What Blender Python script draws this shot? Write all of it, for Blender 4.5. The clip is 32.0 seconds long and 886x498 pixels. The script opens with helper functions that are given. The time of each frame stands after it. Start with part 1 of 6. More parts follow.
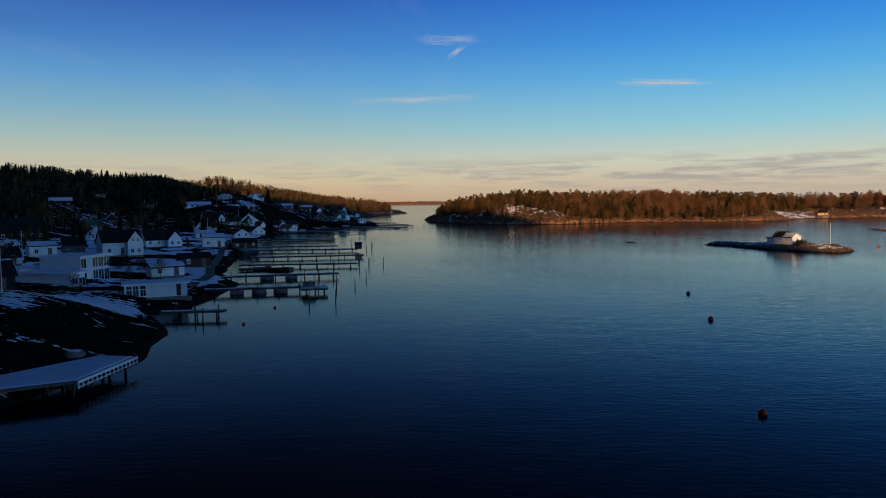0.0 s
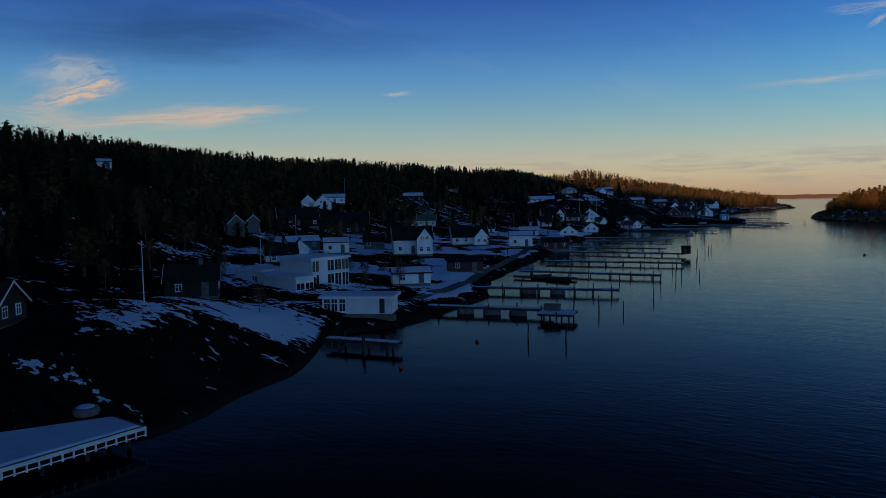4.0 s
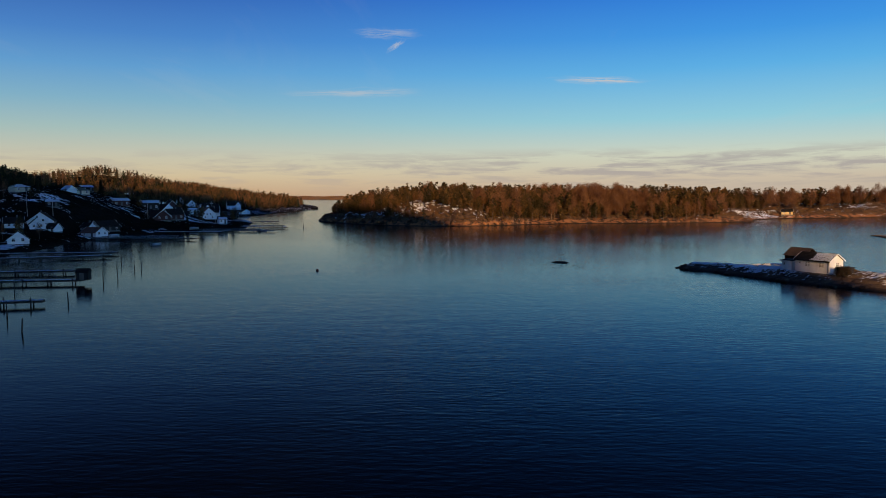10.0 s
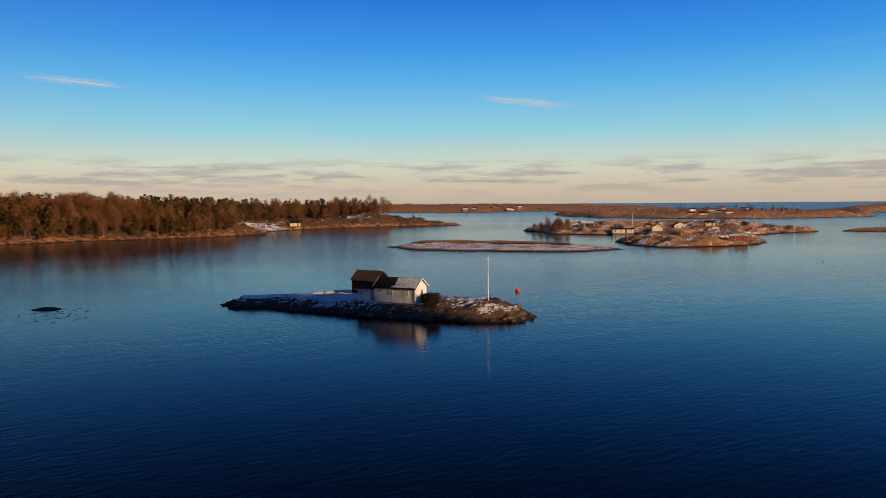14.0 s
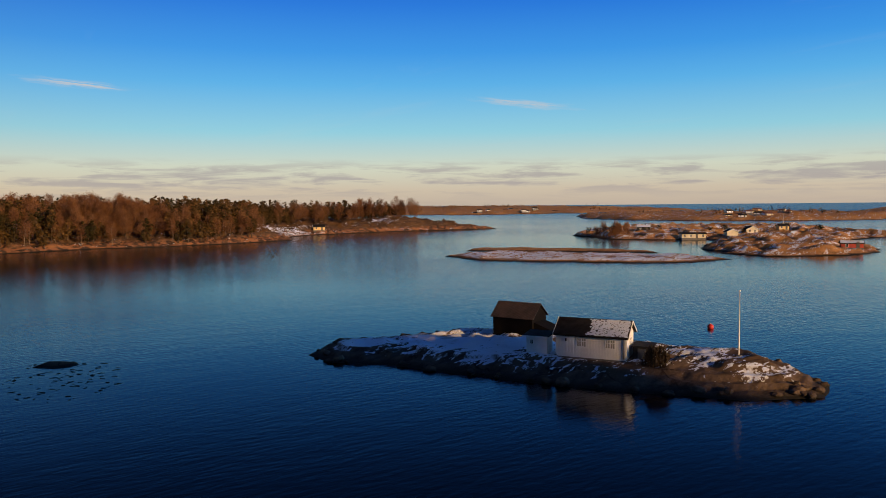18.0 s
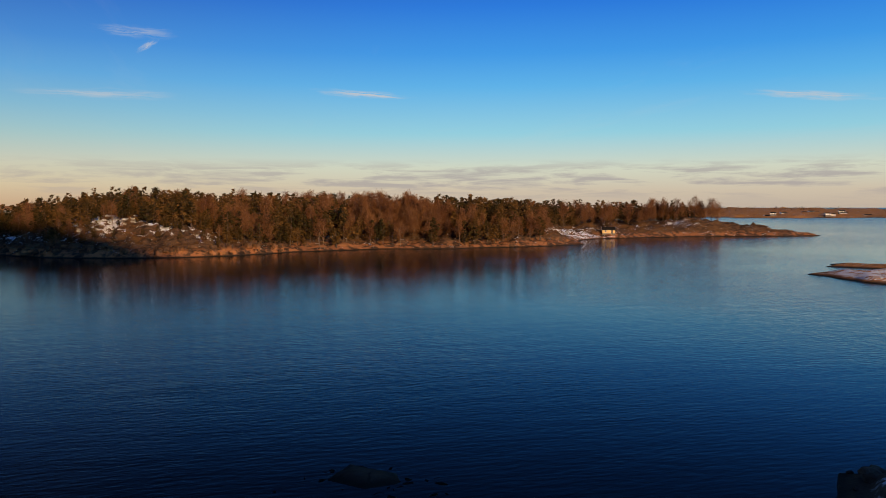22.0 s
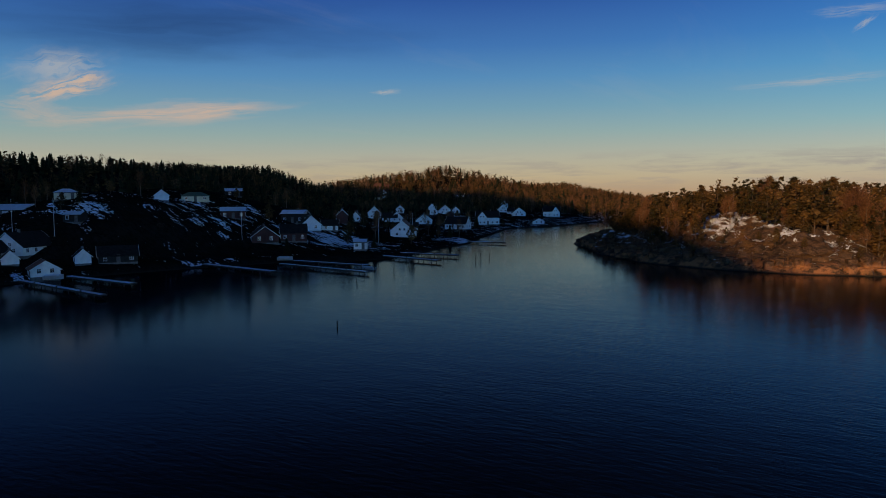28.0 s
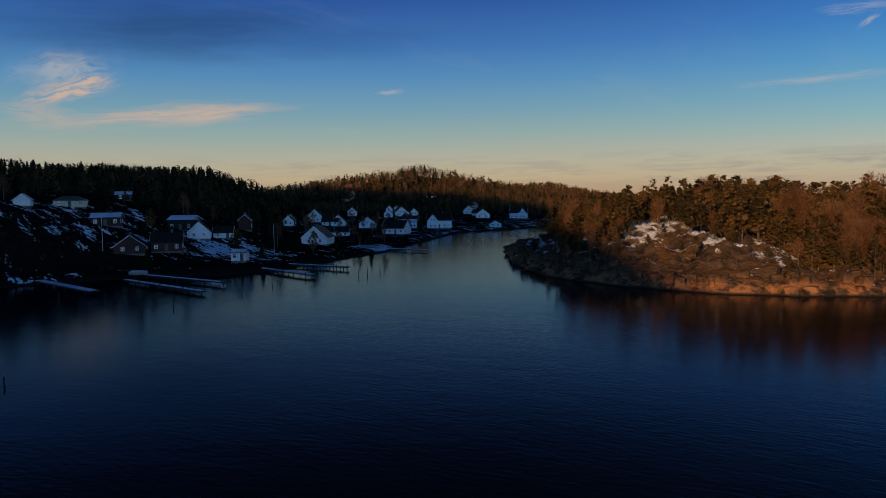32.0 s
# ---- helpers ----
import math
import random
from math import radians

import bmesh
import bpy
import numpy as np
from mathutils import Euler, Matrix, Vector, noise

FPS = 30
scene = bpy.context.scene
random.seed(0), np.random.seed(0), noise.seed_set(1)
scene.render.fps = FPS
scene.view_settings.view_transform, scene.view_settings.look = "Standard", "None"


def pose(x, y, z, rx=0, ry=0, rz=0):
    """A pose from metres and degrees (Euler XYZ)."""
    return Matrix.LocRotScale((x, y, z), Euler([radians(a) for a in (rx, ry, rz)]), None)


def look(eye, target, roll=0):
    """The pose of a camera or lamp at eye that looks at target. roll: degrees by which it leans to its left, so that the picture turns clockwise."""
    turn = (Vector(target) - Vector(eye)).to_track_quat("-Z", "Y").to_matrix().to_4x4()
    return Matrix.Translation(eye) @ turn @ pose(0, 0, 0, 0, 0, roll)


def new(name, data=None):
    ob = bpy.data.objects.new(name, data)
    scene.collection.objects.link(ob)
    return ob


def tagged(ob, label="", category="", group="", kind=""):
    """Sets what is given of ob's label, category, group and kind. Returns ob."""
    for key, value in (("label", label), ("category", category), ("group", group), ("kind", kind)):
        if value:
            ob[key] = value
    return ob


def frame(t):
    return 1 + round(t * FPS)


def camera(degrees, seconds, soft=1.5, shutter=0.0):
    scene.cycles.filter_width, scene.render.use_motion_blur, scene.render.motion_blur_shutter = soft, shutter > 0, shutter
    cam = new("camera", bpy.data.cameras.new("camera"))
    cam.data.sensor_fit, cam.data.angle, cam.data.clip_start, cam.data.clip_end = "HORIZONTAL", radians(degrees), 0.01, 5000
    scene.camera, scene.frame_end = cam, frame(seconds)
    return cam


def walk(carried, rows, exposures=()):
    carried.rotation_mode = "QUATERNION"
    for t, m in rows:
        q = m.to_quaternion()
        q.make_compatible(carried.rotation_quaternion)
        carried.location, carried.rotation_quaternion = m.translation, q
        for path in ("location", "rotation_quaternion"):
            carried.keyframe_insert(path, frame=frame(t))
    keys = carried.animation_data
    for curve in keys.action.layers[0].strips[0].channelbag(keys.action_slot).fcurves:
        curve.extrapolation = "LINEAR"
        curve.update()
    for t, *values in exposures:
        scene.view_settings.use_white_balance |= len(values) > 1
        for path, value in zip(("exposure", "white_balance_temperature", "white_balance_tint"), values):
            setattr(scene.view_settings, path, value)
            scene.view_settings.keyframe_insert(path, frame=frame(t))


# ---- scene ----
cam = camera(62.6, 32.0, soft=0.55)
PATH = [
    (0, (2.795, 0.166, 16.626), (2.593, 2.151, 16.493), -0.7),
    (0.5, (3.495, 5.207, 16.775), (3.295, 7.193, 16.641), -0.8),
    (1, (4.121, 10.551, 16.763), (3.924, 12.537, 16.628), -0.8),
    (1.5, (4.77, 15.91, 16.697), (4.556, 17.894, 16.563), -0.8),
    (2, (5.258, 21.176, 16.617), (4.861, 23.131, 16.48), -0.8),
    (2.5, (6.022, 26.159, 16.494), (5.337, 28.033, 16.36), -0.9),
    (3, (7.56, 30.899, 16.422), (6.591, 32.644, 16.288), -1.0),
    (3.5, (8.777, 35.738, 16.57), (7.627, 37.369, 16.436), -0.9),
    (5.5, (12.888, 55.933, 16.391), (11.735, 57.562, 16.253), -1.0),
    (6, (13.686, 61.384, 16.31), (12.534, 63.013, 16.172), -1.1),
    (6.5, (14.349, 66.889, 16.214), (13.198, 68.519, 16.076), -1.1),
    (7, (14.995, 72.454, 16.187), (13.844, 74.083, 16.048), -1.1),
    (7.5, (15.81, 77.822, 16.201), (14.659, 79.452, 16.061), -1.0),
    (8, (16.824, 83.154, 16.301), (15.736, 84.826, 16.158), -1.0),
    (8.5, (17.775, 88.444, 16.376), (16.856, 90.214, 16.228), -0.9),
    (9, (19.05, 93.072, 16.563), (18.409, 94.96, 16.412), -0.6),
    (9.5, (19.792, 97.949, 16.677), (19.454, 99.914, 16.524), -0.6),
    (10, (20.467, 103.868, 16.441), (20.43, 105.862, 16.292), -0.4),
    (10.5, (21.224, 109.904, 16.405), (21.499, 111.879, 16.258), -0.4),
    (11, (21.933, 115.304, 16.444), (22.508, 117.215, 16.3), -0.3),
    (11.5, (22.853, 120.665, 16.508), (23.743, 122.451, 16.368), -0.6),
    (12, (23.482, 126.097, 16.536), (24.672, 127.698, 16.398), -0.6),
    (12.5, (23.918, 131.535, 16.57), (25.127, 133.122, 16.434), -0.6),
    (13, (24.485, 136.874, 16.784), (25.694, 138.462, 16.649), -0.4),
    (13.5, (25.048, 142.291, 16.692), (26.258, 143.878, 16.561), -0.5),
    (14, (25.698, 147.805, 16.732), (26.908, 149.393, 16.603), -0.4),
    (14.5, (26.528, 153.315, 16.773), (27.737, 154.902, 16.645), -0.4),
    (16.5, (29.424, 175.36, 16.829), (30.635, 176.948, 16.705), -0.3),
    (17, (30.234, 180.87, 16.76), (31.443, 182.458, 16.637), -0.3),
    (17.5, (30.959, 186.331, 16.865), (32.17, 187.918, 16.741), -0.4),
    (18, (31.564, 191.716, 16.924), (32.775, 193.302, 16.8), -0.5),
    (18.5, (32.142, 197.03, 16.957), (33.354, 198.617, 16.834), -0.4),
    (19, (32.826, 202.55, 16.988), (34.039, 204.136, 16.866), -0.3),
    (19.5, (33.572, 208.089, 17.049), (34.787, 209.672, 16.926), -0.5),
    (20, (34.318, 213.744, 17.008), (35.535, 215.326, 16.885), -0.4),
    (20.5, (35.096, 219.223, 17.067), (36.313, 220.805, 16.943), -0.4),
    (21, (35.513, 224.503, 17.243), (36.687, 226.117, 17.12), -0.5),
    (21.5, (35.92, 230.086, 17.252), (36.905, 231.823, 17.133), -0.1),
    (22, (36.979, 234.712, 16.823), (37.569, 236.619, 16.703), 0.0),
    (22.5, (38.172, 239.487, 16.768), (38.351, 241.475, 16.645), 0.2),
    (23, (39.834, 244.307, 16.743), (39.567, 246.285, 16.618), 0.4),
    (23.5, (42.462, 249.755, 16.867), (41.915, 251.674, 16.741), 0.3),
    (24, (43.963, 255.169, 17.044), (43.209, 257.016, 16.916), 0.1),
    (24.5, (44.897, 260.85, 17.3), (43.971, 262.618, 17.169), -0.0),
    (25, (45.701, 266.409, 17.461), (44.612, 268.081, 17.328), -0.1),
    (25.5, (46.606, 271.969, 17.645), (45.474, 273.612, 17.511), -0.3),
    (27.5, (50.781, 293.089, 18.204), (49.655, 294.736, 18.065), -0.5),
    (28, (52.0, 298.458, 18.368), (50.875, 300.106, 18.228), -0.5),
    (28.5, (53.179, 303.774, 18.266), (52.055, 305.423, 18.128), -0.5),
    (29, (54.427, 309.244, 18.213), (53.303, 310.893, 18.075), -0.6),
    (29.5, (55.65, 314.772, 18.481), (54.527, 316.422, 18.342), -0.6),
    (30, (56.985, 320.467, 18.667), (55.862, 322.115, 18.526), -0.7),
    (30.5, (58.36, 326.228, 18.83), (57.235, 327.875, 18.687), -0.8),
    (31, (59.683, 331.602, 18.942), (58.556, 333.249, 18.801), -0.7),
    (31.5, (60.809, 336.13, 19.051), (59.681, 337.776, 18.909), -0.8),
    (32, (61.82, 339.723, 18.971), (60.686, 341.364, 18.831), -0.8),
]
EXPOSURES = [(0, -0.1), (1.5, -0.1), (3.5, -0.3), (7.5, -0.35), (9, -0.2), (11, 0.0), (12, 0.0), (21, 0.0), (22, 0.0), (23, -0.27), (25, -0.44), (32, -0.42)]
walk(cam, [(t, look(eye, target, roll)) for t, eye, target, roll in PATH], EXPOSURES)

# ---- world, sun, exposure ----
SUN_DIR = Vector((0.12, -0.99, 0.194)).normalized()
world = bpy.data.worlds.new("evening_sky")
scene.world = world
world.use_nodes = True
wn, wl = world.node_tree.nodes, world.node_tree.links
wn.clear()
w_out = wn.new("ShaderNodeOutputWorld")
w_bg = wn.new("ShaderNodeBackground")
w_sky = wn.new("ShaderNodeTexSky")
w_sky.sky_type = "NISHITA"
w_sky.sun_disc = False
w_sky.sun_elevation = radians(11.0)
w_sky.sun_rotation = radians(173)
w_sky.air_density, w_sky.dust_density, w_sky.ozone_density = 1.0, 0.6, 2.2
w_bg.inputs["Strength"].default_value = 0.12
w_co = wn.new("ShaderNodeTexCoord")
w_sep = wn.new("ShaderNodeSeparateXYZ")
wl.new(w_co.outputs["Generated"], w_sep.inputs[0])
# evening colour by height above the horizon
SKY_NORTH = ((0.0, 0.60, 0.36, 0.20), (0.027, 0.67, 0.53, 0.33), (0.055, 0.57, 0.55, 0.43), (0.085, 0.38, 0.52, 0.50), (0.12, 0.22, 0.44, 0.58), (0.16, 0.112, 0.335, 0.64),
             (0.20, 0.056, 0.215, 0.58), (0.26, 0.022, 0.105, 0.44), (0.33, 0.004, 0.016, 0.075), (0.45, 0.002, 0.005, 0.022), (0.65, 0.003, 0.007, 0.03), (1.0, 0.002, 0.006, 0.03))
SKY_EAST = ((0.0, 0.55, 0.45, 0.36), (0.02, 0.62, 0.52, 0.40), (0.05, 0.64, 0.67, 0.54), (0.096, 0.29, 0.62, 0.74), (0.158, 0.10, 0.44, 0.82), (0.20, 0.04, 0.31, 0.80),
            (0.26, 0.012, 0.18, 0.72), (0.33, 0.006, 0.085, 0.38), (0.45, 0.004, 0.032, 0.15), (0.65, 0.003, 0.011, 0.05), (1.0, 0.002, 0.005, 0.025))


def sky_ramp(stops):
    ramp = wn.new("ShaderNodeValToRGB")
    els = ramp.color_ramp.elements
    els[0].position, els[0].color = stops[0][0], (*stops[0][1:], 1)
    els[1].position, els[1].color = stops[-1][0], (*stops[-1][1:], 1)
    for p, *c in stops[1:-1]:
        els.new(p).color = (*c, 1)
    wl.new(w_sep.outputs["Z"], ramp.inputs["Fac"])
    return ramp.outputs["Color"]


w_side = wn.new("ShaderNodeMapRange")
w_side.interpolation_type = "SMOOTHSTEP"
w_side.inputs["From Min"].default_value, w_side.inputs["From Max"].default_value = -0.55, 0.42
wl.new(w_sep.outputs["X"], w_side.inputs["Value"])
w_ramp = wn.new("ShaderNodeMix")
w_ramp.data_type = "RGBA"
wl.new(w_side.outputs[0], w_ramp.inputs["Factor"])
wl.new(sky_ramp(SKY_NORTH), w_ramp.inputs["A"])
wl.new(sky_ramp(SKY_EAST), w_ramp.inputs["B"])
w_tint = wn.new("ShaderNodeMix")
w_tint.data_type = "RGBA"
w_tint.inputs["Factor"].default_value = 0.93
w_gain = wn.new("ShaderNodeVectorMath")
w_gain.operation = "SCALE"
w_gain.inputs["Scale"].default_value = 1 / 0.12
wl.new(w_ramp.outputs["Result"], w_gain.inputs[0])
w_south = wn.new("ShaderNodeMapRange")
w_south.interpolation_type = "SMOOTHSTEP"
w_south.inputs["From Min"].default_value, w_south.inputs["From Max"].default_value = 0.15, -0.85
w_south.inputs["To Min"].default_value, w_south.inputs["To Max"].default_value = 1 / 0.12, 4.0 / 0.12
wl.new(w_sep.outputs["Y"], w_south.inputs["Value"])
wl.new(w_south.outputs[0], w_gain.inputs["Scale"])
wl.new(w_sky.outputs["Color"], w_tint.inputs["A"])
wl.new(w_gain.outputs["Vector"], w_tint.inputs["B"])
# thin cloud: direction projected on a high flat layer
w_div = wn.new("ShaderNodeVectorMath")
w_div.operation = "DIVIDE"
w_zz = wn.new("ShaderNodeMath")
w_zz.operation = "ADD"
w_zz.inputs[1].default_value = 0.03
wl.new(w_sep.outputs["Z"], w_zz.inputs[0])
wl.new(w_co.outputs["Generated"], w_div.inputs[0])
w_cmb = wn.new("ShaderNodeCombineXYZ")
for k in range(3):
    wl.new(w_zz.outputs[0], w_cmb.inputs[k])
wl.new(w_cmb.outputs[0], w_div.inputs[1])
w_map = wn.new("ShaderNodeMapping")
w_map.inputs["Rotation"].default_value = (0, 0, radians(35))
w_map.inputs["Scale"].default_value = (0.42, 0.13, 0.0)
wl.new(w_div.outputs[0], w_map.inputs["Vector"])
w_no = wn.new("ShaderNodeTexNoise")
w_no.inputs["Scale"].default_value = 2.1
w_no.inputs["Detail"].default_value = 9
w_no.inputs["Roughness"].default_value = 0.6
w_no.inputs["Distortion"].default_value = 0.5
wl.new(w_map.outputs[0], w_no.inputs["Vector"])
w_cr = wn.new("ShaderNodeMapRange")
w_cr.inputs["From Min"].default_value, w_cr.inputs["From Max"].default_value = 0.58, 0.80
w_cr.inputs["To Max"].default_value = 0.12
wl.new(w_no.outputs["Fac"], w_cr.inputs["Value"])
w_cl = wn.new("ShaderNodeMix")
w_cl.data_type = "RGBA"
wl.new(w_cr.outputs[0], w_cl.inputs["Factor"])
wl.new(w_tint.outputs["Result"], w_cl.inputs["A"])
w_cl.inputs["B"].default_value = (0.62 / 0.12, 0.58 / 0.12, 0.55 / 0.12, 1)
# single wisps of cirrus: direction, half length, half height, tilt, strength, colour
w_last = w_cl.outputs["Result"]
PINK, PALE, SLATE = (0.74, 0.56, 0.45), (0.55, 0.56, 0.58), (0.012, 0.035, 0.12)
for cdir, half, tall, tilt, power, tone in (((-0.868, 0.478, 0.136), 0.055, 0.014, 17, 1.0, PINK), ((-0.816, 0.568, 0.109), 0.15, 0.014, 4.5, 0.7, PINK), ((-0.790, 0.605, 0.113), 0.075, 0.010, 6, 0.7, PINK), ((-0.870, 0.47, 0.160), 0.06, 0.022, 12, 0.55, PALE), ((-0.885, 0.45, 0.106), 0.06, 0.014, -8, 0.4, PINK),
                                     ((0.187, 0.971, 0.148), 0.055, 0.0055, -3.4, 0.8, PALE), ((0.685, 0.716, 0.133), 0.066, 0.0055, -6.5, 0.7, PALE), ((-0.130, 0.982, 0.136), 0.085, 0.0065, 1, 0.45, PALE),
                                     ((-0.089, 0.973, 0.211), 0.045, 0.008, 0, 0.35, PALE), ((-0.079, 0.977, 0.196), 0.014, 0.004, 35, 0.5, PALE), ((-0.617, 0.774, 0.142), 0.02, 0.0035, 3.5, 0.7, PALE),
                                     ((-0.80, 0.56, 0.215), 0.32, 0.040, 1.7, 0.42, SLATE)):
    c = Vector(cdir).normalized()
    r = c.cross(Vector((0, 0, 1))).normalized()
    u = r.cross(c)
    a, b = math.cos(radians(tilt)), math.sin(radians(tilt))
    along, across = (r * a + u * b) / half, (u * a - r * b) / tall
    rel = wn.new("ShaderNodeVectorMath")
    rel.operation = "SUBTRACT"
    rel.inputs[1].default_value = c
    wl.new(w_co.outputs["Generated"], rel.inputs[0])
    sq = []
    for axis in (along, across):
        dot = wn.new("ShaderNodeVectorMath")
        dot.operation = "DOT_PRODUCT"
        dot.inputs[1].default_value = axis
        wl.new(rel.outputs[0], dot.inputs[0])
        sq.append(dot.outputs["Value"])
    wis = wn.new("ShaderNodeCombineXYZ")
    wl.new(sq[0], wis.inputs[0])
    wl.new(sq[1], wis.inputs[1])
    nz = wn.new("ShaderNodeTexNoise")
    nz.inputs["Scale"].default_value, nz.inputs["Detail"].default_value = 1.6, 5
    nzm = wn.new("ShaderNodeMapping")
    nzm.inputs["Location"].default_value = (half * 90, tilt, 0)
    nzm.inputs["Scale"].default_value = (1.2, 0.7, 1)
    wl.new(wis.outputs[0], nzm.inputs["Vector"])
    wl.new(nzm.outputs[0], nz.inputs["Vector"])
    bend = wn.new("ShaderNodeVectorMath")
    bend.operation = "MULTIPLY_ADD"
    wl.new(nz.outputs["Color"], bend.inputs[0])
    bend.inputs[1].default_value = (1.1, 1.5, 0)
    bend.inputs[2].default_value = (-0.55, -0.75, 0)
    add2 = wn.new("ShaderNodeVectorMath")
    wl.new(bend.outputs[0], add2.inputs[0])
    wl.new(wis.outputs[0], add2.inputs[1])
    ln = wn.new("ShaderNodeVectorMath")
    ln.operation = "LENGTH"
    wl.new(add2.outputs[0], ln.inputs[0])
    soft = wn.new("ShaderNodeMapRange")
    soft.interpolation_type = "SMOOTHSTEP"
    soft.inputs["From Min"].default_value, soft.inputs["From Max"].default_value = 1.25, 0.0
    soft.inputs["To Max"].default_value = power * 1.3
    wl.new(ln.outputs["Value"], soft.inputs["Value"])
    mixw = wn.new("ShaderNodeMix")
    mixw.data_type = "RGBA"
    nz2 = wn.new("ShaderNodeTexNoise")
    nz2.inputs["Scale"].default_value, nz2.inputs["Detail"].default_value = 2.4, 7
    nzm2 = wn.new("ShaderNodeMapping")
    nzm2.inputs["Location"].default_value = (tilt, half * 50, 3)
    nzm2.inputs["Rotation"].default_value = (0, 0, 0.35)
    nzm2.inputs["Scale"].default_value = (0.5, 1.5, 1)
    wl.new(add2.outputs[0], nzm2.inputs["Vector"])
    wl.new(nzm2.outputs[0], nz2.inputs["Vector"])
    wsp = wn.new("ShaderNodeMapRange")
    wsp.inputs["From Min"].default_value, wsp.inputs["From Max"].default_value = (0.30, 0.56) if tall < 0.03 else (-0.6, 0.75)
    wl.new(nz2.outputs["Fac"], wsp.inputs["Value"])
    both = wn.new("ShaderNodeMath")
    both.operation = "MULTIPLY"
    wl.new(soft.outputs[0], both.inputs[0])
    wl.new(wsp.outputs[0], both.inputs[1])
    wl.new(both.outputs[0], mixw.inputs["Factor"])
    wl.new(w_last, mixw.inputs["A"])
    mixw.inputs["B"].default_value = (tone[0] / 0.12, tone[1] / 0.12, tone[2] / 0.12, 1)
    w_last = mixw.outputs["Result"]
# a low bank of stratus above the horizon
w_sm = wn.new("ShaderNodeMapping")
w_sm.inputs["Scale"].default_value = (6.5, 6.5, 62)
wl.new(w_co.outputs["Generated"], w_sm.inputs["Vector"])
w_sn = wn.new("ShaderNodeTexNoise")
w_sn.inputs["Scale"].default_value = 1.6
w_sn.inputs["Detail"].default_value, w_sn.inputs["Roughness"].default_value, w_sn.inputs["Distortion"].default_value = 8, 0.6, 0.3
wl.new(w_sm.outputs[0], w_sn.inputs["Vector"])
w_sr = wn.new("ShaderNodeMapRange")
w_sr.inputs["From Min"].default_value, w_sr.inputs["From Max"].default_value = 0.46, 0.60
wl.new(w_sn.outputs["Fac"], w_sr.inputs["Value"])
w_band = wn.new("ShaderNodeValToRGB")
w_band.color_ramp.elements[0].position, w_band.color_ramp.elements[0].color = 0.008, (0.1, 0.1, 0.1, 1)
w_band.color_ramp.elements[1].position, w_band.color_ramp.elements[1].color = 0.062, (0, 0, 0, 1)
e = w_band.color_ramp.elements.new(0.028)
e.color = (0.72, 0.72, 0.72, 1)
e = w_band.color_ramp.elements.new(0.046)
e.color = (0.62, 0.62, 0.62, 1)
wl.new(w_sep.outputs["Z"], w_band.inputs["Fac"])
w_mul = wn.new("ShaderNodeMath")
w_mul.operation = "MULTIPLY"
wl.new(w_sr.outputs[0], w_mul.inputs[0])
wl.new(w_band.outputs["Color"], w_mul.inputs[1])
w_st = wn.new("ShaderNodeMix")
w_st.data_type = "RGBA"
w_less = wn.new("ShaderNodeMapRange")
w_less.inputs["To Min"].default_value, w_less.inputs["To Max"].default_value = 0.4, 1.0
wl.new(w_side.outputs[0], w_less.inputs["Value"])
w_mul2 = wn.new("ShaderNodeMath")
w_mul2.operation = "MULTIPLY"
wl.new(w_mul.outputs[0], w_mul2.inputs[0])
wl.new(w_less.outputs[0], w_mul2.inputs[1])
wl.new(w_mul2.outputs[0], w_st.inputs["Factor"])
wl.new(w_last, w_st.inputs["A"])
w_st.inputs["B"].default_value = (0.36 / 0.12, 0.32 / 0.12, 0.33 / 0.12, 1)
wl.new(w_st.outputs["Result"], w_bg.inputs["Color"])
wl.new(w_bg.outputs[0], w_out.inputs[0])

sun = new("sun", bpy.data.lights.new("sun", "SUN"))
sun.data.energy, sun.data.angle, sun.data.color = 5.0, radians(0.6), (1.0, 0.60, 0.25)
sun.matrix_world = look(SUN_DIR * 500, (0, 0, 0))


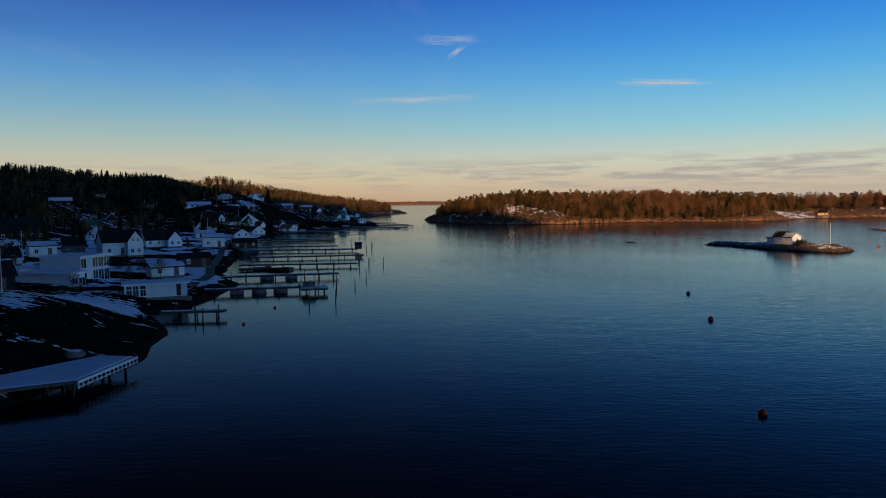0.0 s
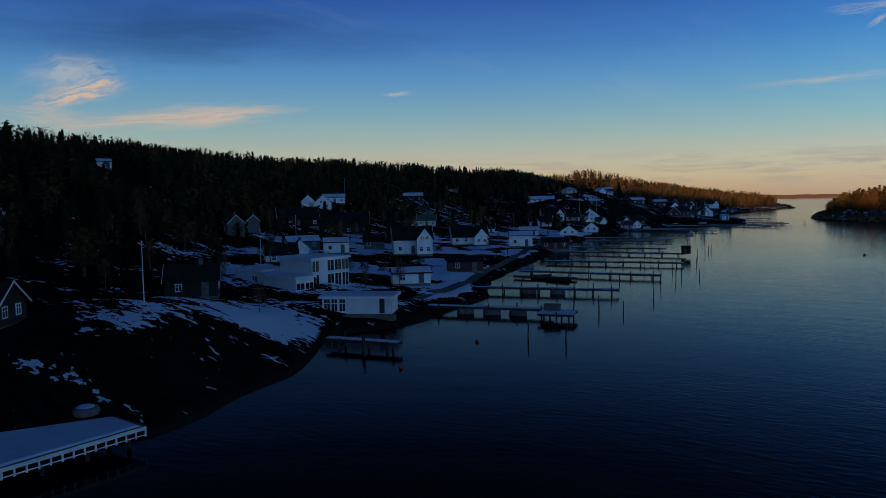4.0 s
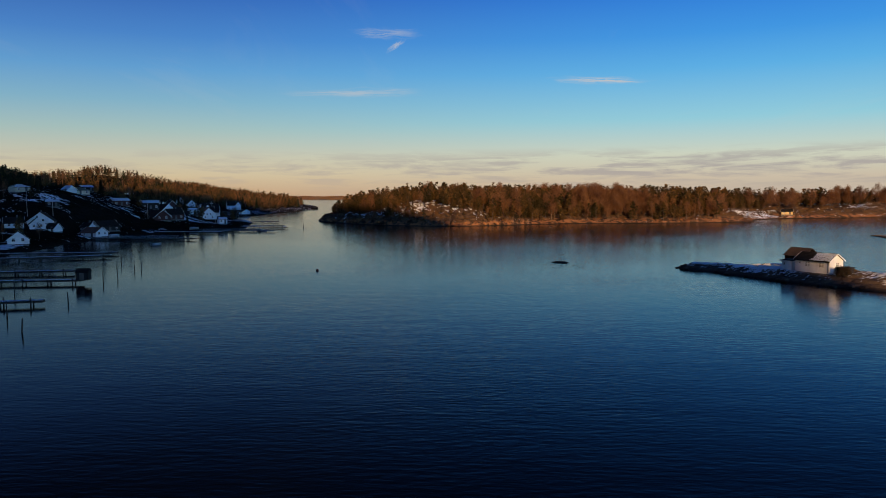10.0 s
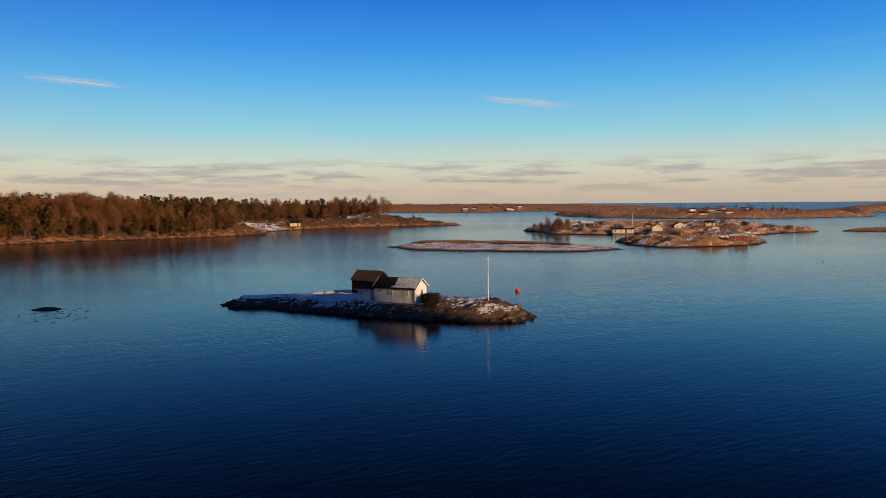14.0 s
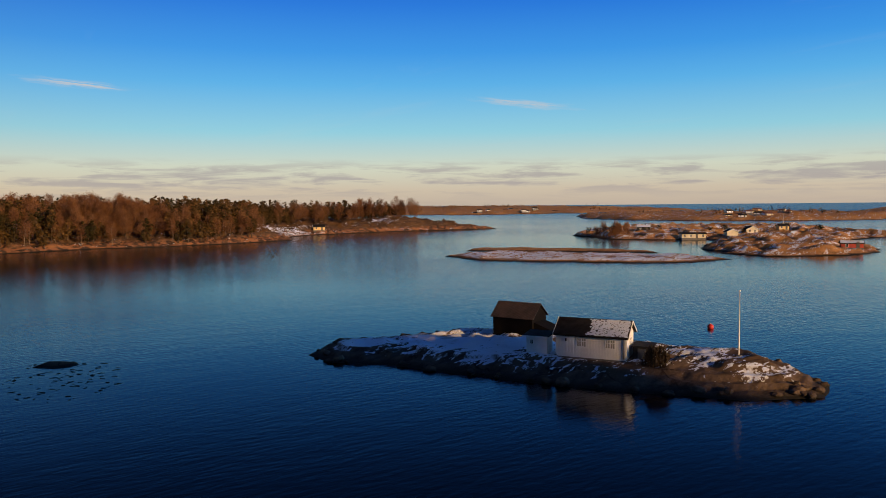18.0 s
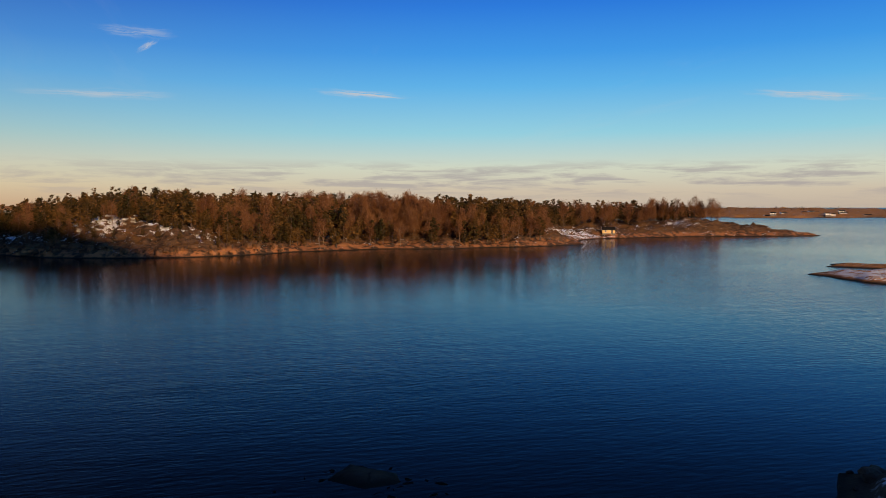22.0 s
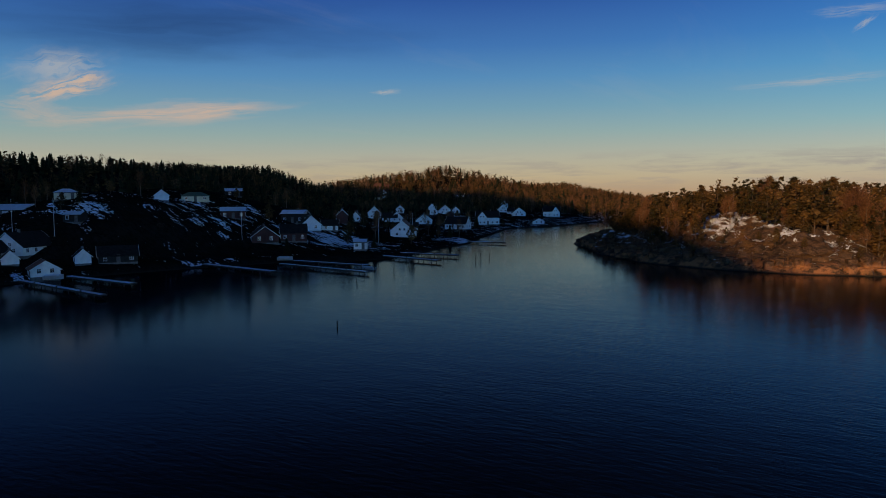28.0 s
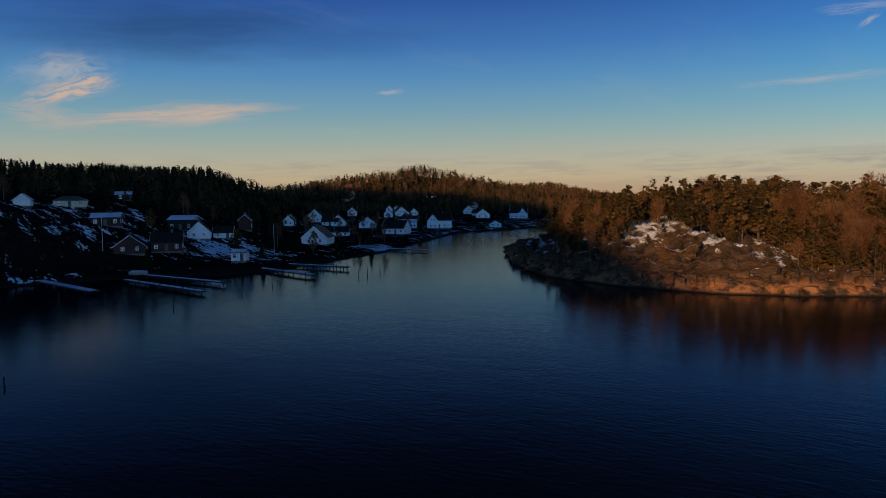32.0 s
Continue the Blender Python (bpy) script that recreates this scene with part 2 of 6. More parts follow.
# ---- materials ----
def material(name, base, rough=0.8, metal=0.0, vary=0.25, scale=4.0, fine=40.0, bump=0.3, dist=0.02, other=None, random_by=0.0, specular=0.5, use_object=True):
    """A surface whose colour wanders at two scales, with a fine relief."""
    m = bpy.data.materials.new(name)
    m.use_nodes = True
    n, l = m.node_tree.nodes, m.node_tree.links
    b = n["Principled BSDF"]
    b.inputs["Roughness"].default_value, b.inputs["Metallic"].default_value = rough, metal
    b.inputs["Specular IOR Level"].default_value = specular
    co = n.new("ShaderNodeTexCoord")
    big, small = n.new("ShaderNodeTexNoise"), n.new("ShaderNodeTexNoise")
    big.inputs["Scale"].default_value, small.inputs["Scale"].default_value = scale, fine
    big.inputs["Detail"].default_value = small.inputs["Detail"].default_value = 5
    for t in (big, small):
        l.new(co.outputs["Object"], t.inputs["Vector"])
    dark = other or tuple(c * (1 - vary * 1.6) for c in base)
    mix = n.new("ShaderNodeMix")
    mix.data_type = "RGBA"
    mix.inputs["A"].default_value, mix.inputs["B"].default_value = (*dark, 1), (*base, 1)
    rng = n.new("ShaderNodeMapRange")
    rng.inputs["From Min"].default_value, rng.inputs["From Max"].default_value = 0.32, 0.62
    l.new(big.outputs["Fac"], rng.inputs["Value"])
    l.new(rng.outputs[0], mix.inputs["Factor"])
    grain = n.new("ShaderNodeMix")
    grain.data_type, grain.blend_type = "RGBA", "MULTIPLY"
    grain.inputs["Factor"].default_value = vary
    l.new(mix.outputs["Result"], grain.inputs["A"])
    l.new(small.outputs["Color"], grain.inputs["B"])
    col = grain.outputs["Result"]
    if random_by:
        info, hsv = n.new("ShaderNodeObjectInfo"), n.new("ShaderNodeHueSaturation")
        r2 = n.new("ShaderNodeMapRange")
        r2.inputs["To Min"].default_value, r2.inputs["To Max"].default_value = 1 - random_by, 1 + random_by
        l.new(info.outputs["Random"], r2.inputs["Value"])
        l.new(r2.outputs[0], hsv.inputs["Value"])
        l.new(col, hsv.inputs["Color"])
        col = hsv.outputs["Color"]
    l.new(col, b.inputs["Base Color"])
    bp = n.new("ShaderNodeBump")
    bp.inputs["Strength"].default_value, bp.inputs["Distance"].default_value = bump, dist
    l.new(small.outputs["Fac"], bp.inputs["Height"])
    l.new(bp.outputs[0], b.inputs["Normal"])
    return m


def foliage(name, base, other, spread=0.5, patch=0.11):
    """Leaves and needles: colour varies from clump to clump and a little over the wood."""
    m = bpy.data.materials.new(name)
    m.use_nodes = True
    n, l = m.node_tree.nodes, m.node_tree.links
    b = n["Principled BSDF"]
    b.inputs["Roughness"].default_value = 0.75
    b.inputs["Specular IOR Level"].default_value = 0.05
    geo, mix, hsv = n.new("ShaderNodeNewGeometry"), n.new("ShaderNodeMix"), n.new("ShaderNodeHueSaturation")
    mix.data_type = "RGBA"
    mix.inputs["A"].default_value, mix.inputs["B"].default_value = (*base, 1), (*other, 1)
    no, co = n.new("ShaderNodeTexNoise"), n.new("ShaderNodeTexCoord")
    no.inputs["Scale"].default_value = patch
    no.inputs["Detail"].default_value = 3
    l.new(geo.outputs["Position"], no.inputs["Vector"])
    rng = n.new("ShaderNodeMapRange")
    rng.inputs["From Min"].default_value, rng.inputs["From Max"].default_value = 0.38, 0.62
    l.new(no.outputs["Fac"], rng.inputs["Value"])
    l.new(rng.outputs[0], mix.inputs["Factor"])
    r2 = n.new("ShaderNodeMapRange")
    r2.inputs["To Min"].default_value, r2.inputs["To Max"].default_value = 1 - spread, 1 + spread
    l.new(geo.outputs["Random Per Island"], r2.inputs["Value"])
    l.new(r2.outputs[0], hsv.inputs["Value"])
    l.new(mix.outputs["Result"], hsv.inputs["Color"])
    l.new(hsv.outputs["Color"], b.inputs["Base Color"])
    return m


def ground_material(name, rock, rock2, grass, snow_low, snow_high, snow_scale=0.10, sat=0.6, shine=0.1, relief=0.25, washed_lit=None):
    """Bare rock, withered grass on the gentler slopes and half-melted snow in patches."""
    m = bpy.data.materials.new(name)
    m.use_nodes = True
    n, l = m.node_tree.nodes, m.node_tree.links
    b = n["Principled BSDF"]
    b.inputs["Roughness"].default_value = 0.9
    b.inputs["Specular IOR Level"].default_value = shine
    geo = n.new("ShaderNodeNewGeometry")

    def noise_at(scale, detail=6, stretch=None, rough=0.55):
        t = n.new("ShaderNodeTexNoise")
        t.inputs["Scale"].default_value, t.inputs["Detail"].default_value, t.inputs["Roughness"].default_value = scale, detail, rough
        if stretch:
            mp = n.new("ShaderNodeMapping")
            mp.inputs["Scale"].default_value = stretch
            mp.inputs["Rotation"].default_value = (0, 0, radians(28))
            l.new(geo.outputs["Position"], mp.inputs["Vector"])
            l.new(mp.outputs[0], t.inputs["Vector"])
        else:
            l.new(geo.outputs["Position"], t.inputs["Vector"])
        return t.outputs["Fac"]

    def span(value, lo, hi, a=0.0, z=1.0):
        r = n.new("ShaderNodeMapRange")
        for key, v in (("From Min", lo), ("From Max", hi), ("To Min", a), ("To Max", z)):
            r.inputs[key].default_value = v
        l.new(value, r.inputs["Value"])
        return r.outputs[0]

    def op(kind, a, c):
        o = n.new("ShaderNodeMath")
        o.operation = kind
        for k, v in enumerate((a, c)):
            if isinstance(v, (int, float)):
                o.inputs[k].default_value = v
            else:
                l.new(v, o.inputs[k])
        return o.outputs[0]

    def blend(fac, a, c):
        x = n.new("ShaderNodeMix")
        x.data_type = "RGBA"
        l.new(fac, x.inputs["Factor"])
        for key, v in (("A", a), ("B", c)):
            if isinstance(v, tuple):
                x.inputs[key].default_value = (*v, 1)
            else:
                l.new(v, x.inputs[key])
        return x.outputs["Result"]

    sep, pos = n.new("ShaderNodeSeparateXYZ"), n.new("ShaderNodeSeparateXYZ")
    l.new(geo.outputs["Normal"], sep.inputs[0])
    l.new(geo.outputs["Position"], pos.inputs[0])
    att = n.new("ShaderNodeAttribute")
    att.attribute_name = "snow"
    stone = blend(span(noise_at(0.35, 8, (1, 3, 2)), 0.35, 0.65), rock, rock2)
    stone = blend(span(noise_at(4.0, 5), 0.3, 0.75, 0, 0.5), stone, tuple(c * 0.45 for c in rock2))
    vor = n.new("ShaderNodeTexVoronoi")
    vor.feature = "DISTANCE_TO_EDGE"
    vor.inputs["Scale"].default_value = 0.22
    vmp = n.new("ShaderNodeMapping")
    vmp.inputs["Scale"].default_value = (1, 0.55, 1.6)
    vmp.inputs["Rotation"].default_value = (0.2, 0.1, 0.6)
    warp = n.new("ShaderNodeVectorMath")
    warp.operation = "MULTIPLY_ADD"
    wno = n.new("ShaderNodeTexNoise")
    wno.inputs["Scale"].default_value = 0.6
    l.new(geo.outputs["Position"], wno.inputs["Vector"])
    l.new(wno.outputs["Color"], warp.inputs[0])
    warp.inputs[1].default_value = (2.5, 2.5, 2.5)
    l.new(geo.outputs["Position"], warp.inputs[2])
    l.new(warp.outputs[0], vmp.inputs["Vector"])
    l.new(vmp.outputs[0], vor.inputs["Vector"])
    crack = op("MULTIPLY", span(vor.outputs["Distance"], 0.0, 0.035, 0.9, 0.0), span(noise_at(0.21, 3), 0.45, 0.60))
    stone = blend(crack, stone, tuple(c * 0.25 for c in rock2))
    soft = op("MULTIPLY", span(sep.outputs["Z"], 0.80, 0.95), span(noise_at(0.13, 7), 0.42, 0.60))
    soft = op("MULTIPLY", soft, span(pos.outputs["Z"], 0.7, 1.6))
    if washed_lit:
        # bare granite washed clean by the sea along the shore, sunlit orange painted in
        belt = op("MULTIPLY", span(pos.outputs["Z"], 1.6, 3.4, 1.0, 0.0), span(noise_at(0.4, 6), 0.44, 0.56))
        stone = blend(belt, stone, washed_lit)
        soft = op("MULTIPLY", soft, span(pos.outputs["Z"], 2.0, 3.6))
    land = blend(soft, stone, grass)
    # wet weed-dark belt along the waterline
    land = blend(span(pos.outputs["Z"], 0.10, 0.50, 1.0, 0.0), land, (0.022, 0.020, 0.016))
    flat = span(sep.outputs["Z"], 0.78, 0.92)
    streak = op("ADD", op("MULTIPLY", noise_at(snow_scale, 8, (1.0, 2.6, 1.0), 0.62), 0.6), op("MULTIPLY", noise_at(snow_scale * 7, 5, (1.0, 2.2, 1.0)), 0.4))
    streak = op("ADD", streak, op("MULTIPLY", op("SUBTRACT", att.outputs["Fac"], 0.5), 0.42))
    cover = op("MULTIPLY", span(streak, snow_low, snow_high), flat)
    cover = op("MULTIPLY", cover, span(pos.outputs["Z"], 0.38, 0.62))
    # snow leans to blue: skylight of the shade put into its colour
    col = blend(cover, land, (sat * 0.90, sat * 0.97, sat * 1.07))
    l.new(col, b.inputs["Base Color"])
    bp = n.new("ShaderNodeBump")
    bp.inputs["Strength"].default_value, bp.inputs["Distance"].default_value = 0.6, relief
    l.new(noise_at(1.6, 8), bp.inputs["Height"])
    l.new(bp.outputs[0], b.inputs["Normal"])
    return m


M = {}
# western shore: its shade is put into near-black rock and grass colours
M["west"] = ground_material("shade_toned_shore_ground", (0.022, 0.020, 0.018), (0.009, 0.008, 0.007), (0.011, 0.009, 0.006), 0.565, 0.578, sat=0.82, shine=0.0)
M["rock"] = ground_material("island_granite", (0.19, 0.13, 0.088), (0.075, 0.054, 0.040), (0.12, 0.075, 0.035), 0.550, 0.562, 0.20, sat=0.80)
M["head"] = ground_material("headland_ground", (0.17, 0.098, 0.055), (0.036, 0.025, 0.018), (0.17, 0.088, 0.03), 0.55, 0.562, 0.26, sat=0.88, relief=1.1, washed_lit=(0.33, 0.150, 0.066))
# heath raised to bright orange: low evening sun put into rock and grass colours
M["heath"] = ground_material("sun_toned_island_heath", (0.60, 0.32, 0.14), (0.30, 0.155, 0.065), (0.50, 0.24, 0.07), 0.575, 0.587, 0.14, sat=0.80, relief=1.0)
M["pine"] = foliage("pine_needles", (0.024, 0.021, 0.008), (0.110, 0.062, 0.021), 0.5, 0.12)
M["spruce"] = foliage("spruce_needles", (0.012, 0.016, 0.008), (0.026, 0.028, 0.012))
M["twig"] = foliage("bare_birch_twigs", (0.11, 0.050, 0.024), (0.19, 0.095, 0.045), 0.4)
M["bark"] = material("bark", (0.13, 0.085, 0.055), 0.9, vary=0.4, scale=2, fine=14)
M["birch"] = material("pale_birch_bark", (0.24, 0.17, 0.12), 0.8, vary=0.4, scale=3, fine=9)

wm = bpy.data.materials.new("sea_water")
wm.use_nodes = True
n, l = wm.node_tree.nodes, wm.node_tree.links
b = n["Principled BSDF"]
b.inputs["Base Color"].default_value = (0.0005, 0.0025, 0.007, 1)
b.inputs["IOR"].default_value = 1.135
geo = n.new("ShaderNodeNewGeometry")
mp = n.new("ShaderNodeMapping")
mp.inputs["Scale"].default_value = (0.38, 1.0, 1.0)
mp.inputs["Rotation"].default_value = (0, 0, radians(12))
l.new(geo.outputs["Position"], mp.inputs["Vector"])
rip, swell, calm = n.new("ShaderNodeTexNoise"), n.new("ShaderNodeTexNoise"), n.new("ShaderNodeTexNoise")
rip.inputs["Scale"].default_value, rip.inputs["Detail"].default_value = 1.9, 4
swell.inputs["Scale"].default_value, swell.inputs["Detail"].default_value = 0.33, 3
calm.inputs["Scale"].default_value, calm.inputs["Detail"].default_value = 0.009, 3
l.new(mp.outputs[0], rip.inputs["Vector"])
l.new(mp.outputs[0], swell.inputs["Vector"])
l.new(geo.outputs["Position"], calm.inputs["Vector"])
cr = n.new("ShaderNodeMapRange")
cr.inputs["From Min"].default_value, cr.inputs["From Max"].default_value = 0.40, 0.62
cr.inputs["To Min"].default_value, cr.inputs["To Max"].default_value = 0.35, 1.0
l.new(calm.outputs["Fac"], cr.inputs["Value"])
add = n.new("ShaderNodeMath")
add.operation = "MULTIPLY_ADD"
l.new(swell.outputs["Fac"], add.inputs[0])
add.inputs[1].default_value = 1.0
l.new(rip.outputs["Fac"], add.inputs[2])
mul = n.new("ShaderNodeMath")
mul.operation = "MULTIPLY"
l.new(add.outputs[0], mul.inputs[0])
sea = n.new("ShaderNodeSeparateXYZ")
l.new(geo.outputs["Position"], sea.inputs[0])
open_sea = n.new("ShaderNodeMapRange")
open_sea.inputs["From Min"].default_value, open_sea.inputs["From Max"].default_value = -90, 520
open_sea.inputs["To Min"].default_value, open_sea.inputs["To Max"].default_value = 0.8, 3.2
l.new(sea.outputs["X"], open_sea.inputs["Value"])
chop = n.new("ShaderNodeMath")
chop.operation = "MULTIPLY"
l.new(cr.outputs[0], chop.inputs[0])
l.new(open_sea.outputs[0], chop.inputs[1])
lee = n.new("ShaderNodeMapRange")
lee.inputs["From Min"].default_value, lee.inputs["From Max"].default_value = -40, 110
lee.inputs["To Min"].default_value, lee.inputs["To Max"].default_value = 0.75, 1.0
l.new(sea.outputs["X"], lee.inputs["Value"])
sheltered = n.new("ShaderNodeMath")
sheltered.operation = "MULTIPLY"
l.new(chop.outputs[0], sheltered.inputs[0])
l.new(lee.outputs[0], sheltered.inputs[1])
offing = n.new("ShaderNodeMapRange")
offing.inputs["From Min"].default_value, offing.inputs["From Max"].default_value = 420, 1100
offing.inputs["To Min"].default_value, offing.inputs["To Max"].default_value = 1.0, 3.0
l.new(sea.outputs["X"], offing.inputs["Value"])
exposed = n.new("ShaderNodeMath")
exposed.operation = "MULTIPLY"
l.new(sheltered.outputs[0], exposed.inputs[0])
l.new(offing.outputs[0], exposed.inputs[1])
l.new(exposed.outputs[0], mul.inputs[1])
bp = n.new("ShaderNodeBump")
bp.inputs["Strength"].default_value, bp.inputs["Distance"].default_value = 0.30, 0.12
l.new(mul.outputs[0], bp.inputs["Height"])
l.new(bp.outputs[0], b.inputs["Normal"])
index = n.new("ShaderNodeMapRange")
index.inputs["From Min"].default_value, index.inputs["From Max"].default_value = -60, 90
index.inputs["To Min"].default_value, index.inputs["To Max"].default_value = 1.05, 1.165
l.new(sea.outputs["X"], index.inputs["Value"])
l.new(index.outputs[0], b.inputs["IOR"])
windy = n.new("ShaderNodeMapRange")
windy.inputs["From Min"].default_value, windy.inputs["From Max"].default_value = 380, 1000
windy.inputs["To Min"].default_value, windy.inputs["To Max"].default_value = 0.10, 0.26
l.new(sea.outputs["X"], windy.inputs["Value"])
l.new(windy.outputs[0], b.inputs["Roughness"])
M["water"] = wm


# ---- land shapes ----
RNG = np.random.default_rng(7)
HASH = RNG.random((256, 256))


def vnoise(x, y):
    xi, yi = np.floor(x).astype(int), np.floor(y).astype(int)
    fx, fy = x - xi, y - yi
    fx, fy = fx * fx * (3 - 2 * fx), fy * fy * (3 - 2 * fy)
    g = lambda i, j: HASH[(xi + i) % 256, (yi + j) % 256]
    return (g(0, 0) * (1 - fx) + g(1, 0) * fx) * (1 - fy) + (g(0, 1) * (1 - fx) + g(1, 1) * fx) * fy


def fbm(x, y, size, octaves=4, seed=0):
    total, amp = 0.0, 1.0
    for k in range(octaves):
        total = total + amp * (vnoise(x / size + 17.3 * k + 31 * seed, y / size + 9.1 * k + 57 * seed) - 0.5)
        size, amp = size / 2.1, amp * 0.52
    return total


def sstep(v, lo, hi):
    t = np.clip((v - lo) / (hi - lo), 0, 1)
    return t * t * (3 - 2 * t)


def bump_at(x, y, cx, cy, r, h):
    return h * np.exp(-((x - cx) ** 2 + (y - cy) ** 2) / (r * r))


def inside_distance(poly, x, y):
    """Metres inside a closed outline (negative outside)."""
    p = np.array(poly, float)
    q = np.roll(p, -1, 0)
    best, odd = np.full(x.shape, 1e9), np.zeros(x.shape, bool)
    for (ax, ay), (bx, by) in zip(p, q):
        ex, ey = bx - ax, by - ay
        t = np.clip(((x - ax) * ex + (y - ay) * ey) / (ex * ex + ey * ey), 0, 1)
        best = np.minimum(best, np.hypot(x - ax - t * ex, y - ay - t * ey))
        if ay != by:
            cross = ((ay > y) != (by > y)) & (x < ex * (y - ay) / ey + ax)
            odd ^= cross
    return np.where(odd, best, -best)


# the long western shore: x of the waterline by y
SHORE_Y = [-900, -420, -210, -150, -120, -60, 20, 62, 72, 88, 97, 104, 115, 124, 144, 165, 225, 292, 360, 392, 423, 448, 458, 470, 510, 545, 608, 675, 715, 800, 900, 970, 985, 1010, 1120, 1400]
SHORE_X = [420, 400, 320, 250, 40, -52, -44, -39, -37, -41, -47, -53, -49, -50, -54, -66, -85, -106, -117, -119, -113, -104, -90, -86, -96, -103, -131, -157, -147, -150, -148, -143, -147, -152, -174, -330]


def shore_x(y):
    return np.interp(y, SHORE_Y, SHORE_X) + 1.2 * fbm(y, y * 0 + 3.0, 9.0, 3, 2)


def west_z(x, y):
    x, y = np.asarray(x, float), np.asarray(y, float)
    d = shore_x(y) - x
    z = np.interp(d, [-6, 0, 2.5, 6, 12, 40, 90, 160], [-2.2, 0, 0.9, 1.25, 1.5, 2.6, 6.5, 9.0])
    ridge = np.interp(y, [-100, 0, 300, 450, 510, 560, 620, 655, 690, 720, 850, 1000, 1250], [39, 35, 34, 33, 30, 30, 33, 28, 16, 10, 10, 17, 16])
    z = z + (ridge - 8) * sstep(d, 70, 175) + 5 * fbm(x, y, 60, 3, 1) * sstep(d, 60, 140)
    z = z + bump_at(x, y, -392, 975, 62, 14) + bump_at(x, y, -470, 960, 110, 16) + bump_at(x, y, -395, 1290, 110, 13) + bump_at(x, y, -262, 1140, 60, 7) + bump_at(x, y, -170, 430, 40, 16.5) * sstep(d, 6, 32)
    z = z + bump_at(x, y, -66, 82, 20, 3.6) * sstep(d, 2, 14) + bump_at(x, y, -150, 500, 30, 6) * sstep(d, 10, 40) + bump_at(x, y, -182, 490, 30, 8)
    # unseen hills added south, round the head of the bay, to shade the shore
    shade_crest = np.interp(x, [-450, -277, -177, -77, -27, 25, 78, 108, 133, 136, 141, 173, 233, 290], [257, 236, 235, 219, 191, 164, 143, 129, 104, 98, 73, 30, 5, 0])
    far_south = 1 - sstep(y, -120, -60)
    z = z * (1 - far_south) + far_south * (np.minimum(z, 4.0) + shade_crest * np.exp(-((y + 200) / 62) ** 2) * sstep(d, 0, 40))
    rough = 0.55 * fbm(x, y, 7, 4, 5) + 1.2 * np.abs(fbm(x, y, 16, 3, 8))
    return z + rough * sstep(d, -1, 6) * np.where((d > 10) & (d < 60) & (y > 130) & (y < 340), 0.25, 1.0)


HEADLAND = [(-69, 575), (-64, 560), (-48, 535), (-35, 515), (-17, 496), (5, 486), (25, 482), (42, 487), (65, 500), (97, 508), (125, 502), (150, 506), (166, 507), (186, 515),
            (200, 545), (221, 561), (252, 565), (280, 567), (310, 561), (355, 557), (340, 592), (330, 700), (420, 850), (300, 1000), (60, 1000), (-60, 800), (-78, 640)]


def head_z(x, y):
    x, y = np.asarray(x, float), np.asarray(y, float)
    d = inside_distance(HEADLAND, x, y) + 2.2 * fbm(x, y, 11, 3, 3)
    top = np.interp(x, [-80, -20, 60, 180, 300, 360], [5.5, 9, 9.5, 7.5, 5, 3])
    z = np.interp(d, [-8, 0, 1.5, 4, 8, 70, 160], [-3, 0, 1.3, 2.3, 2.8, 2.8, 2.8]) + (top - 2.5) * sstep(d, 3, 48)
    z = np.where(z > 0, z * (1 - 0.5 * sstep(x, 45, 70) * (1 - sstep(d, 4, 14))), z)
    z = z + bump_at(x, y, -10, 542, 22, 2.6) * sstep(d, 3, 20) + bump_at(x, y, 20, 508, 16, 2.4) * sstep(d, 3, 14) + bump_at(x, y, 298, 584, 30, 4.0) * sstep(d, 2, 14)
    front = sstep(d, 1, 10) * (1 - sstep(d, 34, 60))
    ledge = z / 1.7 + 0.9 * fbm(x, y, 14, 3, 15)
    z = z + front * 0.75 * 1.7 * (np.floor(ledge) + sstep(ledge - np.floor(ledge), 0.55, 1.0) - ledge)
    crag = np.abs(fbm(x + 0.5 * y, y * 1.8, 9, 4, 6))
    # tilted slabs that break off towards the water
    slab = (0.85 * x + 0.55 * y) / 4.6 + 1.5 * fbm(x, y, 12, 3, 26)
    cut = slab - np.floor(slab)
    slabs = (0.9 * cut ** 2 - 0.35 * sstep(cut, 0.9, 1.0)) * (1.2 + fbm(x, y, 9, 2, 28))
    blocks = fbm(x * 1.4, y, 5, 3, 29) * 3.0
    blocks = np.floor(blocks) + sstep(blocks - np.floor(blocks), 0.7, 1.0)
    craggy = 1.2 * fbm(x, y, 7, 5, 5) + 2.6 * crag + 1.2 * np.abs(fbm(x, y, 22, 3, 9)) + front * (0.85 * slabs + 0.55 * blocks - 0.4)
    return z + craggy * sstep(d, -0.5, 5)


def island_maker(poly, top, reach, rough, seed, wobble=1.0):
    def z_of(x, y):
        x, y = np.asarray(x, float), np.asarray(y, float)
        d = inside_distance(poly, x, y) + wobble * fbm(x, y, 6, 3, seed)
        z = np.where(d < 0, d * 0.45, top * sstep(d, -0.3 * reach, reach) - top * 0.130)
        return z + rough * (fbm(x, y, 5, 4, seed + 4) + 0.8 * np.abs(fbm(x, y, 12, 3, seed + 7))) * sstep(d, 0, 3)
    return z_of


HOUSE_ISLE = [(68.6, 265.5), (69, 260.5), (72.3, 256), (76, 247.5), (80, 239.3), (83.8, 232), (89.2, 224.8), (94.8, 221), (100, 222.5), (104, 231), (102, 243), (99.5, 255), (96.5, 262), (92.5, 266.8), (86, 270.2), (80, 269), (74, 270.5)]
isle_base = island_maker(HOUSE_ISLE, 1.8, 5.5, 0.4, 11, 0.8)


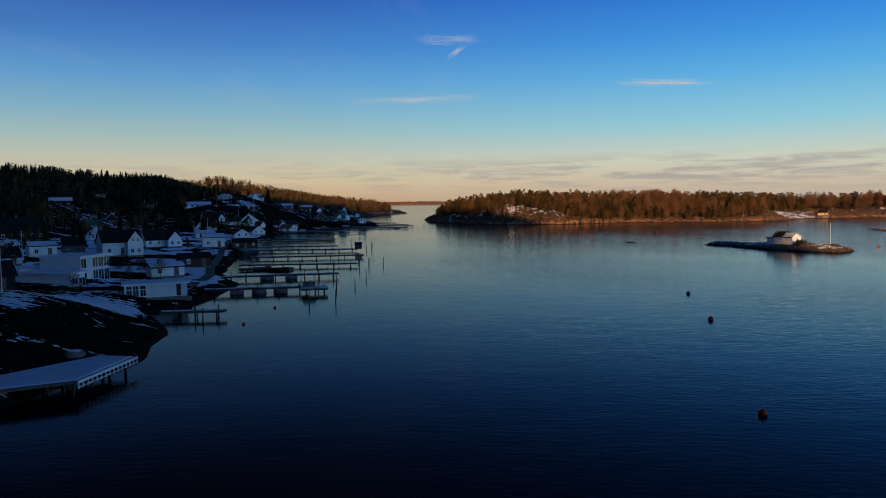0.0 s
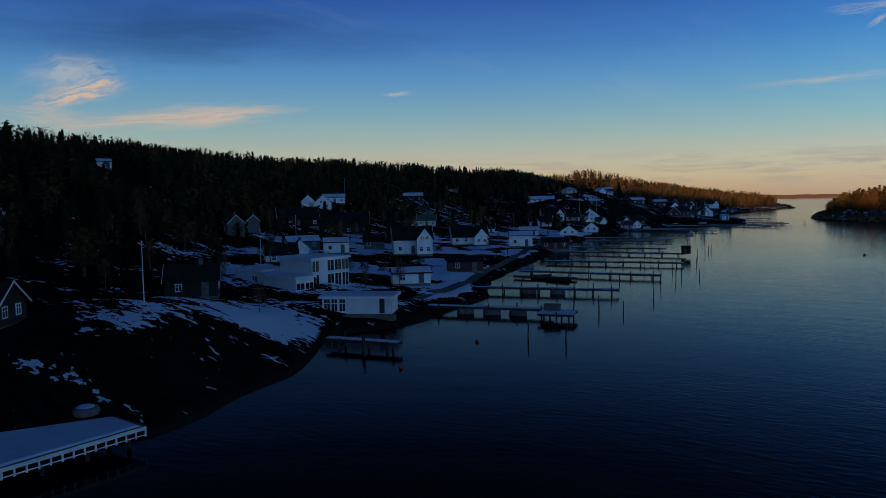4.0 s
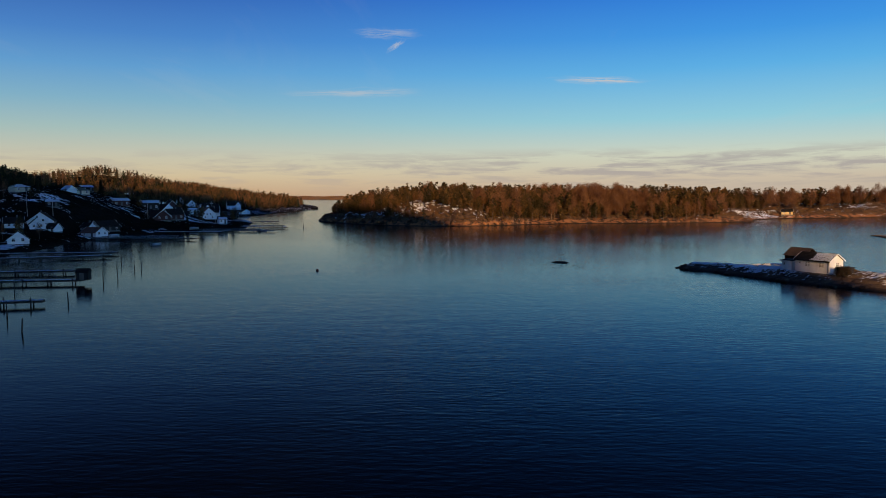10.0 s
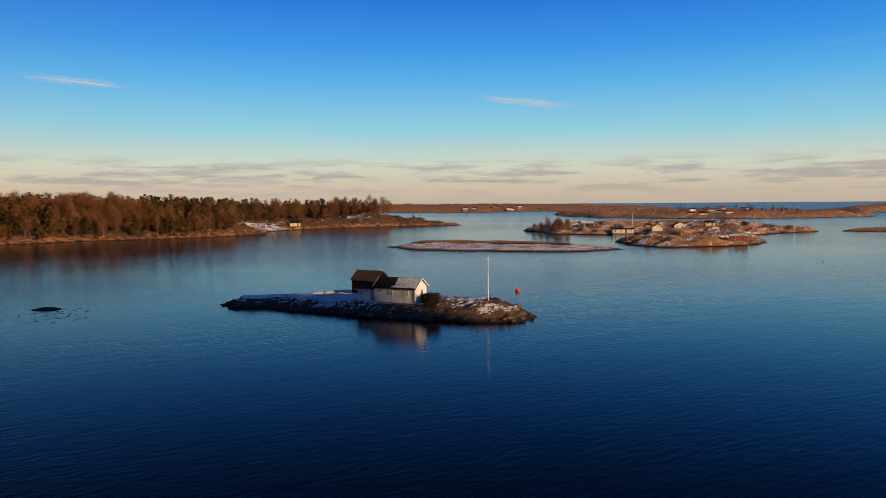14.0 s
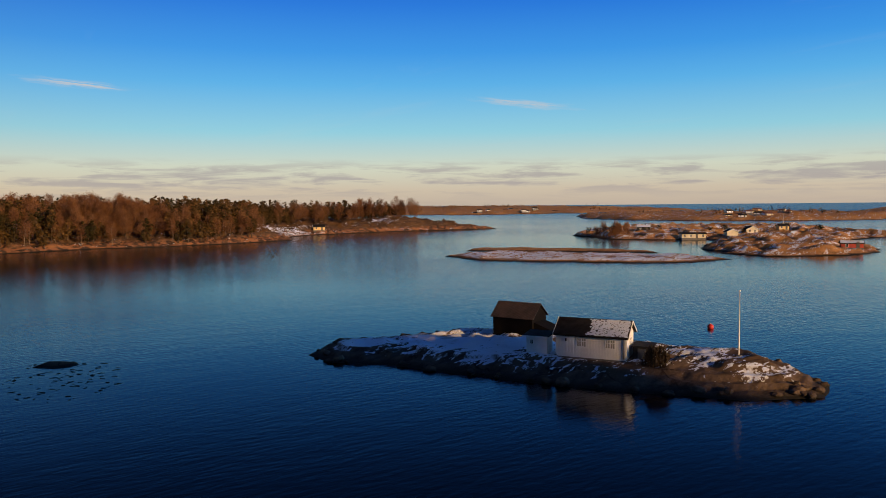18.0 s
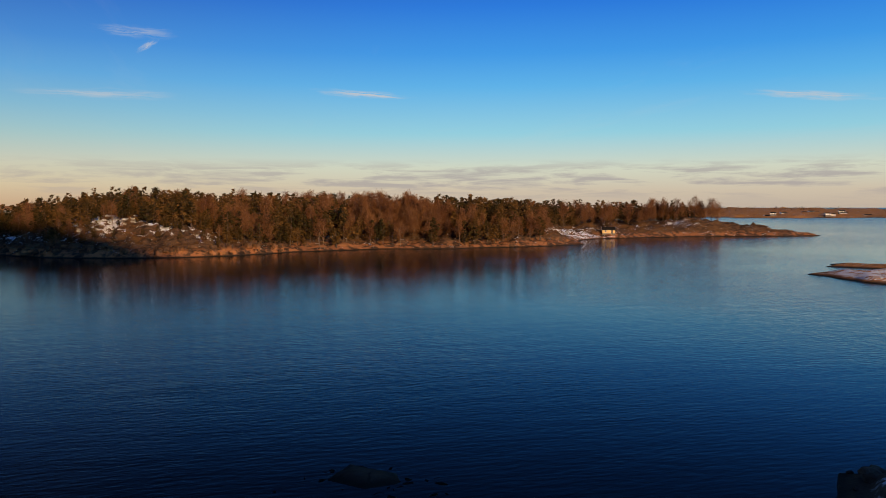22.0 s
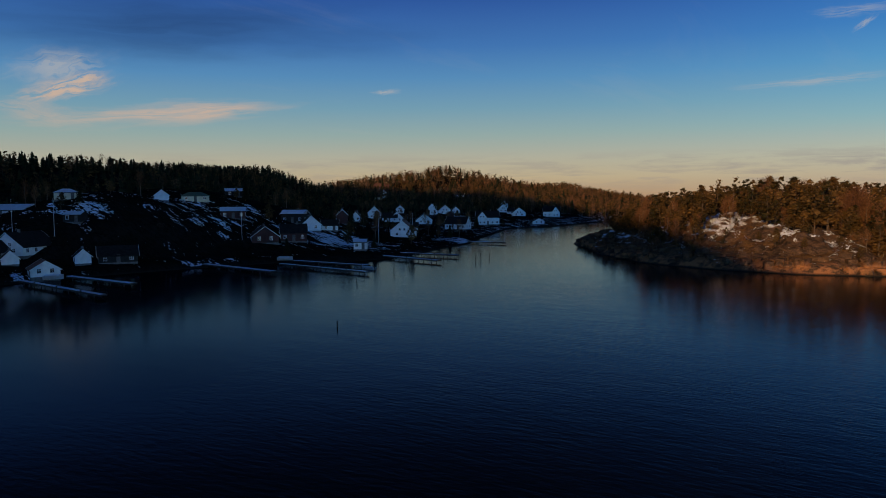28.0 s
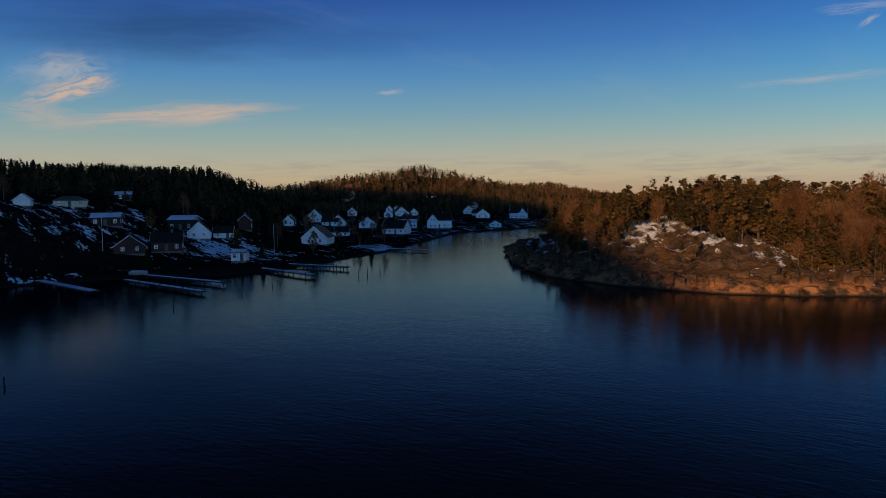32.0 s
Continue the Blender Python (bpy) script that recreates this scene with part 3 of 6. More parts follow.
def isle_z(x, y):
    x, y = np.asarray(x, float), np.asarray(y, float)
    z = isle_base(x, y) + bump_at(x, y, 97, 231, 6, 0.5) - bump_at(x, y, 84, 263, 8, 0.95)
    # worn slabs: broad shelves that break off in low steps
    ledge = z / 0.62 + 1.5 * fbm(x + 0.5 * y, y * 1.5, 8, 3, 15)
    step = np.floor(ledge) + sstep(ledge - np.floor(ledge), 0.68, 1.0) - ledge
    z = z + 0.62 * 0.8 * step * sstep(z, 0.15, 0.7)
    z = z + (0.22 * np.abs(fbm(x + 0.6 * y, y * 2.4, 3.0, 4, 71)) + 0.20 * fbm(x, y, 1.3, 3, 73)) * sstep(z, 0.1, 0.9)
    w = np.exp(-(((x - 88.5) ** 2 + (y - 240) ** 2) / 24.0))
    return z * (1 - w) + 1.35 * w


ISLES = {
    "flat_islet": ([(174, 377), (171, 354), (184, 335), (198, 318), (211, 309), (227, 309), (231, 322), (222, 340), (207, 362), (192, 384)], 0.68, 3.5, 0.7, 21, 1.8, 2.0),
    "outer_skerry": ([(204, 400), (196, 394), (206, 380), (224, 358), (235, 340), (240, 346), (228, 372), (214, 394)], 0.9, 5, 0.3, 23, 1.4, 2.0),
    "cottage_island": ([(314, 450), (292, 410), (307, 386), (325, 378), (300, 362), (262, 343), (246, 322), (244, 308), (263, 291), (290, 293), (322, 312), (348, 332), (412, 332), (470, 395), (500, 440), (440, 505), (370, 485)], 1.6, 14, 2.7, 25, 3.5, 1.8),
    "cabin_rock": ([(135, 179), (135, 175), (139, 170), (150, 162), (164, 158), (172, 168), (165, 182), (150, 188)], 1.1, 5, 0.5, 27, 0.8, 0.8),
    "low_skerry": ([(45, 281), (43, 278.6), (45, 276.5), (47.2, 276.8), (47.4, 278.5)], 0.36, 1.2, 0.1, 29, 0.3, 0.4),
    "sea_skerry": ([(419, 326), (441, 302), (480, 290), (500, 300), (450, 326)], 1.6, 8, 0.5, 31, 2.0, 4.0),
    "outer_island": ([(621, 720), (585, 640), (593, 563), (640, 500), (700, 463), (790, 450), (880, 520), (960, 640), (900, 760), (700, 800)], 4.2, 40, 5.0, 33, 8.0, 9.0),
    "sea_island": ([(1031, 640), (1005, 560), (1060, 520), (1180, 500), (1250, 560), (1150, 660)], 8.0, 60, 4.0, 35, 8.0, 14.0),
}
ISLE_Z = {k: island_maker(v[0], v[1], v[2], v[3], v[4], v[5]) for k, v in ISLES.items()}
FAR_COAST = [(560, 1290), (640, 1120), (760, 1000), (900, 960), (1100, 1000), (1310, 1030), (1480, 1180), (1500, 1700), (1000, 2200), (500, 2100), (380, 1600)]
far_base = island_maker(FAR_COAST, 9, 260, 6.0, 41, 30.0)
NORTH_COAST = [(-2200, 3000), (-900, 2850), (-300, 2900), (0, 2750), (500, 2900), (900, 3100), (900, 3900), (-2200, 3900)]
north_base = island_maker(NORTH_COAST, 9, 300, 9.0, 45, 60.0)


def sheet(name, xs, ys, z_of, mat, label, category="land", snow=None, smooth=True):
    """A land sheet over a lattice: x and y are arrays of one shape."""
    z = z_of(xs, ys)
    r, c = xs.shape
    co = np.stack([xs, ys, z], -1).reshape(-1, 3)
    i = np.arange(r * c).reshape(r, c)
    quads = np.stack([i[:-1, :-1], i[1:, :-1], i[1:, 1:], i[:-1, 1:]], -1).reshape(-1, 4)
    keep = z.reshape(-1)[quads].max(1) > -0.9
    quads = quads[keep]
    used = np.zeros(r * c, bool)
    used[quads] = True
    renum = np.cumsum(used) - 1
    me = bpy.data.meshes.new(name)
    me.from_pydata(co[used].tolist(), [], renum[quads].tolist())
    if len(me.polygons) and me.polygons[0].normal.z < 0:
        me.flip_normals()
    me.polygons.foreach_set("use_smooth", np.full(len(me.polygons), smooth))
    a = me.attributes.new("snow", "FLOAT", "POINT")
    s = snow(xs, ys) if snow else np.full(xs.shape, 0.5)
    a.data.foreach_set("value", np.ascontiguousarray(s.reshape(-1)[used], dtype=np.float32))
    me.materials.append(mat)
    return tagged(new(name, me), label, category, kind="structure")


def lattice(poly, step, margin=8):
    p = np.array(poly, float)
    x = np.arange(p[:, 0].min() - margin, p[:, 0].max() + margin + step, step)
    y = np.arange(p[:, 1].min() - margin, p[:, 1].max() + margin + step, step)
    return np.meshgrid(x, y, indexing="ij")


def west_snow(x, y):
    d = shore_x(y) - x
    s = 0.42 + (0.02 + 0.62 * sstep(fbm(x, y, 13, 3, 77), -0.10, 0.12)) * sstep(d, 2.5, 5) * (1 - sstep(d, 45, 100)) * sstep(y, 112, 140) * (1 - sstep(y, 310, 350))
    s = s + bump_at(x, y, -56, 98, 7, 0.55) + bump_at(x, y, -66, 103, 8, 0.4) + bump_at(x, y, -62, 84, 8, 0.25) + bump_at(x, y, -115, 485, 18, 0.35) + bump_at(x, y, -152, 458, 22, 0.22)
    s = s + bump_at(x, y, -163, 417, 14, 0.25) + bump_at(x, y, -116, 386, 9, 0.35) + bump_at(x, y, -112, 428, 7, 0.3) + bump_at(x, y, -225, 350, 45, 0.22) + bump_at(x, y, -104, 545, 12, 0.4)
    s = s - 0.05 * sstep(y, 350, 390) * (1 - sstep(y, 520, 560))
    s = s + 0.10 * sstep(y, 560, 620) * (1 - sstep(d, 20, 60))
    return s - 0.16 * sstep(d, 75, 130)


wy = np.concatenate([np.arange(-600, -320, 14), np.arange(-320, 40, 5), np.arange(40, 330, 1.5), np.arange(330, 560, 2.2), np.arange(560, 1010, 5), np.arange(1010, 1401, 20)])
wd = np.concatenate([np.arange(-4, 14, 1.0), np.arange(14, 60, 2.2), np.arange(60, 200, 5), np.arange(200, 500, 15), np.arange(500, 1001, 50)])
WY, WD = np.meshgrid(wy, wd, indexing="ij")
WX = shore_x(WY) - WD
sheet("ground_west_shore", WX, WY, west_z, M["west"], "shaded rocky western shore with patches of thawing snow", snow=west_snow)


def head_snow(x, y):
    return 0.36 + bump_at(x, y, -6, 534, 18, 0.62) + bump_at(x, y, 18, 510, 8, 0.42) + bump_at(x, y, 33, 503, 6, 0.25) + bump_at(x, y, -46, 540, 14, 0.40) + bump_at(x, y, 205, 560, 22, 0.3) + bump_at(x, y, 285, 588, 8, 0.3)


hx = np.concatenate([np.arange(-95, -70, 2.0), np.arange(-70, 62, 0.8), np.arange(62, 200, 1.6), np.arange(200, 372, 2.5), np.arange(372, 440, 10)])
hy = np.concatenate([np.arange(474, 556, 0.8), np.arange(556, 600, 1.6), np.arange(600, 1020, 10)])
sheet("ground_headland", *np.meshgrid(hx, hy, indexing="ij"), head_z, M["head"], "sunlit granite headland with thin snow and withered grass", snow=head_snow)
sheet("ground_house_islet", *lattice(HOUSE_ISLE, 0.32, 4), isle_z, M["rock"], "low granite islet with snow patches and a dark weed belt",
      snow=lambda x, y: 0.52 - 0.26 * (1 - sstep(inside_distance(HOUSE_ISLE, x, y), 0.8, 3.0)) + bump_at(x, y, 83, 259, 9, 0.36) + bump_at(x, y, 85, 248, 7, 0.30) + bump_at(x, y, 95, 234, 3, 0.22) + bump_at(x, y, 94, 227, 2.5, 0.12) + bump_at(x, y, 74, 264, 4, 0.2) - bump_at(x, y, 75, 256, 4, 0.25) - bump_at(x, y, 85, 232, 4, 0.3))
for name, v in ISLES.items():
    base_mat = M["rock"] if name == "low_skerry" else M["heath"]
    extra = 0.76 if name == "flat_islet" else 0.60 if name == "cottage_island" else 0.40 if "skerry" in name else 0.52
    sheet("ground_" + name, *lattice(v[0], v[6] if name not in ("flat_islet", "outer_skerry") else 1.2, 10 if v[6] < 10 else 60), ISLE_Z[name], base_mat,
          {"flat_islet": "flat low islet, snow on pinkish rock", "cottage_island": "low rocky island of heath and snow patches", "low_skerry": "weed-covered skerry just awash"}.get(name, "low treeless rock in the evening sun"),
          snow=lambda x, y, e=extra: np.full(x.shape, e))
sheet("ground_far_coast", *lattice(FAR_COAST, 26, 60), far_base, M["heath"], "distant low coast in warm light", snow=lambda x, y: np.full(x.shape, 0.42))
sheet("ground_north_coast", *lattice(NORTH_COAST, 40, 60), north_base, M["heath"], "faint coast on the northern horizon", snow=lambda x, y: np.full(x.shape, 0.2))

me = bpy.data.meshes.new("water")
me.from_pydata([(-9000, -9000, 0), (9000, -9000, 0), (9000, 9000, 0), (-9000, 9000, 0)], [], [(0, 1, 2, 3)])
me.materials.append(M["water"])
tagged(new("water", me), "calm dark blue sea with small ripples", "sea", kind="structure")


# ---- trees ----
def tube(path, radii, sides=5):
    """Vertices and faces of a tapered round limb along a path."""
    v, f = [], []
    for k, (p, r) in enumerate(zip(path, radii)):
        for s in range(sides):
            a = 2 * math.pi * s / sides
            v.append((p[0] + r * math.cos(a), p[1] + r * math.sin(a), p[2]))
        if k:
            o = (k - 1) * sides
            f += [(o + s, o + (s + 1) % sides, o + sides + (s + 1) % sides, o + sides + s) for s in range(sides)]
    return v, f


ICO = bmesh.new()
bmesh.ops.create_icosphere(ICO, subdivisions=1, radius=1.0)
ICO_V = np.array([v.co[:] for v in ICO.verts])
ICO_F = np.array([[v.index for v in f.verts] for f in ICO.faces])
ICO.free()


def crown_shape(kind, h, rng, leaves, leaf=0.040, clumps=0):
    """A crown as vertices and triangles: dense clumps of foliage with loose needles, leaves or twigs round them."""
    vs, fs, count = [], [], 0

    def put(v, f):
        nonlocal count
        vs.append(v)
        fs.append(np.asarray(f) + count)
        count += len(v)

    def clump(c, size, flat):
        q = ICO_V * rng.uniform(0.45, 1.5, (len(ICO_V), 1)) * (size, size, size * flat)
        a = rng.random() * 6.283
        put(q @ np.array([[math.cos(a), math.sin(a), 0], [-math.sin(a), math.cos(a), 0], [0, 0, 1]]) + c, ICO_F)

    def loose(p, e0, e1):
        k = len(p)
        put(np.stack([p, p + e0, p + e1], 1).reshape(-1, 3), np.arange(3 * k).reshape(k, 3))

    if kind == "pine":
        n = clumps or 22
        lean = rng.normal(0, 0.03, 2)
        for k in range(n):
            u = (k + rng.random()) / n
            z = h * (0.24 + 0.72 * u)
            r = h * 0.25 * (1 - u * u) * (0.5 + u) * rng.uniform(0.2, 1.05)
            a = 2.4 * k + rng.random()
            c = np.array([r * math.cos(a) + lean[0] * z, r * math.sin(a) + lean[1] * z, z])
            size = h * rng.uniform(0.026, 0.056) * (1.5 if n < 20 else 1.0) * (1.15 - 0.35 * u)
            clump(c, size, rng.uniform(0.7, 1.0))
            m = max(2, leaves // n)
            out = rng.normal(0, 1, (m, 3))
            out = out / np.linalg.norm(out, axis=1)[:, None]
            p = c + out * size * rng.uniform(0.7, 2.1, (m, 1)) * (1, 1, 0.8)
            face = out + (0, 0, 0.3)
            face = face / np.linalg.norm(face, axis=1)[:, None]
            e = rng.normal(0, 1, (2, m, 3)) * h * leaf
            e = e - 0.7 * (e * face).sum(-1)[..., None] * face
            loose(p, e[0], e[1])
    elif kind == "spruce":
        tiers = 8 if leaves > 300 else 6
        for k in range(tiers):
            u = k / tiers
            z0, z1 = h * (0.08 + 0.86 * u), h * (0.08 + 0.86 * (k + 1.45) / tiers)
            r = h * 0.185 * (1 - u) ** 0.85 + h * 0.018
            ang = np.arange(9) * 6.283 / 9 + rng.random() * 6.283
            rr = r * rng.uniform(0.62, 1.22, 9)
            ring = np.stack([rr * np.cos(ang), rr * np.sin(ang), z0 + h * rng.uniform(-0.02, 0.03, 9)], 1)
            top = min(z1, h)
            put(np.concatenate([ring, [[0, 0, top]]]), [(i, (i + 1) % 9, 9) for i in range(9)])
        m = leaves
        u = rng.random(m) ** 1.4
        r = h * 0.19 * (1 - u) * rng.uniform(0.6, 1.15, m)
        a = rng.random(m) * 6.283
        p = np.stack([r * np.cos(a), r * np.sin(a), h * (0.08 + 0.9 * u)], 1)
        out = np.stack([np.cos(a), np.sin(a), np.full(m, -0.5)], 1) * h * 0.05
        side = np.stack([-np.sin(a), np.cos(a), np.zeros(m)], 1) * h * 0.028
        loose(p, out + side, out - side)
    elif kind == "birch":
        limbs = 11
        for k in range(limbs):
            a, u = 2.4 * k + rng.random(), (k + 0.5) / limbs
            z0 = h * (0.20 + 0.58 * u)
            top = np.array([math.cos(a), math.sin(a), 0]) * h * 0.19 * (1.15 - u) + (0, 0, min(h, z0 + h * 0.30))
            foot = np.array([0, 0, z0])
            m = max(3, leaves // limbs)
            t = rng.random((m, 1)) ** 0.7
            p = foot + (top - foot) * t + rng.normal(0, 1, (m, 3)) * h * 0.035
            d = rng.normal(0, 0.5, (m, 3)) + (math.cos(a) * 0.5, math.sin(a) * 0.5, 0.9)
            d = d / np.linalg.norm(d, axis=1)[:, None] * h * rng.uniform(0.07, 0.13, (m, 1))
            w = np.cross(d, rng.normal(0, 1, (m, 3)))
            w = w / (np.linalg.norm(w, axis=1)[:, None] + 1e-9) * h * (0.0065 if leaves > 600 else 0.011)
            loose(p, d, d * 0.5 + w)
    else:
        m = leaves
        a, u = rng.random(m) * 6.283, rng.random(m)
        r = h * 0.55 * np.sqrt(rng.random(m)) * (1 - 0.5 * u)
        p = np.stack([r * np.cos(a), r * np.sin(a), h * u * 0.85], 1)
        d = (rng.normal(0, 0.4, (m, 3)) + (0, 0, 0.9)) * h * 0.22
        w = np.cross(d, rng.normal(0, 1, (m, 3)))
        w = w / (np.linalg.norm(w, axis=1)[:, None] + 1e-9) * h * 0.03
        loose(p, d, d * 0.5 + w)
    return np.concatenate(vs), np.concatenate(fs)


def tri_mesh(name, v, f, mat, smooth=False):
    """A mesh of triangles from two arrays."""
    me = bpy.data.meshes.new(name)
    me.vertices.add(len(v))
    me.vertices.foreach_set("co", np.ascontiguousarray(v, dtype=np.float32).ravel())
    me.loops.add(f.size)
    me.loops.foreach_set("vertex_index", np.ascontiguousarray(f, dtype=np.int32).ravel())
    me.polygons.add(len(f))
    me.polygons.foreach_set("loop_start", np.arange(0, f.size, 3, dtype=np.int32))
    me.update(calc_edges=True)
    me.polygons.foreach_set("use_smooth", np.full(len(f), smooth))
    me.materials.append(mat)
    return me


def trunk_shape(kind, h):
    bend = h * 0.02
    path = [(0, 0, -0.6), (bend, 0, h * 0.3), (-bend, bend, h * 0.62), (0, 0, h * 0.95)]
    r = h * (0.018 if kind != "birch" else 0.012)
    v, f = tube(path, [r * 1.25, r, r * 0.7, r * 0.15])
    for k in range(6 if kind in ("pine", "birch") else 0):
        a, z = 2.4 * k, h * (0.38 + 0.085 * k)
        reach = h * (0.17 - 0.014 * k)
        lv, lf = tube([(0, 0, z), (reach * math.cos(a) * 0.6, reach * math.sin(a) * 0.6, z + h * 0.06), (reach * math.cos(a), reach * math.sin(a), z + h * 0.15)], [r * 0.4, r * 0.28, r * 0.06], 3)
        f += [tuple(i + len(v) for i in q) for q in lf]
        v += lv
    return v, f


def raw_mesh(name, verts, faces, mat):
    me = bpy.data.meshes.new(name)
    me.from_pydata([tuple(p) for p in verts], [], faces)
    me.materials.append(mat)
    return me


TREE_MAT = {"pine": ("pine", "bark"), "spruce": ("spruce", "bark"), "birch": ("twig", "birch")}
TREE_LABEL = {"pine": "old pine with an open, flat-topped crown", "spruce": "dark narrow spruce among the houses", "birch": "leafless birch with fine reddish-brown twigs"}
tree_rng = np.random.default_rng(3)
TREE_MESH = {}
for kind in ("pine", "spruce", "birch"):
    for k in range(4):
        crown = tri_mesh("crown", *crown_shape(kind, 10.0, tree_rng, 2000 if kind == "pine" else 900, 0.0165, 40), M[TREE_MAT[kind][0]])
        v, f = trunk_shape(kind, 10.0)
        TREE_MESH[kind, k] = (raw_mesh("trunk", v, f, M[TREE_MAT[kind][1]]), crown)


def plant_tree(kind, x, y, z, h, group=""):
    k = int(tree_rng.integers(4))
    root = new(kind + "_tree")
    for name, me in zip(("trunk", "crown"), TREE_MESH[kind, k]):
        ob = new(name, me)
        ob.parent = root
    s = h / 10
    wide = s * tree_rng.uniform(0.95, 1.2) * (1.3 if kind == "pine" else 1.0)
    root.matrix_world = pose(x, y, z, 0, 0, tree_rng.uniform(0, 360)) @ Matrix.Diagonal((wide, wide, s, 1))
    return tagged(root, TREE_LABEL[kind], "tree", group)


def woodland(name, spots, label, leaves=150, leaf=0.040, clumps=10):
    """Far woods: one crown mesh for each kind and one trunk mesh for all trees of a stand. Spots: kind, x, y, z, height."""
    by, base = {}, {}
    protos = {(kind, k): crown_shape(kind, 1.0, tree_rng, leaves if kind != "birch" else leaves * 3, leaf, clumps) for kind in ("pine", "spruce", "birch") for k in range(6)}
    tv, tf = [], []
    for kind, x, y, z, h in spots:
        v, f = protos[kind, int(tree_rng.integers(6))]
        a = tree_rng.uniform(0, 6.283)
        rot = np.array([[math.cos(a), -math.sin(a), 0], [math.sin(a), math.cos(a), 0], [0, 0, 1]])
        wide = tree_rng.uniform(0.95, 1.5)
        by.setdefault(kind, []).append(((v @ rot.T) * (h * wide, h * wide, h) + (x, y, z), f + base.get(kind, 0)))
        base[kind] = base.get(kind, 0) + len(v)
        r, o = h * 0.014, len(tv)
        tv += [(x + r, y, z - 0.5), (x - r * 0.5, y + r * 0.9, z - 0.5), (x - r * 0.5, y - r * 0.9, z - 0.5), (x, y, z + h * 0.92)]
        tf += [(o, o + 1, o + 3), (o + 1, o + 2, o + 3), (o + 2, o, o + 3)]
    root = tagged(new(name), label, "woodland", kind="stuff")
    for kind, parts in by.items():
        ob = new("crown", tri_mesh("crown", np.concatenate([p[0] for p in parts]), np.concatenate([p[1] for p in parts]), M[TREE_MAT[kind][0]]))
        ob.parent = root
    ob = new("trunk", raw_mesh("trunk", tv, tf, M["bark"]))
    ob.parent = root
    return root


def scatter(n, x0, x1, y0, y1, rng):
    return rng.uniform(x0, x1, n), rng.uniform(y0, y1, n)


# ---- building kit ----
M["white"] = material("white_painted_boards", (0.82, 0.82, 0.80), 0.6, vary=0.10, scale=0.8, fine=18, bump=0.4, dist=0.02)
M["cream"] = material("cream_painted_boards", (0.66, 0.58, 0.40), 0.6, vary=0.12, scale=0.8, fine=18, bump=0.4)
M["yellow"] = material("yellow_painted_boards", (0.72, 0.52, 0.20), 0.6, vary=0.12, scale=0.8, fine=18)
M["red"] = material("falu_red_boards", (0.070, 0.014, 0.010), 0.75, vary=0.25, scale=1.0, fine=16)
M["brightred"] = material("bright_red_boards", (0.55, 0.07, 0.035), 0.6, vary=0.2, scale=1.0, fine=16)
M["brown"] = material("tarred_brown_boards", (0.020, 0.015, 0.012), 0.85, vary=0.3, scale=1.0, fine=16)
M["grey"] = material("weathered_grey_boards", (0.16, 0.15, 0.14), 0.85, vary=0.3, scale=1.5, fine=14)
M["plaster"] = material("white_render", (0.70, 0.71, 0.72), 0.7, vary=0.08, scale=0.5, fine=30, bump=0.15)
M["tile"] = material("dark_roof_tiles", (0.026, 0.023, 0.022), 0.85, vary=0.35, scale=1.4, fine=10, bump=0.6, dist=0.05, specular=0.15)
M["redtile"] = material("red_clay_tiles", (0.20, 0.075, 0.045), 0.75, vary=0.3, scale=1.4, fine=10, bump=0.6, dist=0.05)
M["greentin"] = material("green_roof_sheet", (0.06, 0.11, 0.08), 0.5, vary=0.2)
# bluish snow, the skylight's tint mixed into the base colour
M["snow"] = material("settled_snow_sky_tint", (0.62, 0.69, 0.80), 0.85, vary=0.08, scale=0.5, fine=5, bump=0.3, dist=0.06)
M["stone"] = material("foundation_stone", (0.20, 0.19, 0.18), 0.9, vary=0.35, scale=2, fine=9, bump=0.6, dist=0.05)
M["glass"] = material("window_glass", (0.02, 0.025, 0.03), 0.06, vary=0.1, scale=0.4, fine=2, bump=0.02, specular=0.8)
M["plank"] = material("weathered_deck_planks", (0.17, 0.15, 0.13), 0.85, vary=0.35, scale=2, fine=12, random_by=0.2)
M["post"] = material("wet_dark_timber", (0.055, 0.045, 0.036), 0.75, vary=0.35, scale=2, fine=12)
M["steel"] = material("galvanised_steel", (0.35, 0.36, 0.37), 0.4, metal=0.9, vary=0.15)
M["buoyred"] = material("red_plastic_float", (0.60, 0.035, 0.02), 0.4, vary=0.12)
M["buoydark"] = material("dark_rubber_float", (0.05, 0.012, 0.012), 0.5, vary=0.2)
M["polewhite"] = material("white_flagpole_paint", (0.80, 0.78, 0.74), 0.4, vary=0.06)
M["asphalt"] = material("wet_asphalt", (0.045, 0.045, 0.047), 0.7, vary=0.25, scale=0.6, fine=20)
M["bush"] = foliage("garden_shrub_twigs", (0.035, 0.026, 0.018), (0.05, 0.036, 0.022), 0.4)
M["hull"] = material("white_boat_hull", (0.60, 0.61, 0.62), 0.35, vary=0.08)
M["tin"] = material("rusty_corrugated_sheet", (0.075, 0.052, 0.040), 0.5, vary=0.45, scale=0.9, fine=6)


def box_bm(bm, x0, x1, y0, y1, z0, z1):
    m = Matrix.LocRotScale(((x0 + x1) / 2, (y0 + y1) / 2, (z0 + z1) / 2), None, (x1 - x0, y1 - y0, z1 - z0))
    bmesh.ops.create_cube(bm, size=1, matrix=m)
    return bm


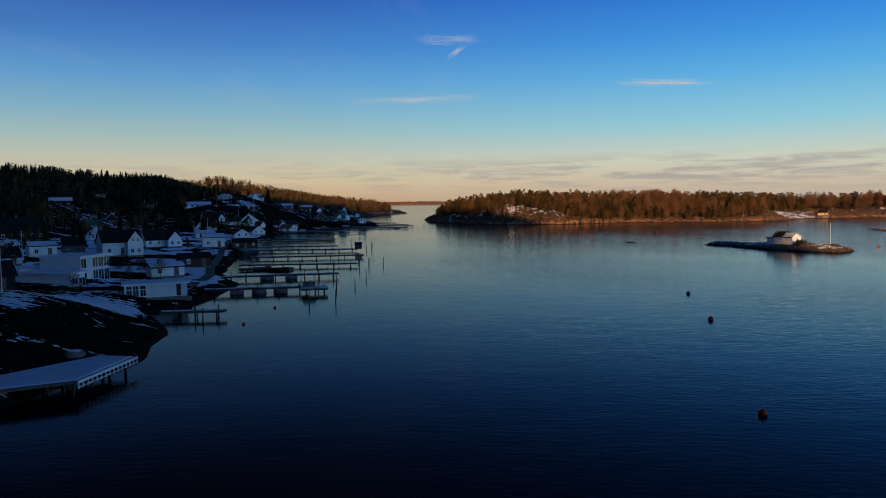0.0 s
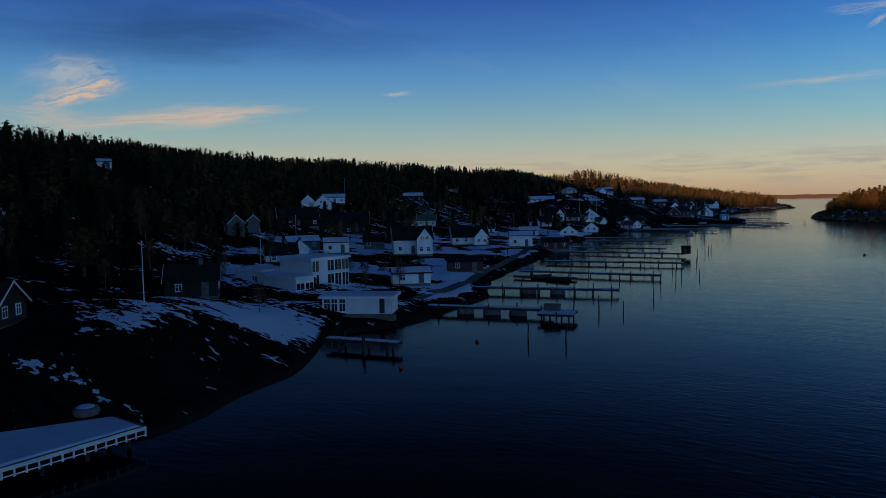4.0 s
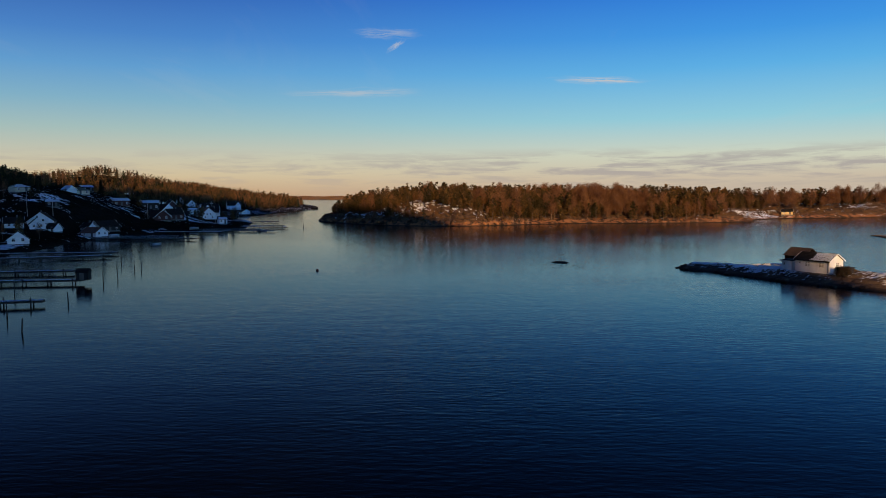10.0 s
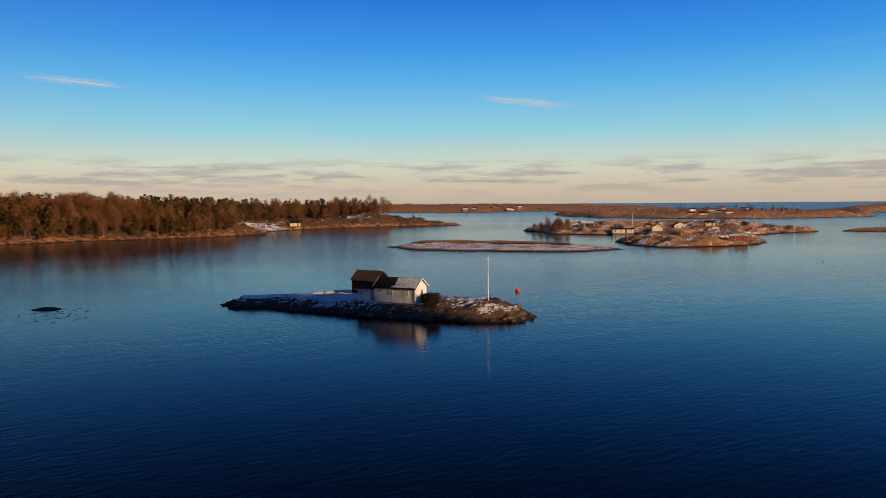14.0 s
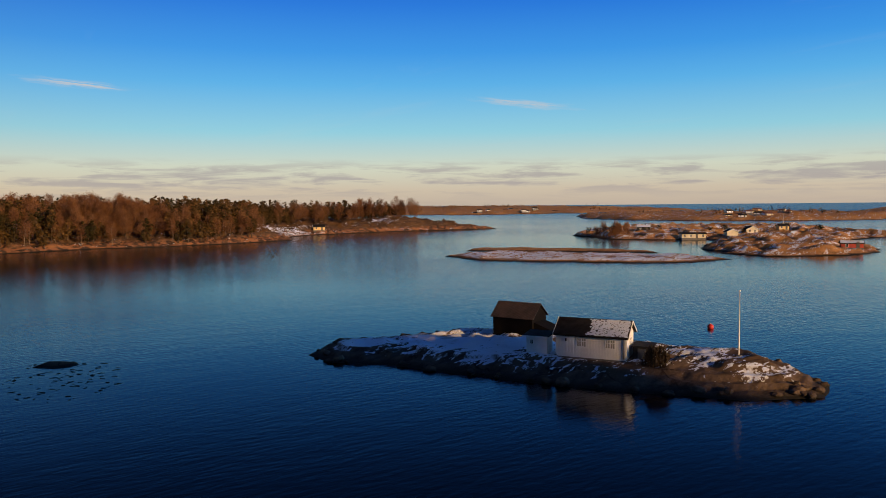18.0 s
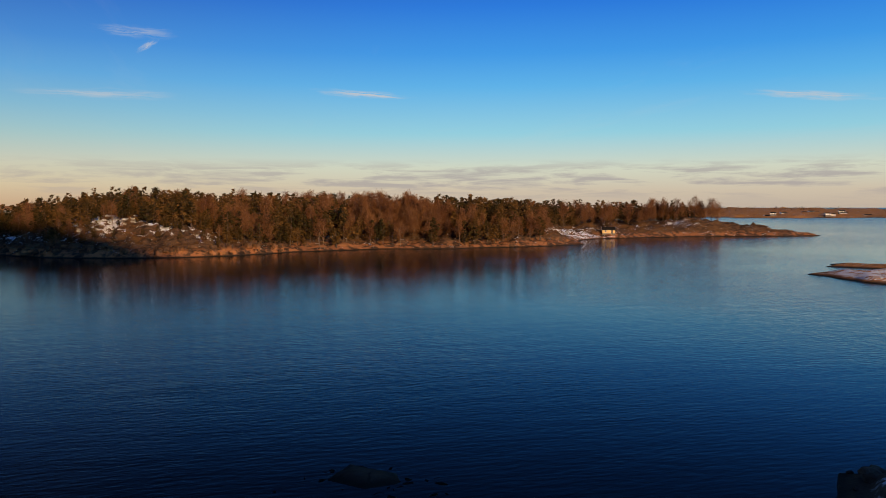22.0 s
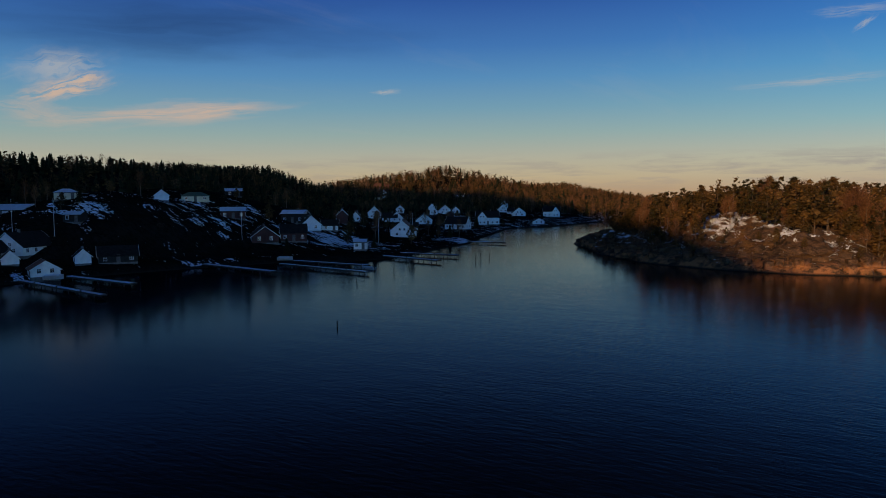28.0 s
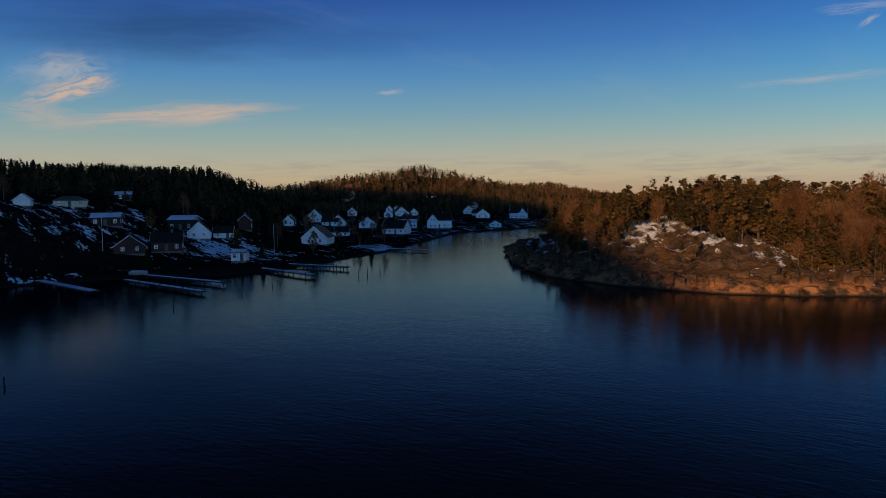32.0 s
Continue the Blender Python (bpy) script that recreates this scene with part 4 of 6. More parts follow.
def part(name, bm, mat, parent, label="", bevel=0.0):
    if bevel:
        bmesh.ops.bevel(bm, geom=list(bm.edges), offset=bevel, segments=1, affect="EDGES", profile=0.5)
    me = bpy.data.meshes.new(name)
    bm.to_mesh(me)
    bm.free()
    me.materials.append(mat)
    ob = new(name, me)
    ob.parent = parent
    if label:
        ob["label"] = label
    return ob


def block(name, dims, mat, parent, label="", bevel=0.0):
    return part(name, box_bm(bmesh.new(), *dims), mat, parent, label, bevel)


def shared(name, me, parent, m):
    ob = new(name, me)
    ob.parent = parent
    ob.matrix_local = m
    return ob


def mesh_of(bm, name, mat):
    me = bpy.data.meshes.new(name)
    bm.to_mesh(me)
    bm.free()
    me.materials.append(mat)
    return me


def window_meshes(mat):
    """A unit window, 1 m by 1 m, face towards -y: the casing with its crossbars, and the glass."""
    bm = bmesh.new()
    xs, zs = (-0.5, -0.41, -0.03, 0.03, 0.41, 0.5), (0, 0.09, 0.60, 0.65, 0.91, 1)
    grid = [[[bm.verts.new((px, py, pz)) for pz in zs] for px in xs] for py in (-0.06, 0.03)]
    solid = [[i in (0, 2, 4) or j in (0, 2, 4) for j in range(5)] for i in range(5)]
    for i in range(5):
        for j in range(5):
            if not solid[i][j]:
                continue
            ring = ((i, j), (i + 1, j), (i + 1, j + 1), (i, j + 1))
            bm.faces.new([grid[0][p][q] for p, q in ring])
            for k, (di, dj) in enumerate(((0, -1), (1, 0), (0, 1), (-1, 0))):
                if not (0 <= i + di < 5 and 0 <= j + dj < 5 and solid[i + di][j + dj]):
                    (p, q), (r, s) = ring[k], ring[(k + 1) % 4]
                    bm.faces.new((grid[0][r][s], grid[0][p][q], grid[1][p][q], grid[1][r][s]))
    for v in [v for v in bm.verts if not v.link_faces]:
        bm.verts.remove(v)
    frame_me = mesh_of(bm, "window", mat)
    pane = mesh_of(box_bm(bmesh.new(), -0.41, 0.41, -0.02, 0.01, 0.09, 0.91), "pane", M["glass"])
    return frame_me, pane


M["curtain"] = material("pane_with_pale_curtain", (0.42, 0.40, 0.34), 0.15, vary=0.2, scale=1.5, fine=9, bump=0.03)
WIN = {"white": window_meshes(M["white"])}
WIN["curtain"] = (WIN["white"][0], mesh_of(box_bm(bmesh.new(), -0.41, 0.41, -0.02, 0.01, 0.09, 0.91), "pane", M["curtain"]))


bm = bmesh.new()
for dims in ((-0.5, -0.46, 0, 1), (0.46, 0.5, 0, 1), (-0.46, 0.46, 0, 0.04), (-0.46, 0.46, 0.96, 1), (-0.02, 0.02, 0.04, 0.96)):
    box_bm(bm, dims[0], dims[1], -0.06, 0.03, dims[2], dims[3])
WIN["plain"] = (mesh_of(bm, "window", M["white"]), mesh_of(box_bm(bmesh.new(), -0.46, 0.46, -0.02, 0.01, 0.04, 0.96), "pane", M["glass"]))


def add_window(root, x, y, z, w, h, yaw=0, glass="white"):
    m = pose(x, y, z, 0, 0, yaw) @ Matrix.Diagonal((w, 1, h, 1))
    f = shared("window", WIN[glass][0], root, m)
    shared("pane", WIN[glass][1], f, Matrix.Identity(4))
    return f


def gable_prism(bm, L, W, z0, zw, zr, hip=0.0):
    """House body: ridge along x."""
    a, b_ = L / 2, W / 2
    v = [bm.verts.new(p) for p in ((-a, -b_, z0), (a, -b_, z0), (a, b_, z0), (-a, b_, z0), (-a, -b_, zw), (a, -b_, zw), (a, b_, zw), (-a, b_, zw), (-a + hip, 0, zr), (a - hip, 0, zr))]
    for q in ((0, 1, 5, 4), (2, 3, 7, 6), (1, 2, 6, 9, 5), (3, 0, 4, 8, 7), (4, 5, 9, 8), (6, 7, 8, 9), (0, 3, 2, 1)):
        bm.faces.new([v[i] for i in q])
    return bm


def roof_side(L, W, zw, zr, side, over=0.35, thick=0.16, hip=0.0, lift=0.0, x0=None, x1=None):
    """One slope of a gable roof, with thickness, eaves and verge."""
    a, slope = L / 2 + over, (zr - zw) / (W / 2)
    e = W / 2 + over
    lo, hi = zw - slope * over + 0.03 + lift, zr + 0.03 + lift
    xa, xb = (-a if x0 is None else x0), (a if x1 is None else x1)
    ha, hb = (xa + (hip + over if hip else 0)), (xb - (hip + over if hip else 0))
    bm = bmesh.new()
    pts = [(xa, side * e, lo), (xb, side * e, lo), (hb, 0, hi), (ha, 0, hi)]
    low = [bm.verts.new(p) for p in pts]
    top = [bm.verts.new((p[0], p[1], p[2] + thick)) for p in pts]
    bm.faces.new(low if side > 0 else low[::-1])
    bm.faces.new(top[::-1] if side > 0 else top)
    for i in range(4):
        j = (i + 1) % 4
        bm.faces.new((low[i], low[j], top[j], top[i]))
    bmesh.ops.recalc_face_normals(bm, faces=bm.faces)
    return bm


def west_ground(x, y):
    return float(west_z(np.array([x]), np.array([y]))[0])


house_rng = random.Random(5)
HOUSE_SPOTS = []


def house(x, y, yaw, L, W, wall, rise, paint, roof, label, z=None, snow=0.0, hip=0.0, chimney=True, door=True, storeys=1, name="house", sink=0.0, dormer=False, wing=0):
    """A timber house: ridge along its own x, front towards its own -y."""
    root = new(name)
    if name == "house" and not snow and not hip:
        wall, rise = wall * 0.88, rise * 1.22
    c, s = math.cos(radians(yaw)), math.sin(radians(yaw))
    if z is None:
        z = max(0.8, min(west_ground(x + c * L / 2.4 * i - s * W / 2.4 * j, y + s * L / 2.4 * i + c * W / 2.4 * j) for i in (-1, 1) for j in (-1, 1)) + 0.25)
    root.matrix_world = pose(x, y, z - sink, 0, 0, yaw)
    HOUSE_SPOTS.append((x, y))
    block("foundation", (-L / 2 + 0.04, L / 2 - 0.04, -W / 2 + 0.04, W / 2 - 0.04, -2.2, 0.30), M["stone"], root, "grey stone foundation")
    part("wall", gable_prism(bmesh.new(), L, W, 0.28, wall, wall + rise, hip), M[paint], root)
    r1 = part("roof", roof_side(L, W, wall, wall + rise, -1, hip=hip), M[roof], root)
    r2 = part("roof", roof_side(L, W, wall, wall + rise, 1, hip=hip), M[roof], root)
    if snow:
        part("snow_cover", roof_side(L - 0.2, W - 0.2, wall, wall + rise, -1, 0.30, 0.09, hip, 0.162), M["snow"], r1, "thin snow on the roof")
        part("snow_cover", roof_side(L - 0.2, W - 0.2, wall, wall + rise, 1, 0.30, 0.09, hip, 0.162), M["snow"], r2, "thin snow on the roof")
    if chimney:
        block("chimney", (L * 0.12, L * 0.12 + 0.6, -0.3, 0.3, wall + rise - 0.5, wall + rise + 0.85), M["stone"], root, "brick chimney", 0.02)
    w, h = 0.95, 1.15
    n = max(2, int(L / 2.6))
    for side in (-1, 1):
        for k in range(n):
            px = -L / 2 + L * (k + 0.5) / n
            if door and side < 0 and k == n // 2:
                d = block("door", (px - 0.48, px + 0.48, -W / 2 - 0.05, -W / 2 + 0.03, 0.30, 2.3), M["grey"], root, "panelled entrance door", 0.01)
                block("handle", (px + 0.34, px + 0.44, -W / 2 - 0.10, -W / 2 - 0.05, 1.25, 1.30), M["steel"], d)
                continue
            for f in range(storeys):
                top = 0.30 + 0.75 + f * 2.5
                if top + h < wall - 0.1 or f == 0:
                    add_window(root, px, side * (W / 2 + 0.005), min(top, wall - h - 0.12), w, h, 0 if side < 0 else 180)
    if not hip:
        for side in (-1, 1):
            for k in (-1, 1):
                if W > 5:
                    add_window(root, side * (L / 2 + 0.005), k * W * 0.22, 1.05, w, h, 90 if side > 0 else -90)
                if wall + rise * 0.45 > 3.9 and W > 5.5:
                    add_window(root, side * (L / 2 + 0.005), k * W * 0.10, min(wall + 0.1, wall + rise * 0.45 - 0.6), 0.8, 1.0, 90 if side > 0 else -90)
            if rise > 1:
                for k in (-1, 1):
                    bm, sl = bmesh.new(), rise / (W / 2)
                    e = W / 2 + 0.37
                    px = side * (L / 2 + 0.36)
                    pts = [(px, k * e, wall - sl * 0.37), (px, 0, wall + rise), (px, 0, wall + rise + 0.22), (px, k * e, wall - sl * 0.37 + 0.22)]
                    va = [bm.verts.new(p) for p in pts] + [bm.verts.new((p[0] + side * 0.05, p[1], p[2])) for p in pts]
                    bm.faces.new(va[:4])
                    bm.faces.new(va[4:][::-1])
                    for i in range(4):
                        bm.faces.new((va[i], va[(i + 1) % 4], va[4 + (i + 1) % 4], va[4 + i]))
                    bmesh.ops.recalc_face_normals(bm, faces=bm.faces)
                    part("bargeboard", bm, M["white"], root, "white bargeboard")
    if wing:
        # a gabled wing across the front, its ridge a little lower than the main one
        wx, wy, wl_, ww = wing * L * 0.27, -W * 0.42, W * 0.95, L * 0.40
        m = pose(wx, wy, 0, 0, 0, 90)
        block("foundation", (wx - ww / 2 + 0.05, wx + ww / 2 - 0.05, wy - wl_ / 2 + 0.05, -W / 2 - 0.05, -2.2, 0.29), M["stone"], root, "grey stone foundation")
        part("wing", gable_prism(bmesh.new(), wl_, ww, 0.27, wall * 1.04, wall * 1.04 + rise * 0.86), M[paint], root, "gabled front wing").matrix_local = m
        for side in (-1, 1):
            part("wing_roof", roof_side(wl_, ww, wall * 1.04, wall * 1.04 + rise * 0.86, side, 0.28, 0.12), M[roof], root).matrix_local = m
        for k in (-1, 1):
            add_window(root, wx + k * ww * 0.22, wy - wl_ / 2 - 0.005, 1.0, 0.95, 1.15)
            if wall > 2.6:
                add_window(root, wx + k * ww * 0.15, wy - wl_ / 2 - 0.005, wall + 0.05, 0.8, 0.95)
            add_window(root, wx + k * (ww / 2 + 0.005), wy - wl_ * 0.3, 1.0, 0.9, 1.1, 90 * k)
    if dormer:
        dw = part("dormer", gable_prism(bmesh.new(), W * 0.42, L * 0.26, wall - 0.1, wall + rise * 0.55, wall + rise * 0.95), M[paint], root)
        dw.matrix_local = pose(0, -W * 0.26, 0, 0, 0, 90)
        for side in (-1, 1):
            dr = part("dormer_roof", roof_side(W * 0.42, L * 0.26, wall + rise * 0.55, wall + rise * 0.95, side, 0.2, 0.1), M[roof], root)
            dr.matrix_local = pose(0, -W * 0.26, 0, 0, 0, 90)
        add_window(root, 0, -W * 0.26 - W * 0.21 - 0.005, wall + 0.25, 0.9, 0.9)
    return tagged(root, label, "house" if name == "house" else name.replace("_", " "), "houses along the western shore" if name == "house" else "")


def flat_house(x, y, yaw, L, W, H, paint, label, z=None, bands=((0.6, 1.2),), name="house", over=0.35, front=True):
    """A flat-roofed modern block with ribbon windows on its front and right side."""
    root = new(name)
    root.matrix_world = pose(x, y, west_ground(x, y) + 0.2 if z is None else z, 0, 0, yaw)
    block("foundation", (-L / 2 + 0.1, L / 2 - 0.1, -W / 2 + 0.1, W / 2 - 0.1, -2.5, 0.15), M["stone"], root)
    block("wall", (-L / 2, L / 2, -W / 2, W / 2, 0.1, H - 0.25), M[paint], root)
    r = block("roof", (-L / 2 - over, L / 2 + over, -W / 2 - over, W / 2 + over, H - 0.25, H), M["white"], root, "flat roof with a white fascia", 0.02)
    block("snow_cover", (-L / 2 - over + 0.1, L / 2 + over - 0.1, -W / 2 - over + 0.1, W / 2 + over - 0.1, H + 0.004, H + 0.13), M["snow"], r, "even snow on the flat roof", 0.03)
    for z0, h in bands:
        n = max(2, int(L / 1.9))
        for k in range(n if front else 0):
            if (k * 7 + int(L)) % 5:
                add_window(root, -L / 2 + L * (k + 0.5) / n, -W / 2 - 0.005, z0, L / n * 0.8, h)
        n = max(2, int(W / 1.4))
        for k in range(n):
            if n > 4 and k == 1:
                continue
            add_window(root, L / 2 + 0.005, -W / 2 + W * (k + 0.5) / n, z0, W / n * 0.92, h, 90, "plain")
    return tagged(root, label, "house", "houses along the western shore")


PILE = {}


def pier(ax, ay, bx, by, width, z, label, posts=6, snow=True, cribs=(), ladders=0, tall=0.0, name="pier"):
    """A jetty on piles between two points: planked deck, joists, piles, snow on top."""
    root = new(name)
    L, yaw = math.hypot(bx - ax, by - ay), math.degrees(math.atan2(by - ay, bx - ax))
    root.matrix_world = pose(ax, ay, 0, 0, 0, yaw)
    for side in (-1, 1):
        block("beam", (0, L, side * width * 0.38 - 0.08, side * width * 0.38 + 0.08, z - 0.34, z - 0.07), M["post"], root)
    n = max(6, int(L / 0.55))
    key = ("plank", round(width, 2))
    if key not in PILE:
        PILE[key] = mesh_of(box_bm(bmesh.new(), -0.24, 0.24, -width / 2, width / 2, -0.06, 0), "plank", M["plank"])
    for k in range(n):
        shared("plank", PILE[key], root, pose(L * (k + 0.5) / n, house_rng.uniform(-0.03, 0.03), z + house_rng.uniform(-0.008, 0.004)) @ Matrix.Diagonal((L / n / 0.52, 1, 1, 1)))
    if snow:
        bm = bmesh.new()
        cuts = max(4, int(L / 1.5))
        rows = []
        for k in range(cuts + 1):
            u = L * k / cuts
            w0 = width * 0.5 * house_rng.uniform(0.72, 0.97)
            rows.append([bm.verts.new((u, -w0, z + 0.006)), bm.verts.new((u, -w0 * 0.6, z + 0.07)), bm.verts.new((u, w0 * 0.6, z + 0.07)), bm.verts.new((u, w0, z + 0.006))])
        for p, q in zip(rows, rows[1:]):
            for i in range(3):
                bm.faces.new((p[i], q[i], q[i + 1], p[i + 1]))
        part("snow_cover", bm, M["snow"], root, "trodden snow on the planks")
    if "pile" not in PILE:
        v, f = tube([(0, 0, -2.5), (0, 0, 0), (0, 0, 1)], [0.13, 0.12, 0.11], 7)
        f.append(tuple(range(14, 21)))
        PILE["pile"] = raw_mesh("post", v, f, M["post"])
    for k in range(posts):
        u = L * (k + 0.6) / posts
        for side in (-1, 1):
            shared("post", PILE["pile"], root, pose(u, side * width * 0.46, 0) @ Matrix.Diagonal((1, 1, z + tall * ((k + (side > 0)) % 2) + 0.05, 1)))
    for u in cribs:
        bm = bmesh.new()
        bmesh.ops.create_icosphere(bm, subdivisions=3, radius=1.0)
        for v in bm.verts:
            q = noise.noise(v.co * 2.3 + Vector((u, 0, 0)))
            v.co = Vector((v.co.x * 1.3, v.co.y * width * 0.62, v.co.z * 1.0)) * (1 + 0.16 * q)
            v.co.z = max(-1.2, min(z - 0.36, v.co.z * 1.6 + 0.1))
            v.co.x += u
        part("crib", bm, M["stone"], root, "dark boulder crib carrying the deck")
    for k in range(ladders):
        bm = bmesh.new()
        u = L * (0.55 + 0.35 * k / max(1, ladders))
        for dx in (-0.2, 0.2):
            box_bm(bm, u + dx - 0.02, u + dx + 0.02, -width / 2 - 0.1, -width / 2 - 0.05, -0.6, z + 0.7)
        for r in range(5):
            box_bm(bm, u - 0.2, u + 0.2, -width / 2 - 0.1, -width / 2 - 0.05, -0.3 + 0.3 * r, -0.26 + 0.3 * r)
        part("ladder", bm, M["steel"], root, "steel bathing ladder")
    return tagged(root, label, "jetty", "jetties along the western shore")


def mooring_pole(x, y, h=1.8):
    if "pole" not in PILE:
        v, f = tube([(0, 0, -3), (0, 0, 0), (0.02, 0, 1)], [0.10, 0.095, 0.08], 7)
        f.append(tuple(range(14, 21)))
        PILE["pole"] = raw_mesh("mooring_pole", v, f, M["post"])
    ob = new("mooring_pole", PILE["pole"])
    ob.matrix_world = pose(x, y, 0, house_rng.uniform(-3, 3), house_rng.uniform(-3, 3)) @ Matrix.Diagonal((1, 1, h, 1))
    return tagged(ob, "dark wooden mooring pole standing in the water", "mooring pole", "mooring poles off the jetties")


def buoy(x, y, r, mat, label):
    root = new("buoy")
    root.matrix_world = pose(x, y, 0.0)
    bm = bmesh.new()
    bmesh.ops.create_uvsphere(bm, u_segments=16, v_segments=10, radius=r)
    for v in bm.verts:
        v.co.z = v.co.z * 0.92 + r * 0.45
        if v.co.z > r:
            v.co.x *= 0.9
            v.co.y *= 0.9
    for f in bm.faces:
        f.smooth = True
    part("float", bm, M[mat], root)
    v, f = tube([(0, 0, r * 1.3), (0, 0, r * 1.7)], [r * 0.2, r * 0.16], 8)
    f.append(tuple(range(8, 16)))
    ob = new("mooring_eye", raw_mesh("mooring_eye", v, f, M["steel"]))
    ob.parent = root
    v, f = tube([(0, 0, -2.0), (0, 0, -r * 0.2)], [0.03, 0.03], 5)
    ob = new("chain", raw_mesh("chain", v, f, M["steel"]))
    ob.parent = root
    return tagged(root, label, "buoy", "buoys in the bay")


def flagpole(x, y, z, h, label="white flagpole without a flag"):
    root = new("flagpole")
    root.matrix_world = pose(x, y, z)
    v, f = tube([(0, 0, -0.4), (0, 0, 0), (0, 0, h)], [0.075, 0.07, 0.035], 8)
    ob = new("pole", raw_mesh("pole", v, f, M["polewhite"]))
    ob.parent = root
    bm = bmesh.new()
    bmesh.ops.create_uvsphere(bm, u_segments=8, v_segments=6, radius=0.11, matrix=Matrix.Translation((0, 0, h + 0.06)))
    part("knob", bm, M["polewhite"], root)
    block("footing", (-0.22, 0.22, -0.22, 0.22, -0.5, 0.12), M["stone"], root, "", 0.03)
    return tagged(root, label, "flagpole", "flagpoles")


def boat(x, y, yaw, L, label, mat="hull", cover=False, z=0.0):
    root = new("boat")
    root.matrix_world = pose(x, y, z, 0, 0, yaw)
    bm = bmesh.new()
    rings, n = [], 9
    for k in range(n):
        u = k / (n - 1)
        w = L * 0.19 * (1 - max(0, (u - 0.45) / 0.55) ** 2.2) * (0.85 + 0.15 * min(1, u * 4))
        sheer = 0.62 + 0.30 * u * u
        xx = -L / 2 + L * u
        rings.append([bm.verts.new((xx, s * w * q, zz)) for s, q, zz in ((-1, 1, sheer), (-1, 0.85, 0.15), (-1, 0.3, -0.25), (1, 0.3, -0.25), (1, 0.85, 0.15), (1, 1, sheer))])
    for p, q in zip(rings, rings[1:]):
        for i in range(5):
            bm.faces.new((p[i], q[i], q[i + 1], p[i + 1]))
    bm.faces.new(rings[0])
    bmesh.ops.solidify(bm, geom=list(bm.faces), thickness=0.05)
    bmesh.ops.recalc_face_normals(bm, faces=bm.faces)
    part("hull", bm, M[mat], root)
    for k in range(2):
        block("thwart", (-L * 0.25 + k * L * 0.3, -L * 0.25 + k * L * 0.3 + 0.28, -L * 0.15, L * 0.15, 0.36, 0.42), M["plank"], root)
    if cover:
        bm = bmesh.new()
        box_bm(bm, -L * 0.42, L * 0.30, -L * 0.17, L * 0.17, 0.56, 0.92)
        part("cover", bm, M["snow"], root, "snowed-over tarpaulin", 0.14)
    else:
        block("motor", (-L / 2 - 0.25, -L / 2 - 0.02, -0.14, 0.14, 0.1, 1.0), M["post"], root, "black outboard motor", 0.05)
    return tagged(root, label, "boat", "small boats at the jetties")


# ---- western shore: houses ----
house(-110.2, 149.4, 53, 6.7, 4.9, 2.1, 1.7, "white", "tile", "white gambrel-like house with a dark roof behind the villa", storeys=2)
house(-115.3, 159.8, -39, 4.9, 3.9, 2.3, 1.5, "white", "tile", "white gabled wing with tall veranda windows", storeys=2)
house(-152.8, 171.3, -27, 5.6, 4.5, 3.9, 1.7, "grey", "tile", "grey-brown gabled house among dark trees")
house(-155.6, 180.5, -40, 4.0, 3.2, 4.2, 1.2, "grey", "tile", "narrow grey-brown gabled house among dark trees")
house(-172.3, 213.4, 53, 13.3, 8.5, 3.5, 2.9, "brown", "tile", "dark brown house with a black roof on the slope")
house(-129.9, 174.5, 57, 8.3, 6.0, 2.1, 1.2, "grey", "tile", "low grey house with a snowy shallow roof", snow=1, chimney=False)
house(-119.1, 176.0, 46, 6.3, 4.6, 2.9, 0.9, "white", "tile", "low white bungalow with a snowy shallow roof", snow=1, chimney=False)
house(-165.0, 225.1, 41, 21.6, 8.5, 4.2, 3.1, "brown", "tile", "long dark brown two-storey house with balconies", storeys=2)
house(-200.2, 245.8, -43, 6.0, 4.8, 2.7, 1.8, "white", "tile", "white cottage high on the slope")
house(-202.4, 255.7, -39, 8.6, 6.9, 3.2, 2.6, "white", "tile", "white gabled house high on the slope")
house(-210.9, 271.9, 49, 8.8, 6.4, 2.8, 1.3, "white", "tile", "white house with a snow-covered roof on the slope", snow=1)
house(-122.4, 194.7, 41, 5.7, 4.1, 2.5, 1.5, "grey", "tile", "small dark-roofed house beside the white villa")
house(-107.1, 192.0, 43, 10.1, 7.3, 4.5, 2.6, "white", "tile", "two-storey white house with a dark half-hipped roof and front gable", storeys=2, wing=1)
house(-148.1, 247.4, -45, 8.1, 6.5, 2.5, 2.5, "white", "tile", "pale cottage with snow on its porch roof", snow=1, wing=1)
house(-179.3, 296.1, 39, 7.9, 5.7, 3.0, 2.0, "cream", "greentin", "cream cottage with a green roof")
house(-198.9, 330.0, -49, 4.5, 3.6, 2.3, 1.4, "brown", "tile", "tiny brown cabin with white bargeboards", chimney=False, door=False)
house(-203.8, 353.4, -45, 5.4, 4.3, 2.0, 1.6, "brown", "tile", "tiny brown cabin with white bargeboards", chimney=False, door=False)
house(-116.0, 233.0, 41, 11.1, 8.0, 2.9, 2.4, "white", "tile", "white gambrel house with a gabled wing", storeys=2, wing=1)
house(-146.2, 293.0, 34, 5.8, 4.2, 2.1, 1.4, "white", "tile", "long white house with a dark roof")
house(-99.0, 236.0, 29, 7.0, 5.0, 3.4, 1.0, "white", "tile", "white garden house with a snowy roof by the shore path", snow=1, chimney=False)
house(-126.7, 292.1, 30, 7.4, 5.3, 2.2, 1.1, "white", "tile", "low white annex with a snowy roof", snow=1, chimney=False)
house(-153.4, 353.0, 31, 10.3, 7.4, 2.7, 2.2, "white", "tile", "white house with a steep gabled front", wing=-1)
